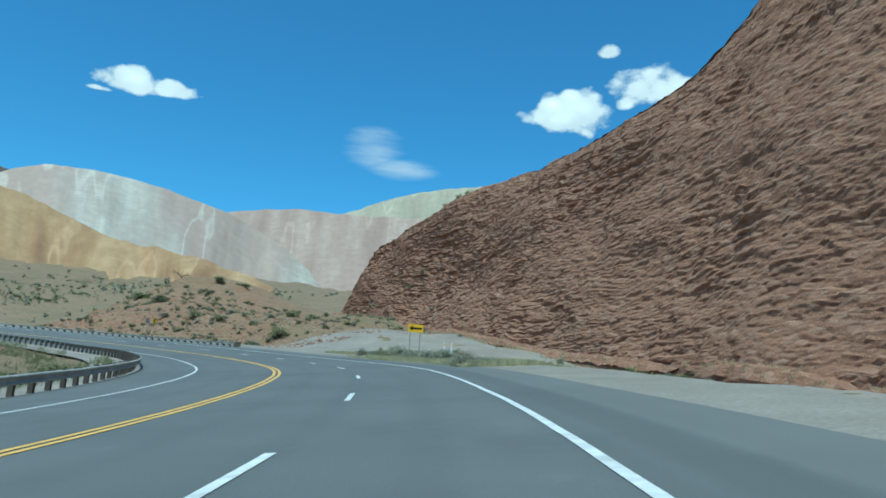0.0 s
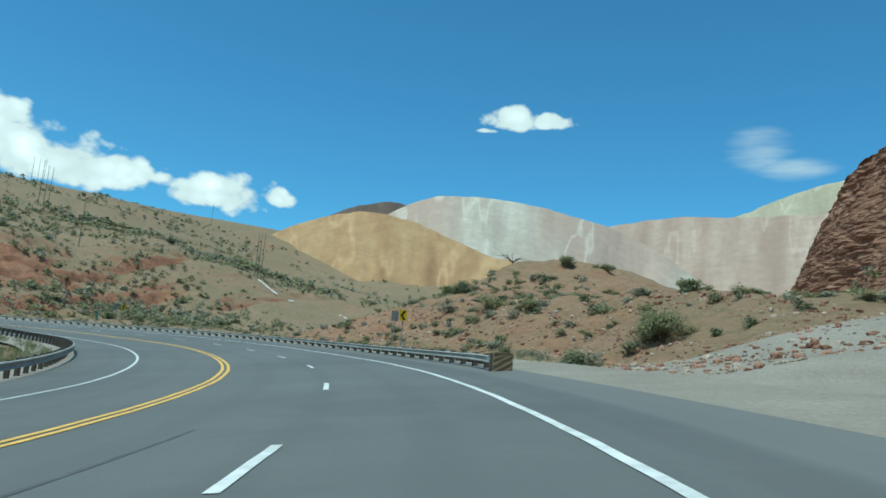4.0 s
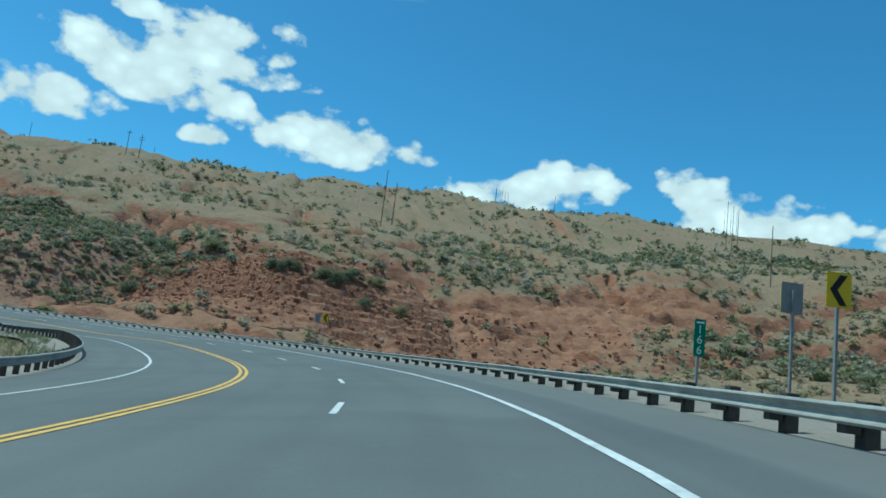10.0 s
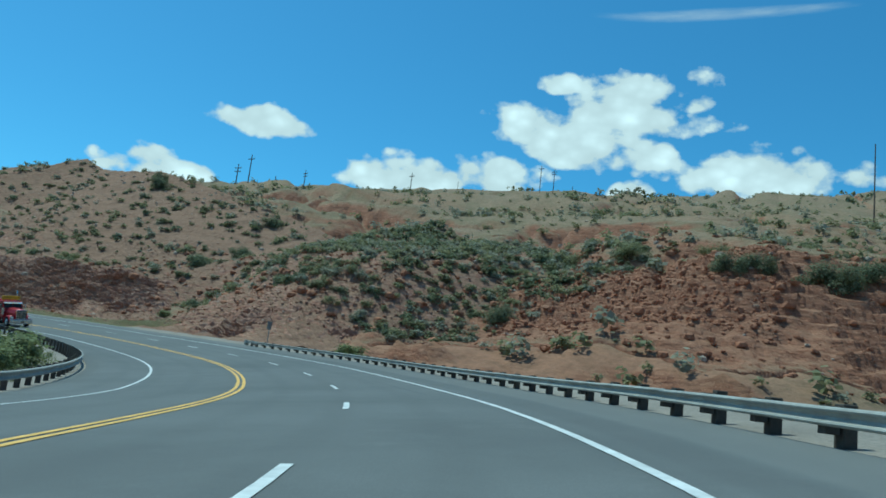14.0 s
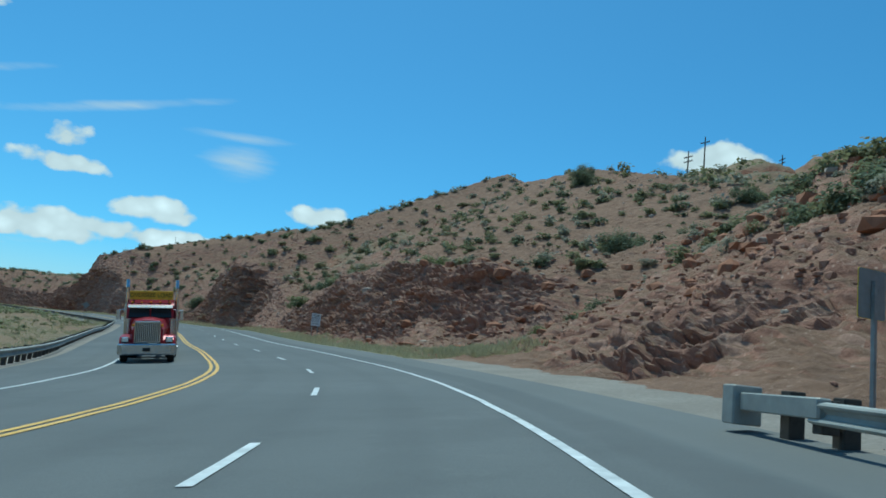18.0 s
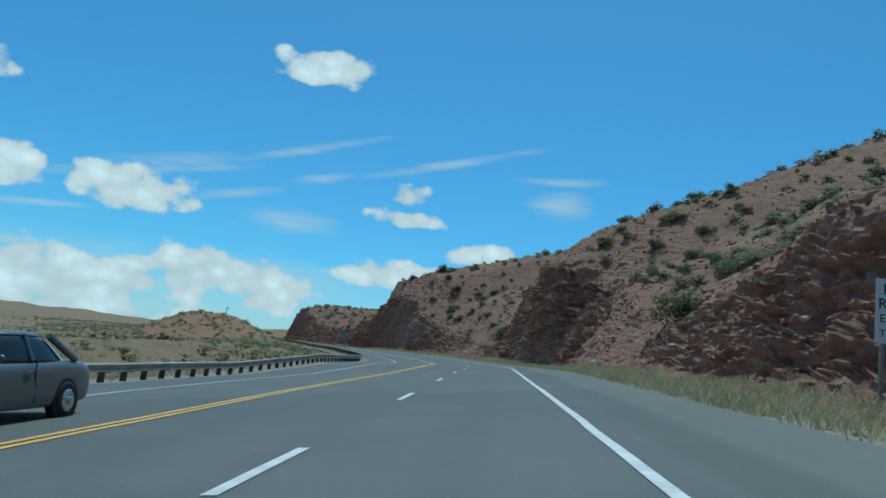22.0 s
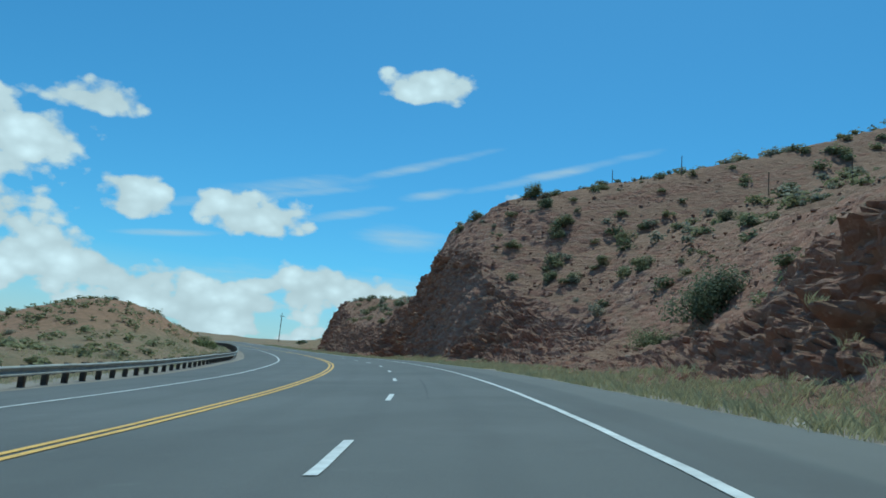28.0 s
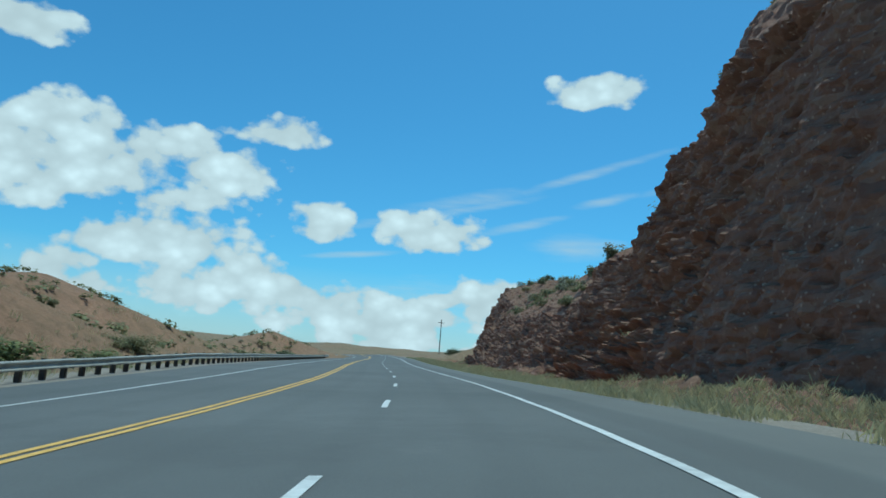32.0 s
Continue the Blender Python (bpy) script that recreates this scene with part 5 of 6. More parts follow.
# ---- plants ----
def leaf_stuff(colour, dry):
    def build(nt, b):
        n = Net(nt)
        info = nt.nodes.new("ShaderNodeObjectInfo")
        isl = n.geo.outputs["Random Per Island"]
        c = n.mix(isl, tuple(v * 0.55 for v in colour), tuple(v * 1.3 for v in colour))
        c = n.mix(n.math("MULTIPLY", info.outputs["Random"], 0.55), c, dry)
        nt.links.new(c, b.inputs["Base Color"])
        b.inputs["Roughness"].default_value = 0.8
        # thin leaves let some light through
        tr, mx = nt.nodes.new("ShaderNodeBsdfTranslucent"), nt.nodes.new("ShaderNodeMixShader")
        nt.links.new(c, tr.inputs[0])
        mx.inputs[0].default_value = 0.4
        nt.links.new(b.outputs[0], mx.inputs[1])
        nt.links.new(tr.outputs[0], mx.inputs[2])
        nt.links.new(mx.outputs[0], nt.nodes["Material Output"].inputs[0])
    return build


M_LEAF = material("desert_leaves", leaf_stuff((0.255, 0.26, 0.135), (0.29, 0.27, 0.155)))
M_LEAF_GREY = material("sage_leaves", leaf_stuff((0.31, 0.315, 0.235), (0.34, 0.31, 0.23)))
M_LEAF_GREEN = material("fresh_leaves", leaf_stuff((0.22, 0.25, 0.11), (0.25, 0.255, 0.13)))
M_LEAF_DARK = material("dark_leaves", leaf_stuff((0.175, 0.20, 0.115), (0.20, 0.21, 0.125)))
M_STEM = material("brown_stems", plain((0.10, 0.075, 0.055), 0.9, 0, 0.3, 5.0))
M_GRASS = material("dry_grass", leaf_stuff((0.54, 0.48, 0.28), (0.46, 0.43, 0.25)))
M_GRASS_GREEN = material("green_grass", leaf_stuff((0.25, 0.27, 0.12), (0.3, 0.29, 0.15)))


def crown_points(rng, lobes, count):
    """Places on the outside of a few overlapping lumps, and the ways they face."""
    L = np.array(lobes)[np.arange(count) % len(lobes)]
    v = rng.normal(size=(count, 3))
    v /= np.linalg.norm(v, axis=1)[:, None]
    p = L[:, :3] + v * (L[:, 3] * rng.uniform(0.45, 1.08, count))[:, None] * np.array([1, 1, 0.85])
    keep = p[:, 2] > -0.12 * L[:, 3].max()
    return p[keep], v[keep]


def leaf_quads(rng, pts, size):
    p, v = pts
    n = len(p)
    unit = lambda a: a / (np.linalg.norm(a, axis=1)[:, None] + 1e-6)
    v = v + np.array([0, 0, 0.9])
    a = unit(np.cross(v + rng.normal(size=(n, 3)) * 0.5, rng.normal(size=(n, 3))))
    b = unit(np.cross(a, v + rng.normal(size=(n, 3)) * 0.4))
    s = (size * rng.uniform(0.6, 1.35, n))[:, None]
    V = np.stack([p - a * s * 0.5, p + b * s * 0.42, p + a * s * 0.6, p - b * s * 0.42], 1).reshape(-1, 3)
    return V, np.arange(n * 4).reshape(n, 4)


def many(patterns, places):
    """Copies of small meshes in one: places are rows of x, y, z, width, height, turn, pattern."""
    VV, FF, off = [], [], 0
    for x, y, z, w, h, turn, k in places:
        V, F = patterns[int(k)]
        c, s = math.cos(turn), math.sin(turn)
        VV.append(V @ np.array([[c * w, s * w, 0], [-s * w, c * w, 0], [0, 0, h]]) + (x, y, z))
        FF.append(F + off)
        off += len(V)
    return np.concatenate(VV), np.concatenate(FF)


def clumps(seed, n, leaves, size):
    rng = np.random.default_rng(seed)
    out = []
    for _ in range(n):
        lobes = [(rng.uniform(-0.24, 0.24), rng.uniform(-0.24, 0.24), rng.uniform(0.12, 0.5), rng.uniform(0.24, 0.38)) for _ in range(5)]
        out.append(leaf_quads(rng, crown_points(rng, lobes, leaves), size))
    return out


def shrub_meshes(seed, mat, count=1100, size=0.08, tall=1.0, open_=0.0):
    """A shrub one metre high and about 1.3 m wide: stems, and a crown of loose leaves."""
    rng = np.random.default_rng(seed)
    lobes = []
    for k in range(11):
        a, r = k * 2.4 + rng.uniform(0, 1), rng.uniform(0.12, 0.50)
        lobes.append((r * math.cos(a), r * math.sin(a), (rng.uniform(0.05, 0.26) if k % 2 else rng.uniform(0.3, 0.62)) * tall, rng.uniform(0.20, 0.34)))
    lobes.append((0, 0, 0.52 * tall, 0.40))
    V, F = leaf_quads(rng, crown_points(rng, lobes, count), size)
    crown = mesh_of("crown", V, F, mat, False)
    st = Solid()
    for cx, cy, cz, r in lobes:
        st.tube((cx * 0.08, cy * 0.08, -0.15), (cx * 0.6, cy * 0.6, cz * 0.55), 0.018, 0.012, 5)
        st.tube((cx * 0.6, cy * 0.6, cz * 0.55), (cx * 1.1, cy * 1.1, cz + r * 0.3), 0.012, 0.004, 5)
    return st.mesh("stem", M_STEM), crown


SHRUBS = [shrub_meshes(11, M_LEAF, 1700, 0.075), shrub_meshes(12, M_LEAF, 1650, 0.07), shrub_meshes(13, M_LEAF_GREY, 1500, 0.07), shrub_meshes(14, M_LEAF_GREEN, 1800, 0.07), shrub_meshes(15, M_LEAF_DARK, 2000, 0.07), shrub_meshes(16, M_LEAF_GREY, 1400, 0.05), shrub_meshes(17, M_LEAF_DARK, 6500, 0.036), shrub_meshes(18, M_LEAF, 5500, 0.036)]
SHRUB_WORDS = ["dusty olive green desert shrub on stony soil", "rounded olive green desert bush on the slope", "pale grey-green sage bush on dry ground", "fresh green leafy bush beside the road", "dense dark green bush against red rock", "sparse grey sagebrush among stones", "large rounded dark green bush on the slope", "large spreading olive green bush on the slope"]


def plant(x, y, high, wide, kind):
    z, n = drop(x, y)
    if z is None:
        return
    if wide > 3.0 and kind in (0, 1, 4):
        kind = 6 if kind == 4 else 7
    root = thing("shrub", pose(x, y, z - 0.08 * high, 0, 0, random.uniform(0, 360)), SHRUB_WORDS[kind], "shrub", "desert shrubs")
    root.scale = (wide / 1.25, wide / 1.25 * random.uniform(0.85, 1.15), high)
    stems, crown = SHRUBS[kind]
    part("stem", stems, None, root)
    part("crown", crown, None, root)


def plant_sd(s, d, high, wide, kind):
    p = road_point(s, d)
    plant(float(p[0]), float(p[1]), high, wide, kind)


# bushes that stand out, on the open land
for x, y, h, w, k in ((-238, 123, 5.2, 8.0, 4), (-241, 127, 4.0, 6.0, 4), (-234, 112, 3.8, 5.0, 4), (-237, 115, 3.4, 5.5, 4), (-244, 133, 3.6, 4.5, 0), (-236, 138, 3.0, 4.0, 0), (-226, 88, 3.2, 4.0, 4), (-232, 130, 3.0, 3.6, 4),
                      (-265, 109, 4.2, 6.0, 0), (-268, 116, 3.6, 5.0, 1), (-279, 16, 3.4, 5.5, 4), (-256, 27, 3.6, 5.0, 4), (-285, -24, 4.6, 6.0, 4), (-289, -28, 4.0, 5.0, 4), (-317, 238, 4.0, 5.5, 4), (-351, 351, 4.2, 6.0, 4), (-319, 324, 4.0, 6.0, 4),
                      (-226, 236, 3.6, 5.5, 1), (-257, 238, 3.6, 5.0, 4), (-230, 228, 3.0, 5.0, 3), (-252, 150, 3.4, 5.0, 0), (-256, 128, 3.4, 6.0, 0), (-252, 98, 3.4, 5.5, 0), (-258, 88, 3.4, 5.0, 1), (-262, 122, 3.6, 6.5, 0), (-248, 110, 3.0, 5.0, 1),
                      (-38.6, 116.7, 2.0, 2.4, 1), (-33.3, 111.5, 1.4, 1.5, 0), (-22, 108, 1.2, 2.2, 0), (-52, 137.2, 2.2, 3.6, 4), (-54.5, 138.5, 1.4, 3.4, 0), (-49.2, 162.2, 2.2, 2.8, 0), (-44, 162, 1.5, 3.0, 1), (-44.8, 121.1, 1.0, 2.0, 2), (-21, 97, 2.2, 3.4, 1), (-61, 151, 1.7, 4.0, 3), (-34, 121, 1.2, 2.0, 2), (-31, 131, 1.0, 1.8, 2), (-41, 129, 1.3, 2.0, 1)):
    plant(x, y, h, w, k)
# and along the road: station, offset
for s, d, h, w, k in ((481, 18.7, 4.6, 5.6, 4), (482.5, 15.6, 2.2, 3.4, 0), (497, 21.1, 1.8, 2.3, 0), (504, 20.5, 1.6, 2.0, 0), (509, 25.2, 1.9, 2.4, 1), (503, 32.5, 1.8, 2.3, 4), (513, 19.5, 1.5, 2.0, 1), (506, 16.1, 1.3, 1.8, 0), (514, 20.6, 1.8, 2.2, 0),
                      (518, 19.9, 1.7, 2.2, 4), (524, 20.7, 2.6, 3.0, 0), (530, 15.4, 1.9, 2.2, 0), (532, 16.8, 1.7, 2.0, 1), (527, 24, 1.5, 2.6, 0), (521, 28, 1.5, 2.4, 1), (427, 22.9, 1.7, 2.4, 0), (416, 21.4, 1.7, 2.4, 1), (412, 27.3, 1.8, 2.6, 0),
                      (427, 15.0, 1.7, 2.4, 0), (422, 19.2, 1.7, 2.3, 0), (422, 24.9, 1.7, 2.4, 1), (434, 29.1, 2.2, 2.8, 0), (430, 31.6, 1.8, 2.4, 4), (438, 21.2, 1.3, 2.0, 1), (386, 11.8, 2.2, 4.6, 3), (388, 15.5, 2.4, 3.8, 4), (391, 17.5, 2.4, 3.2, 0),
                      (333, 29.6, 3.2, 4.4, 4), (337, 33, 2.8, 4.0, 4), (342, 45.5, 3.0, 4.0, 4), (355, 20.4, 2.6, 3.6, 3), (318, 18.4, 2.2, 2.4, 4), (321, 15.8, 1.2, 2.0, 3), (330, 24, 1.4, 1.8, 0), (276, 9.5, 2.0, 4.5, 3), (279, 11, 1.7, 3.6, 3),
                      (262, -15.0, 3.2, 4.6, 3), (258, -15.4, 2.4, 3.6, 3), (268, -16, 2.8, 4.4, 3), (46, -15.5, 1.3, 2.4, 0), (540, -15, 1.3, 3.2, 3), (548, -16, 1.4, 3.4, 0), (533, -16, 1.3, 3.0, 3), (620, -16, 1.8, 3.6, 4), (628, -17, 1.6, 3.2, 4), (660, 13, 2.0, 5.0, 4)):
    plant_sd(s, d, h, w, k)
# the brushy strip between road and pull-out
rs = random.Random(5)
for i in range(64):
    s = 34 + 32 * rs.random() ** 0.8
    wide = 0.7 + (s - 34) * 0.06
    plant_sd(s, 4.3 + (s - 34) * 0.15 + rs.uniform(-wide, wide), rs.uniform(0.45, 1.15), rs.uniform(0.8, 1.8), rs.choice((2, 5, 5, 2, 5, 1)))
# spiky yuccas among the brush
def yucca(s, d, high, blades):
    p = road_point(s, d)
    z, n = drop(float(p[0]), float(p[1]))
    root = thing("yucca", pose(float(p[0]), float(p[1]), z - 0.03), "spiky green yucca with stiff narrow leaves", "yucca", "yuccas by the pull-out")
    part("stem", Solid().tube((0, 0, -0.1), (0, 0, high * 0.25), 0.07, 0.05, 7), M_STEM, root)
    rq = random.Random(int(s * 10))
    for k in range(blades):
        a, up = k * 2.4, rq.uniform(0.35, 1.4)
        c, sn, r = math.cos(a), math.sin(a), high * rq.uniform(0.8, 1.1)
        tip = (c * r * math.cos(up), sn * r * math.cos(up), high * 0.15 + r * math.sin(up))
        leaf = Solid().rings([[(-sn * 0.02, c * 0.02, high * 0.12), (sn * 0.02, -c * 0.02, high * 0.12), (0, 0, high * 0.12 + 0.012)], [(tip[0] - sn * 0.003, tip[1] + c * 0.003, tip[2]), (tip[0] + sn * 0.003, tip[1] - c * 0.003, tip[2]), (tip[0], tip[1], tip[2] + 0.003)]])
        part("leaf", leaf, M_LEAF_GREEN, root)


for s, d, h, k in ((43.5, 5.6, 0.75, 34), (62, 9.0, 1.3, 30), (60, 7.8, 1.1, 28)):
    yucca(s, d, h, k)
# foot of the cliff
for i in range(16):
    q = rs.uniform(20, 160)
    plant(float(np.interp(q, [0, 45, 76, 110, 168], [-30, -6, 8, 24, 46])) - 1.8, float(np.interp(q, [0, 45, 76, 110, 168], [153, 113, 86, 56, 0])) - 0.8, rs.uniform(0.5, 1.1), rs.uniform(0.9, 2.0), rs.choice((2, 5, 3)))
# scattered over the slope above the cut
count = 0
while count < 110:
    s, d = rs.uniform(296, 690), 11 + 52 * rs.random() ** 1.3
    f = cut_profile(np.array([s]))
    if d < f[1][0] + 0.6:
        continue
    plant_sd(s, d, rs.uniform(0.6, 1.45), rs.uniform(0.9, 2.2), rs.choice((0, 0, 1, 1, 2, 4)))
    count += 1
# over the knoll and the inner bank
for i in range(36):
    plant_sd(rs.uniform(92, 170), 9 + 34 * rs.random(), rs.uniform(0.4, 1.0), rs.uniform(0.7, 1.6), rs.choice((2, 2, 5, 0, 1)))
for i in range(30):
    plant_sd(rs.uniform(470, 640), -rs.uniform(18, 48), rs.uniform(0.4, 0.9), rs.uniform(0.7, 1.6), rs.choice((0, 1, 2, 5)))


def dead_shrub(x, y, high):
    """A bleached, leafless bush: crooked limbs that fork."""
    rq = random.Random(7)
    z, n = drop(x, y)
    root = thing("dead_shrub", pose(x, y, z - 0.05), "bleached leafless bush of crooked branches on the knoll", "dead bush")
    part("trunk", Solid().tube((0, 0, -0.2), (0.1, 0.05, high * 0.3), 0.12, 0.08, 7), M_WOOD, root)
    for k in range(9):
        a, up = k * 0.75 + rq.uniform(-0.2, 0.2), rq.uniform(0.25, 0.9)
        c, sn = math.cos(a), math.sin(a)
        r = high * rq.uniform(0.7, 1.3)
        m = (c * r * 0.5, sn * r * 0.5, high * 0.3 + r * 0.45 * up)
        e = (c * r * 1.1, sn * r * 1.1, high * 0.25 + r * 0.55 * up)
        f = (c * r * 0.8 - sn * 0.3, sn * r * 0.8 + c * 0.3, high * 0.35 + r * 0.85 * up)
        b = Solid().tube((0.08, 0.04, high * 0.25), m, 0.06, 0.04, 6)
        b.tube(m, e, 0.04, 0.012, 5)
        b.tube(m, f, 0.035, 0.01, 5)
        part("branch", b, M_WOOD, root)


dead_shrub(-58, 163.2, 2.0)


def scrub_cover():
    """All the far bushes of the hillsides, too many to count."""
    rng = np.random.default_rng(3)
    n = 24000
    wide = np.arange(n) % 3 == 0
    x = np.where(wide, rng.uniform(-760, -90, n), rng.uniform(-430, -200, n))
    y = np.where(wide, rng.uniform(-160, 640, n), rng.uniform(-130, 420, n))
    dens = fbm(x * 0.012, y * 0.012, 0 * x + 0.5, 3, 91)
    s, d = road_place(x, y)
    bare = bare_rock(x, y)
    ok = (rng.uniform(-0.75, 0.55, n) < dens) & (d > 15) & ~((d < 70) & (s > 296))
    rows = {0: [], 1: [], 2: []}
    for i in np.where(ok)[0]:
        z, nn = drop(float(x[i]), float(y[i]))
        if z is None or nn.z < 0.6:
            continue
        if rng.random() < 0.97 * bare[i] or (d[i] < 26 and 215 < s[i] < 284):
            continue
        far = math.hypot(x[i] + 150, y[i] - 80)
        w = (0.9 + 3.4 * rng.random() ** 2.0) * (1.0 + 0.3 * (far > 350)) * (1.25 if dens[i] > 0.25 else 1.0)
        key = 1 if rng.random() < 0.35 else (2 if dens[i] > 0.35 and rng.random() < 0.4 else 0)
        rows[key].append((x[i], y[i], z, w, w * rng.uniform(0.6, 0.95), rng.uniform(0, 6.28), rng.integers(0, 8) + (0 if far < 260 else 8)))
    patterns = clumps(5, 8, 40, 0.215) + clumps(6, 8, 16, 0.35)
    for key, (mt, label) in {0: (M_LEAF, "olive green scrub scattered over the hillsides"), 1: (M_LEAF_GREY, "grey-green sage scattered over the hillsides"), 2: (M_LEAF_DARK, "dark scrub thickets on the hillsides")}.items():
        V, F = many(patterns, rows[key])
        tagged(new("scrub", mesh_of("scrub", V, F, mt, False)), label, "scrub", kind="stuff")


scrub_cover()


def low_plain_scrub():
    rng = np.random.default_rng(8)
    rows = []
    for i in range(6000):
        s, d = rng.uniform(300, 780), -rng.uniform(16, 230) if rng.random() < 0.4 else -rng.uniform(17, 70)
        p = road_point(s, d)
        z, n = drop(float(p[0]), float(p[1]))
        if z is not None:
            w = rng.uniform(0.5, 1.6)
            rows.append((p[0], p[1], z, w, w * rng.uniform(0.5, 0.8), rng.uniform(0, 6.28), rng.integers(0, 8)))
    V, F = many(clumps(9, 8, 26, 0.26), rows)
    tagged(new("scrub", mesh_of("scrub", V, F, M_LEAF, False)), "low olive scrub over the inner hills and plain", "scrub", kind="stuff")


low_plain_scrub()


def cut_scrub():
    """Round bushes all over the slope above the cut, and on the knoll."""
    rng = np.random.default_rng(18)
    rows = {0: [], 1: [], 2: []}
    for i in range(4300):
        if i % 6 and i > 2900:
            s, d = rng.uniform(284, 324), 18 + 52 * rng.random()
        elif i % 6:
            s, d = rng.uniform(286, 700), 10 + 60 * rng.random()
            if d < float(cut_profile(np.array([s]))[1][0]) + 0.8:
                continue
        else:
            s, d = rng.uniform(92, 175), 8 + 40 * rng.random()
        p = road_point(s, d)
        z, n = drop(float(p[0]), float(p[1]))
        if z is None or n.z < 0.55:
            continue
        w = rng.uniform(0.7, 2.3) * (1.0 if d < 40 else 1.25) * (1.0 if s > 200 else 0.6)
        rows[(0, 0, 1, 2)[int(rng.integers(0, 4))]].append((p[0], p[1], z - 0.06 * w, w, w * rng.uniform(0.6, 0.9), rng.uniform(0, 6.28), rng.integers(0, 8) + (0 if d < 24 else 8)))
    patterns = clumps(25, 8, 300, 0.105) + clumps(26, 8, 100, 0.17)
    for key, (mt, label) in {0: (M_LEAF, "olive bushes dotted over the cut slope"), 1: (M_LEAF_GREY, "grey-green sage dotted over the cut slope"), 2: (M_LEAF_DARK, "dark green bushes dotted over the cut slope")}.items():
        V, F = many(patterns, rows[key])
        tagged(new("scrub", mesh_of("scrub", V, F, mt, False)), label, "scrub", kind="stuff")


cut_scrub()


def tuft(rng, blades):
    V, F = [], []
    for k in range(blades):
        a, lean = rng.uniform(0, 6.28), rng.uniform(0.05, 0.55)
        dx, dy = math.cos(a), math.sin(a)
        bx, by, w, h = rng.normal() * 0.2, rng.normal() * 0.2, rng.uniform(0.008, 0.02), rng.uniform(0.5, 1.1)
        o = len(V)
        V += [(bx - dy * w, by + dx * w, -0.05), (bx + dy * w, by - dx * w, -0.05), (bx + dx * lean * h * 0.5 + dy * w * 0.7, by + dy * lean * h * 0.5 - dx * w * 0.7, h * 0.65), (bx + dx * lean * h, by + dy * lean * h, h)]
        F += [[o, o + 1, o + 2], [o, o + 2, o + 3]]
    return np.array(V), np.array(F)


def grass(label, spots, mat, tall, blades=11):
    rng = np.random.default_rng(len(spots))
    patterns = [tuft(rng, blades) for _ in range(10)]
    rows = []
    for x, y in spots:
        z, n = drop(x, y)
        if z is not None:
            t = tall * rng.uniform(0.5, 1.25)
            rows.append((x, y, z, 0.5, t, rng.uniform(0, 6.28), rng.integers(0, 10)))
    V, F = many(patterns, rows)
    tagged(new("grass", mesh_of("grass", V, F, mat, False)), label, "grass", kind="stuff")


def strip(rng, n, s0, s1, d0, d1, gaps=-0.35):
    """Random places along a strip beside the road, in patches."""
    s, d = rng.uniform(s0, s1, 2 * n), d0 + (d1 - d0) * rng.random(2 * n) ** 1.2
    ok = np.where(vnoise(s * 0.15, d * 0.4, 0 * s, 5) > gaps)[0][:n]
    p = road_point(s[ok], d[ok])
    return [(float(a), float(b)) for a, b, _ in p]


rg = np.random.default_rng(21)
grass("tall dry yellow grass along the outer verge", strip(rg, 12500, 312, 690, 4.35, 7.9, -0.75), M_GRASS, 0.27, 14)
grass("thin dry grass below the red rubble slope", strip(rg, 900, 292, 318, 7.0, 10.0), M_GRASS, 0.35)
grass("dry grass among the brush beside the pull-out", strip(rg, 2600, 33, 72, 3.6, 9.0), M_GRASS, 0.28)
grass("dry tufts behind the outer guardrail", strip(rg, 900, 92, 190, 6.6, 10.5), M_GRASS, 0.28)
grass("green-yellow grass inside the bend", strip(rg, 4500, -40, 330, -13.0, -24.0), M_GRASS_GREEN, 0.45)
grass("dry grass beside the inner guardrail", strip(rg, 2500, 330, 690, -13.0, -22.0), M_GRASS, 0.4)
grass("dry grass at the foot of the cliff", [(float(np.interp(q, [0, 45, 76, 110, 168], [-30, -6, 8, 24, 46])) - 1.2 + rg.normal() * 0.7, float(np.interp(q, [0, 45, 76, 110, 168], [153, 113, 86, 56, 0])) - 0.5 + rg.normal() * 0.6) for q in rg.uniform(10, 175, 900)], M_GRASS, 0.4)

# ---- loose stones ----
M_STONE = material("loose_red_stone", plain((0.29, 0.155, 0.105), 0.95, 0, 0.3, 2.0, 0.03))
M_STONE_RED = material("broken_red_rock", plain((0.33, 0.15, 0.085), 0.95, 0, 0.3, 2.0, 0.03))
M_STONE_PALE = material("loose_pale_stone", plain((0.42, 0.33, 0.26), 0.95, 0, 0.3, 2.0, 0.03))


def stone_shape(rng, r):
    """A broken stone with cut corners, 20 faces."""
    bm = bmesh.new()
    bmesh.ops.create_icosphere(bm, subdivisions=1, radius=1.0)
    v = np.array([x.co for x in bm.verts])
    bm.free()
    v = np.sign(v) * np.abs(v) ** 0.7
    return v * r * np.array([rng.uniform(0.7, 1.2), rng.uniform(0.6, 1.0), rng.uniform(0.4, 0.8)]) * (1 + 0.22 * rng.uniform(-1, 1, (len(v), 1)))


def stone_faces():
    bm = bmesh.new()
    bmesh.ops.create_icosphere(bm, subdivisions=1, radius=1.0)
    bm.verts.index_update()
    f = np.array([[v.index for v in p.verts] for p in bm.faces])
    bm.free()
    return f


STONE_F = stone_faces()


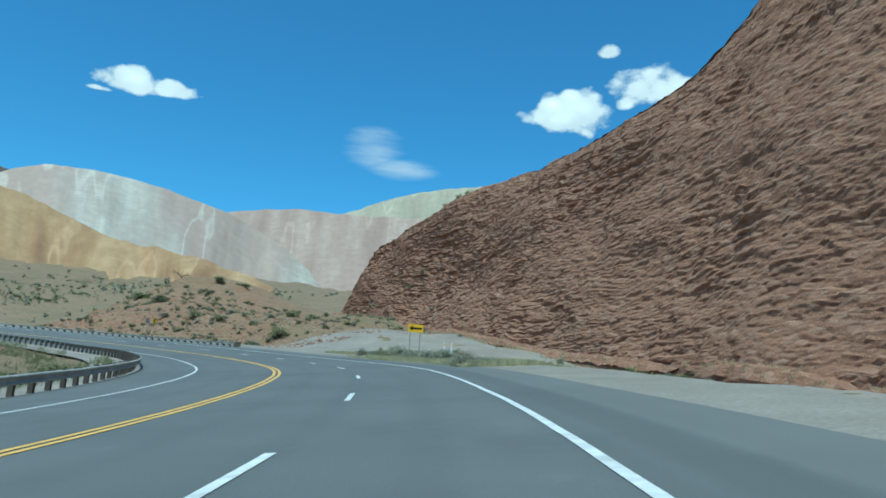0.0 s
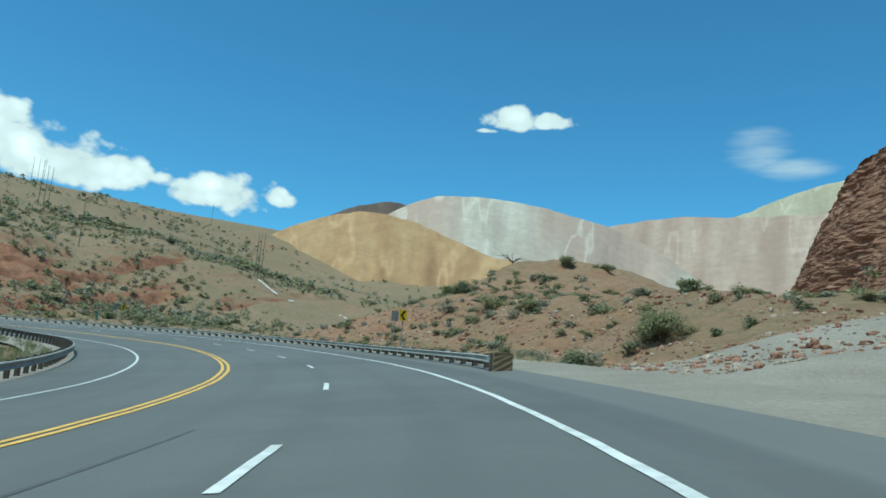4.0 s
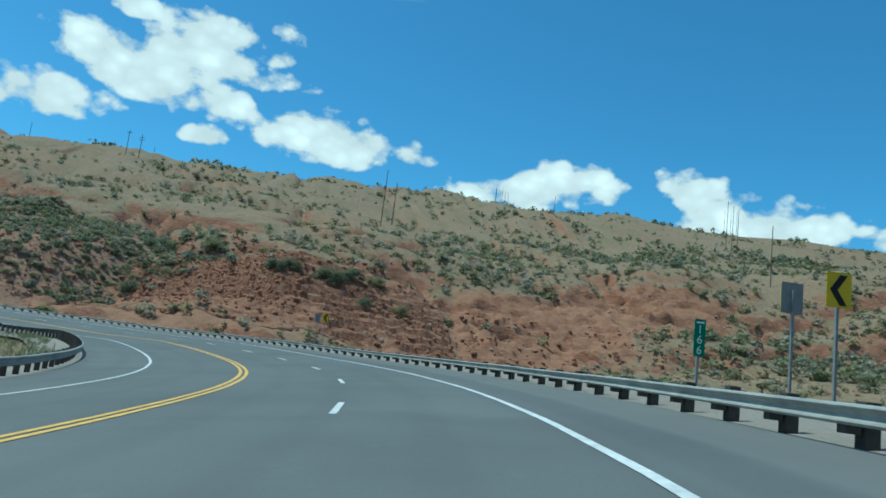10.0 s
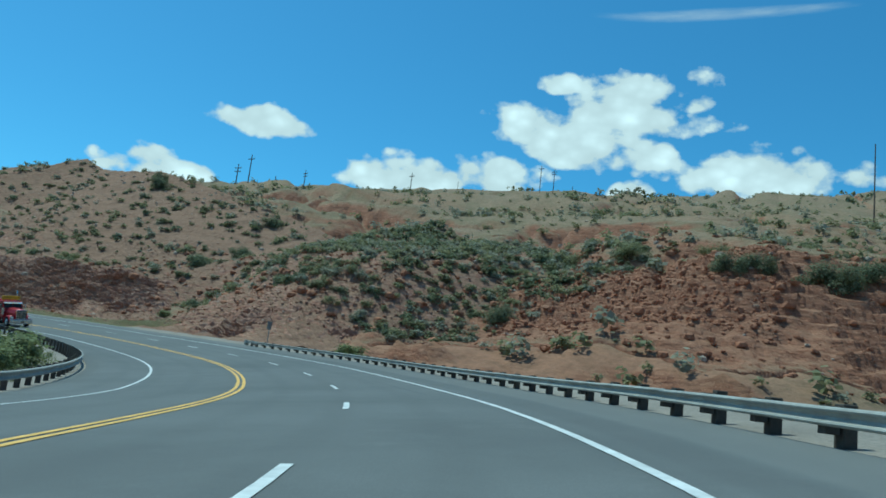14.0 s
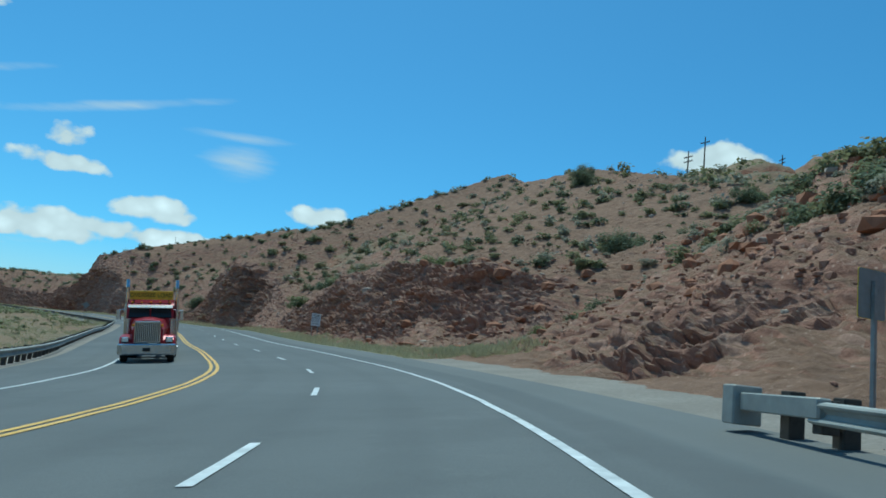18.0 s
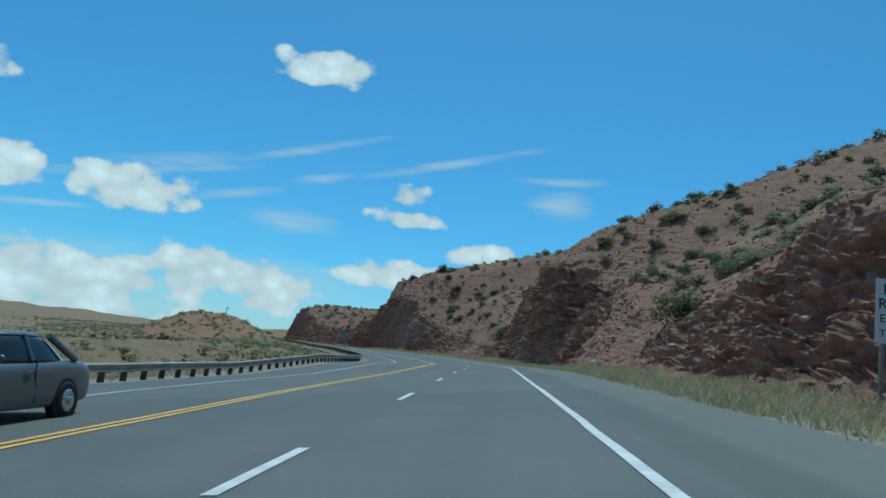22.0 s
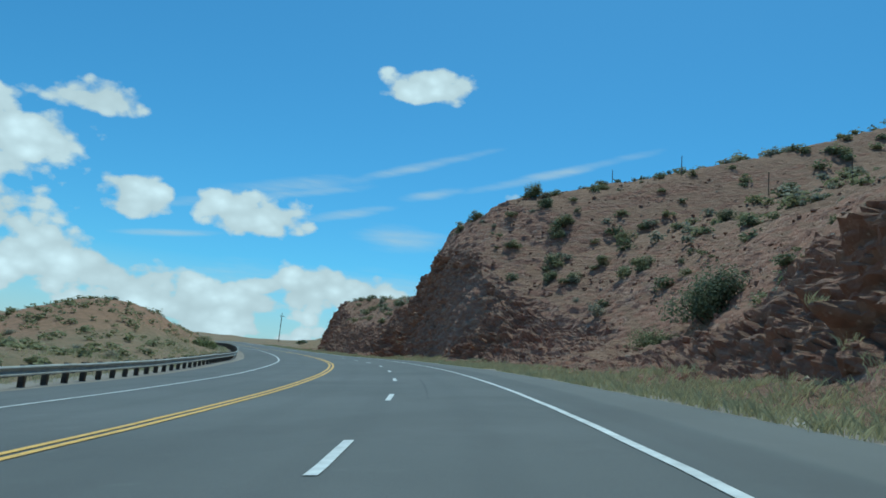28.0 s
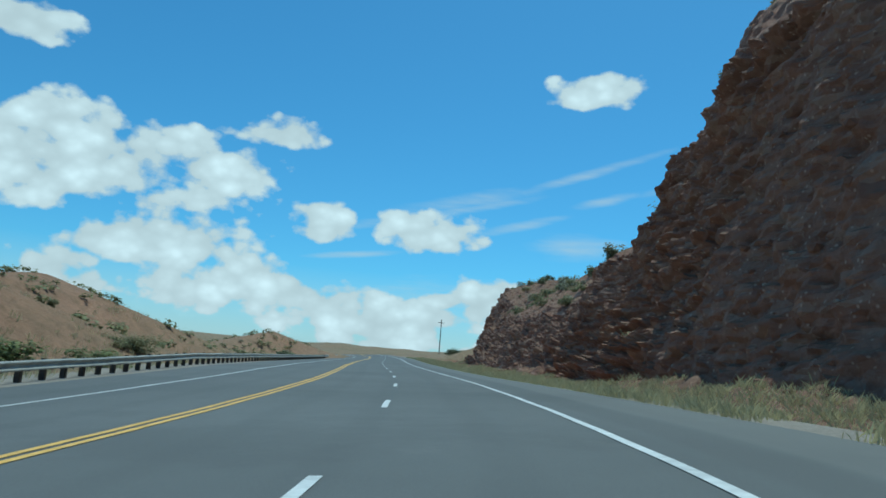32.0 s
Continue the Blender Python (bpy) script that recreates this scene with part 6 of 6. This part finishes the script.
def rubble(label, spots, lo, hi, mat):
    rng = np.random.default_rng(len(spots) + 1)
    patterns = [(stone_shape(rng, 1.0), STONE_F) for _ in range(24)]
    rows = []
    xy = np.array(spots)
    s, d = road_place(xy[:, 0], xy[:, 1])
    for (x, y), off in zip(spots, d):
        z, n = drop(x, y)
        if z is not None and (off > 4.6 or off < -12):
            r = (lo + (hi - lo) * rng.random() ** 4) * (0.25 if 4.6 < off < 7.5 else 1.0)
            rows.append((x, y, z + r * 0.1, r, r, rng.uniform(0, 6.28), rng.integers(0, 24)))
    V, F = many(patterns, rows)
    tagged(new("rubble", mesh_of("rubble", V, F, mat, False)), label, "rubble", kind="stuff")


def outcrop_spots(n, x0, x1, y0, y1):
    """Places on the steep red foot of the western hill."""
    out = []
    for a, b in zip(rg.uniform(x0, x1, n), rg.uniform(y0, y1, n)):
        z, nn = drop(float(a), float(b))
        if nn is not None and nn.z < rg.uniform(0.8, 1.0):
            out.append((float(a), float(b)))
    return out


rubble("reddish loose stones over the cut slope", strip(rg, 13000, 288, 650, 7.5, 46), 0.05, 0.27, M_STONE)
rubble("small reddish stones below the rocky bank", strip(rg, 3600, 300, 430, 7.2, 16), 0.04, 0.22, M_STONE)
rubble("pale loose stones over the cut slope", strip(rg, 6500, 288, 650, 7.0, 40), 0.04, 0.16, M_STONE_PALE)
rubble("reddish rubble over the knoll behind the guardrail", strip(rg, 7000, 84, 170, 7.0, 30), 0.05, 0.22, M_STONE)
rubble("pale rubble over the knoll behind the guardrail", strip(rg, 6000, 84, 170, 7.0, 30), 0.04, 0.16, M_STONE_PALE)
rubble("red rubble on the rocky foot of the western hill", outcrop_spots(9000, -262, -214, 10, 250), 0.10, 0.75, M_STONE_RED)
rubble("orange-red broken rock heaped on the outcrop", [(float(a), float(c)) for a, c in zip(rg.uniform(-247, -221, 4200), rg.uniform(88, 117, 4200))], 0.08, 0.45, M_STONE_RED)
rubble("red broken rock on the lower ledges", [(float(a), float(c)) for a, c in zip(rg.uniform(-226, -212, 1800), rg.uniform(56, 84, 1800))], 0.06, 0.26, M_STONE)
rubble("pale boulders on the western slope", outcrop_spots(4000, -330, -215, -60, 330), 0.10, 0.6, M_STONE_PALE)
rubble("pale stones along the gravel shoulder", strip(rg, 900, 80, 690, 4.6, 6.5), 0.02, 0.09, M_STONE_PALE)

# ---- the oncoming truck, its trailer and a car ----
M_RED = material("red_truck_paint", plain((0.33, 0.02, 0.03), 0.3, 0.1, 0.12, 1.5))
M_CHROME = material("dull_chrome", plain((0.55, 0.56, 0.57), 0.25, 0.9, 0.15, 3.0))
M_RUBBER = material("tyre_rubber", plain((0.02, 0.02, 0.021), 0.8, 0, 0.2, 8.0))
M_FRAME = material("black_chassis", plain((0.03, 0.03, 0.03), 0.6, 0.2, 0.3, 4.0))
M_DARKGLASS = material("dark_window_glass", plain((0.02, 0.025, 0.03), 0.06, 0, 0.1, 1.0))
M_LAMP = material("clear_lamp_glass", plain((0.85, 0.85, 0.82), 0.12, 0.3, 0.05, 6.0))
M_AMBER = material("amber_lamp_glass", plain((0.85, 0.32, 0.03), 0.2, 0, 0.05, 6.0))
M_BANNER = material("yellow_banner", plain((0.80, 0.44, 0.04), 0.6, 0, 0.1, 4.0))
M_LETTER = material("dark_lettering", plain((0.03, 0.025, 0.02), 0.6, 0, 0.1, 4.0))
M_DECK = material("rusty_brown_deck", plain((0.13, 0.085, 0.06), 0.8, 0.1, 0.35, 1.5, 0.01))
M_PLANK = material("worn_deck_plank", plain((0.20, 0.15, 0.11), 0.9, 0, 0.3, 2.0, 0.01, 0.4))
M_SILVER = material("silver_grey_car_paint", plain((0.15, 0.165, 0.175), 0.3, 0.4, 0.06, 2.0))


def round_bar(shape, x, y, z, r, w, n=20, bevel=0.06):
    """A disc with rounded rims, lying across x."""
    ring = lambda xx, rr: [(xx, y + rr * math.cos(a), z + rr * math.sin(a)) for a in np.linspace(0, 2 * math.pi, n, endpoint=False)]
    return shape.rings([ring(x - w / 2, r - bevel), ring(x - w / 2 + bevel * 0.6, r), ring(x + w / 2 - bevel * 0.6, r), ring(x + w / 2, r - bevel)])


def wheel_on(parent, x, y, r, w, rim_mat):
    """Tyre with rim and hub as pieces of one wheel."""
    tyre_side = 1 if x > 0 else -1
    wheel = part("wheel", round_bar(Solid(), x, y, r, r, w, 24, 0.05), M_RUBBER, parent)
    rim = round_bar(Solid(), x + tyre_side * (w / 2 - 0.02), y, r, r * 0.58, 0.08, 16, 0.03)
    part("rim", rim, rim_mat, wheel)
    part("hub", round_bar(Solid(), x + tyre_side * (w / 2 + 0.03), y, r, r * 0.2, 0.08, 10, 0.02), rim_mat, wheel)
    return wheel


def on_road(s, d, turn=180.0):
    p = road_point(s, d)
    bank = float(np.interp(s, KNOTS, ROAD_BANK))
    return pose(float(p[0]), float(p[1]), float(p[2]), -1.5, bank, heading(s) + turn) @ Matrix.Scale(0.9, 4)


def build_truck():
    t = thing("truck", on_road(310.5, -7.0), "red long-nosed tractor truck with chrome bumper and yellow warning banner", "truck")
    bumper = Solid().rings([[(x, y + 0.03 * 0, z) for x, y, z in ring] for ring in (
        [(-1.22, -0.25, 0.36), (-1.0, 0.12, 0.36), (1.0, 0.12, 0.36), (1.22, -0.25, 0.36)], [(-1.24, -0.25, 0.42), (-1.02, 0.15, 0.42), (1.02, 0.15, 0.42), (1.24, -0.25, 0.42)],
        [(-1.24, -0.25, 0.80), (-1.02, 0.15, 0.80), (1.02, 0.15, 0.80), (1.24, -0.25, 0.80)], [(-1.2, -0.25, 0.86), (-1.0, 0.10, 0.86), (1.0, 0.10, 0.86), (1.2, -0.25, 0.86)])])
    b = part("bumper", bumper, M_CHROME, t, "wide dull chrome bumper")
    part("plate_blank", Solid().box(-0.16, 0.16, 0.15, 0.175, 0.52, 0.68), M_FRAME, b)
    hood = Solid().rings([[(-0.62, y, 0.9), (-0.66 - k, y, 1.5 + h), (-0.5 - k, y, 1.86 + h), (-0.2, y, 1.97 + h), (0.2, y, 1.97 + h), (0.5 + k, y, 1.86 + h), (0.66 + k, y, 1.5 + h), (0.62, y, 0.9)] for y, k, h in ((-0.3, 0, -0.06), (-0.45, 0.02, 0.0), (-1.4, 0.09, 0.06), (-2.45, 0.2, 0.12))])
    part("hood", hood, M_RED, t)
    g = part("grille", Solid().box(-0.56, 0.56, -0.33, -0.22, 0.88, 1.88, 0.05), M_CHROME, t, "chrome radiator grille with upright bars")
    for k in range(13):
        x = -0.48 + k * 0.08
        part("grille_bar", Solid().box(x - 0.018, x + 0.018, -0.22, -0.195, 0.95, 1.80), M_FRAME, g)
    for sx in (-1, 1):
        arch = []
        for a in np.linspace(-0.15, math.pi + 0.1, 9):
            y, z = -1.2 + 0.74 * math.cos(a), 0.52 + 0.66 * math.sin(a)
            arch.append([(sx * 0.6, y, z - 0.05), (sx * 0.6, y, z + 0.10), (sx * 1.12, y, z + 0.07), (sx * 1.2, y, z + 0.01), (sx * 1.2, y, z - 0.06)])
        f = part("fender", Solid().rings(arch), M_RED, t)
        h = part("headlight", Solid().box(sx * 0.93 - 0.17, sx * 0.93 + 0.17, -0.62, -0.36, 0.90, 1.16, 0.05), M_CHROME, t)
        part("lens", Solid().box(sx * 0.93 - 0.13, sx * 0.93 + 0.13, -0.37, -0.33, 0.94, 1.12, 0.03), M_LAMP, h, "clear glass lens")
        part("turn_lamp", Solid().box(sx * 0.62 - 0.06, sx * 0.62 + 0.06, -0.36, -0.26, 1.62, 1.74, 0.03), M_AMBER, t)
        wheel_on(t, sx * 1.02, -1.2, 0.52, 0.30, M_CHROME)
        st = part("exhaust_stack", Solid().tube((sx * 1.17, -4.35, 1.0), (sx * 1.17, -4.35, 3.55), 0.085, n=12).tube((sx * 1.17, -4.35, 3.55), (sx * 1.17, -4.52, 3.95), 0.085, n=12), M_CHROME, t)
        part("heat_shield", Solid().tube((sx * 1.17, -4.35, 1.4), (sx * 1.17, -4.35, 2.7), 0.125, n=12), M_CHROME, st)
        part("fuel_tank", Solid().tube((sx * 0.93, -2.9, 0.78), (sx * 0.93, -4.5, 0.78), 0.33, n=18), M_CHROME, t)
        m = part("mirror", Solid().box(sx * 1.42 - 0.1, sx * 1.42 + 0.1, -2.72, -2.62, 1.95, 2.42, 0.03), M_CHROME, t)
        part("mirror_arm", Solid().tube((sx * 1.05, -2.65, 2.45), (sx * 1.42, -2.67, 2.40), 0.018), M_CHROME, m)
        part("mirror_arm", Solid().tube((sx * 1.05, -2.65, 1.85), (sx * 1.42, -2.67, 1.98), 0.018), M_CHROME, m)
        part("air_cleaner", Solid().tube((sx * 0.98, -2.55, 1.25), (sx * 0.98, -2.55, 2.0), 0.19, n=14), M_CHROME, t)
        for y in (-6.0, -7.3):
            wheel_on(t, sx * 0.95, y, 0.52, 0.52, M_CHROME)
            part("mudguard", Solid().rings([[(sx * 0.68, y + 0.62 * math.cos(a), 0.52 + 0.62 * math.sin(a)), (sx * 1.22, y + 0.62 * math.cos(a), 0.52 + 0.62 * math.sin(a)), (sx * 1.22, y + 0.65 * math.cos(a), 0.52 + 0.65 * math.sin(a)), (sx * 0.68, y + 0.65 * math.cos(a), 0.52 + 0.65 * math.sin(a))] for a in np.linspace(0.5, 2.64, 7)]), M_FRAME, t)
    cab = Solid().prism([(-2.35, 0.95), (-2.42, 1.98), (-2.75, 2.62), (-2.95, 2.76), (-3.9, 2.78), (-4.0, 2.7), (-4.0, 0.95)], -1.06, 1.06)
    cb = part("cab", cab, M_RED, t)
    for sx in (-1, 1):
        pane = Solid().rings([[(sx * 0.03, -2.425, 2.04), (sx * 0.98, -2.40, 2.04), (sx * 0.93, -2.735, 2.57), (sx * 0.03, -2.745, 2.58)], [(sx * 0.03, -2.40, 2.06), (sx * 0.98, -2.38, 2.06), (sx * 0.93, -2.705, 2.60), (sx * 0.03, -2.71, 2.61)]])
        part("windshield", pane, M_DARKGLASS, cb, "dark sloped windscreen pane")
        part("side_window", Solid().prism([(-2.72, 1.95), (-2.92, 2.52), (-3.6, 2.52), (-3.6, 1.95)], sx * 1.055, sx * 1.075), M_DARKGLASS, cb)
        dr = part("door", Solid().prism([(-2.6, 1.0), (-2.62, 1.9), (-2.86, 2.58), (-3.68, 2.58), (-3.68, 1.0)], sx * 1.05, sx * 1.068), M_RED, cb)
        part("door_handle", Solid().box(sx * 1.085 - 0.015, sx * 1.085 + 0.015, -3.6, -3.44, 1.70, 1.74), M_CHROME, dr)
        part("step", Solid().box(sx * 0.98 - 0.16, sx * 0.98 + 0.16, -3.5, -2.95, 1.13, 1.17), M_CHROME, t)
    part("sun_visor", Solid().prism([(-2.62, 2.56), (-2.36, 2.50), (-2.36, 2.53), (-2.66, 2.66)], -1.0, 1.0), M_CHROME, cb, "bright sun visor above the windscreen")
    sleeper = Solid().prism([(-4.02, 1.0), (-4.02, 2.74), (-4.2, 2.95), (-5.1, 2.95), (-5.15, 2.85), (-5.15, 1.0)], -1.06, 1.06)
    part("sleeper", sleeper, M_RED, t)
    for k in range(5):
        part("marker_lamp", Solid().box(-0.85 + k * 0.425 - 0.05, -0.85 + k * 0.425 + 0.05, -3.05, -2.9, 2.75, 2.84, 0.02), M_AMBER, cb)
    board = part("warning_banner", Solid().box(-1.0, 1.0, -3.22, -3.16, 2.93, 3.36, 0.02), M_BANNER, t, "yellow banner with dark capital letters")
    words("OVERSIZE LOAD", 0.27, M_LETTER, board, Matrix.Translation((0, -3.15, 3.145)) @ Matrix.Rotation(math.pi, 4, "Z") @ Matrix.Rotation(math.pi / 2, 4, "X"))
    for sx in (-0.8, 0.8):
        part("banner_post", Solid().tube((sx, -3.2, 2.75), (sx, -3.2, 2.95), 0.025), M_FRAME, board)
    for sx in (-0.42, 0.42):
        part("frame_rail", Solid().box(sx - 0.05, sx + 0.05, -8.1, -2.3, 0.62, 0.92), M_FRAME, t)
    part("axle", Solid().tube((-1.0, -1.2, 0.52), (1.0, -1.2, 0.52), 0.07), M_FRAME, t)
    part("hitch_plate", Solid().box(-0.45, 0.45, -7.1, -6.2, 0.98, 1.08, 0.03), M_FRAME, t)


def build_trailer():
    t = thing("lowboy_trailer", on_road(316.3, -7.0), "dark rusty empty lowboy trailer behind the red truck", "trailer")
    neck = Solid()
    for sx in (-0.5, 0.5):
        neck.prism([(0.3, 1.15), (0.3, 1.45), (-2.6, 1.55), (-3.7, 0.95), (-3.7, 0.55), (-2.9, 0.95), (-2.4, 1.18)], sx - 0.12, sx + 0.12)
    neck.box(-1.1, 1.1, -2.5, -0.2, 1.44, 1.5)
    part("gooseneck", neck, M_DECK, t)
    for sx in (-1, 1):
        part("side_rail", Solid().box(sx * 1.25 - 0.07, sx * 1.25 + 0.07, -12.0, -3.4, 0.45, 0.78, 0.02), M_FRAME, t)
        part("beam", Solid().box(sx * 0.5 - 0.1, sx * 0.5 + 0.1, -12.2, -3.4, 0.42, 0.74), M_FRAME, t)
        ramp = Solid().rings([[(sx * 0.35, y0, z0), (sx * 1.15, y0, z0), (sx * 1.15, y0 - 0.12, z0), (sx * 0.35, y0 - 0.12, z0)] for y0, z0 in ((-14.6, 0.95), (-15.7, 1.55))])
        rp = part("ramp", ramp, M_DECK, t)
        for k in range(5):
            part("cleat", Solid().box(sx * 0.75 - 0.4, sx * 0.75 + 0.4, -14.72 - k * 0.22, -14.66 - k * 0.22, 1.02 + k * 0.12, 1.06 + k * 0.12), M_STEEL, rp)
        part("rear_slope", Solid().prism([(-11.6, 0.62), (-12.6, 1.18), (-14.7, 1.18), (-14.7, 0.86), (-12.5, 0.86), (-11.6, 0.5)], sx * 0.75 - 0.3, sx * 0.75 + 0.3), M_DECK, t)
        part("outrigger", Solid().box(sx * 1.25 - 0.03, sx * 1.25 + 0.2, -9.0, -5.0, 0.70, 0.76), M_DECK, t)
        for y in (-12.9, -13.9, -14.9):
            wheel_on(t, sx * 0.98, y + 0.4, 0.42, 0.5, M_CHROME)
    for k in range(28):
        y = -3.75 - k * 0.28
        part("deck_plank", Solid().box(-1.18, 1.18, y - 0.255, y, 0.76, 0.82), M_PLANK, t)
    for sx, y in ((-0.8, -4.3), (0.8, -4.3), (0.0, -4.6)):
        part("chain_box", Solid().box(sx - 0.3, sx + 0.3, y - 0.35, y + 0.35, 0.82, 1.22, 0.04), M_FRAME, t)


def rounded_part(name, shape, mat, parent, levels=2, label=""):
    """A part whose cage is smoothed into a curved panel."""
    ob = part(name, shape, mat, parent, label)
    ob.data.polygons.foreach_set("use_smooth", np.ones(len(ob.data.polygons), bool))
    md = ob.modifiers.new("smooth", "SUBSURF")
    md.levels = md.render_levels = levels
    return ob


def build_car():
    t = thing("car", on_road(346.2, -6.65), "small dark silver-grey sedan car on the asphalt", "car")
    low = Solid()
    prof = lambda w, zb, zt: [(-w + 0.06, zb), (-w, zb + 0.06), (-w - 0.03, zb + 0.28), (-w, zt - 0.08), (-w + 0.08, zt), (0, zt + 0.03), (w - 0.08, zt), (w, zt - 0.08), (w + 0.03, zb + 0.28), (w, zb + 0.06), (w - 0.06, zb)]
    low.rings([[(x, y, z) for x, z in prof(w, zb, zt)] for y, w, zb, zt in ((0.02, 0.66, 0.30, 0.60), (0.0, 0.68, 0.27, 0.63), (-0.15, 0.82, 0.22, 0.74), (-0.7, 0.88, 0.20, 0.84), (-1.35, 0.90, 0.20, 0.93), (-1.6, 0.90, 0.20, 0.95), (-3.2, 0.90, 0.20, 0.98), (-4.1, 0.88, 0.22, 1.0), (-4.45, 0.82, 0.26, 0.97), (-4.6, 0.76, 0.34, 0.90), (-4.62, 0.74, 0.38, 0.86))])
    body = rounded_part("body", low, M_SILVER, t)
    glass = Solid().rings([[(-w, y0, z), (0, y0 + 0.06, z), (w, y0, z), (w + 0.01, (y0 + y1) / 2, z), (w, y1, z), (0, y1 - 0.06, z), (-w, y1, z), (-w - 0.01, (y0 + y1) / 2, z)] for w, y0, y1, z in ((0.84, -1.25, -4.2, 0.84), (0.83, -1.3, -4.15, 0.94), (0.70, -2.0, -3.6, 1.32), (0.62, -2.2, -3.4, 1.38))])
    cabin = rounded_part("window_glass", glass, M_DARKGLASS, t, 2, "dark tinted windows all round")
    top = Solid().rings([[(-w, y0, z), (0, y0 + 0.05, z), (w, y0, z), (w, y1, z), (0, y1 - 0.05, z), (-w, y1, z)] for w, y0, y1, z in ((0.66, -1.98, -3.62, 1.33), (0.67, -1.98, -3.62, 1.37), (0.62, -2.08, -3.5, 1.43), (0.4, -2.3, -3.3, 1.455))])
    rounded_part("roof", top, M_SILVER, t)
    for sx in (-1, 1):
        part("pillar", Solid().tube((sx * 0.80, -1.40, 0.95), (sx * 0.63, -2.08, 1.38), 0.035), M_SILVER, t)
        part("pillar", Solid().tube((sx * 0.84, -2.75, 0.97), (sx * 0.67, -2.75, 1.38), 0.035), M_SILVER, t)
        part("pillar", Solid().tube((sx * 0.80, -4.05, 0.98), (sx * 0.62, -3.5, 1.38), 0.06), M_SILVER, t)
        rounded_part("headlight", Solid().rings([[(sx * 0.42, -0.02, z), (sx * 0.78, -0.16, z), (sx * 0.80, -0.4, z), (sx * 0.5, -0.3, z)] for z in (0.58, 0.61, 0.68, 0.71)]), M_LAMP, t, 1)
        rounded_part("mirror", Solid().box(sx * 0.99 - 0.09, sx * 0.99 + 0.09, -1.80, -1.66, 0.93, 1.07), M_SILVER, t, 2)
        part("door_handle", Solid().box(sx * 0.925 - 0.012, sx * 0.925 + 0.012, -2.65, -2.47, 0.80, 0.83), M_CHROME, t)
        part("door_seam", Solid().box(sx * 0.912 - 0.006, sx * 0.912 + 0.006, -2.76, -2.74, 0.32, 0.95), M_FRAME, t)
        for y in (-0.85, -3.65):
            part("wheel_arch", round_bar(Solid(), sx * 0.83, y, 0.33, 0.38, 0.17, 20, 0.03), M_FRAME, t)
            wheel_on(t, sx * 0.84, y, 0.32, 0.2, M_CHROME)
    part("grille", Solid().box(-0.36, 0.36, -0.06, 0.012, 0.50, 0.60, 0.02), M_FRAME, t)
    part("lower_intake", Solid().box(-0.5, 0.5, -0.1, 0.006, 0.30, 0.42, 0.02), M_FRAME, t)
    part("plate_blank", Solid().box(-0.15, 0.15, 0.0, 0.022, 0.43, 0.50), M_SIGNBACK, t)


build_truck()
build_trailer()
build_car()

# from plan units to metres
for ob in list(scene.objects):
    if ob.parent is None and ob.type not in ("CAMERA", "LIGHT"):
        ob.matrix_basis = Matrix.Scale(UNIT, 4) @ ob.matrix_basis
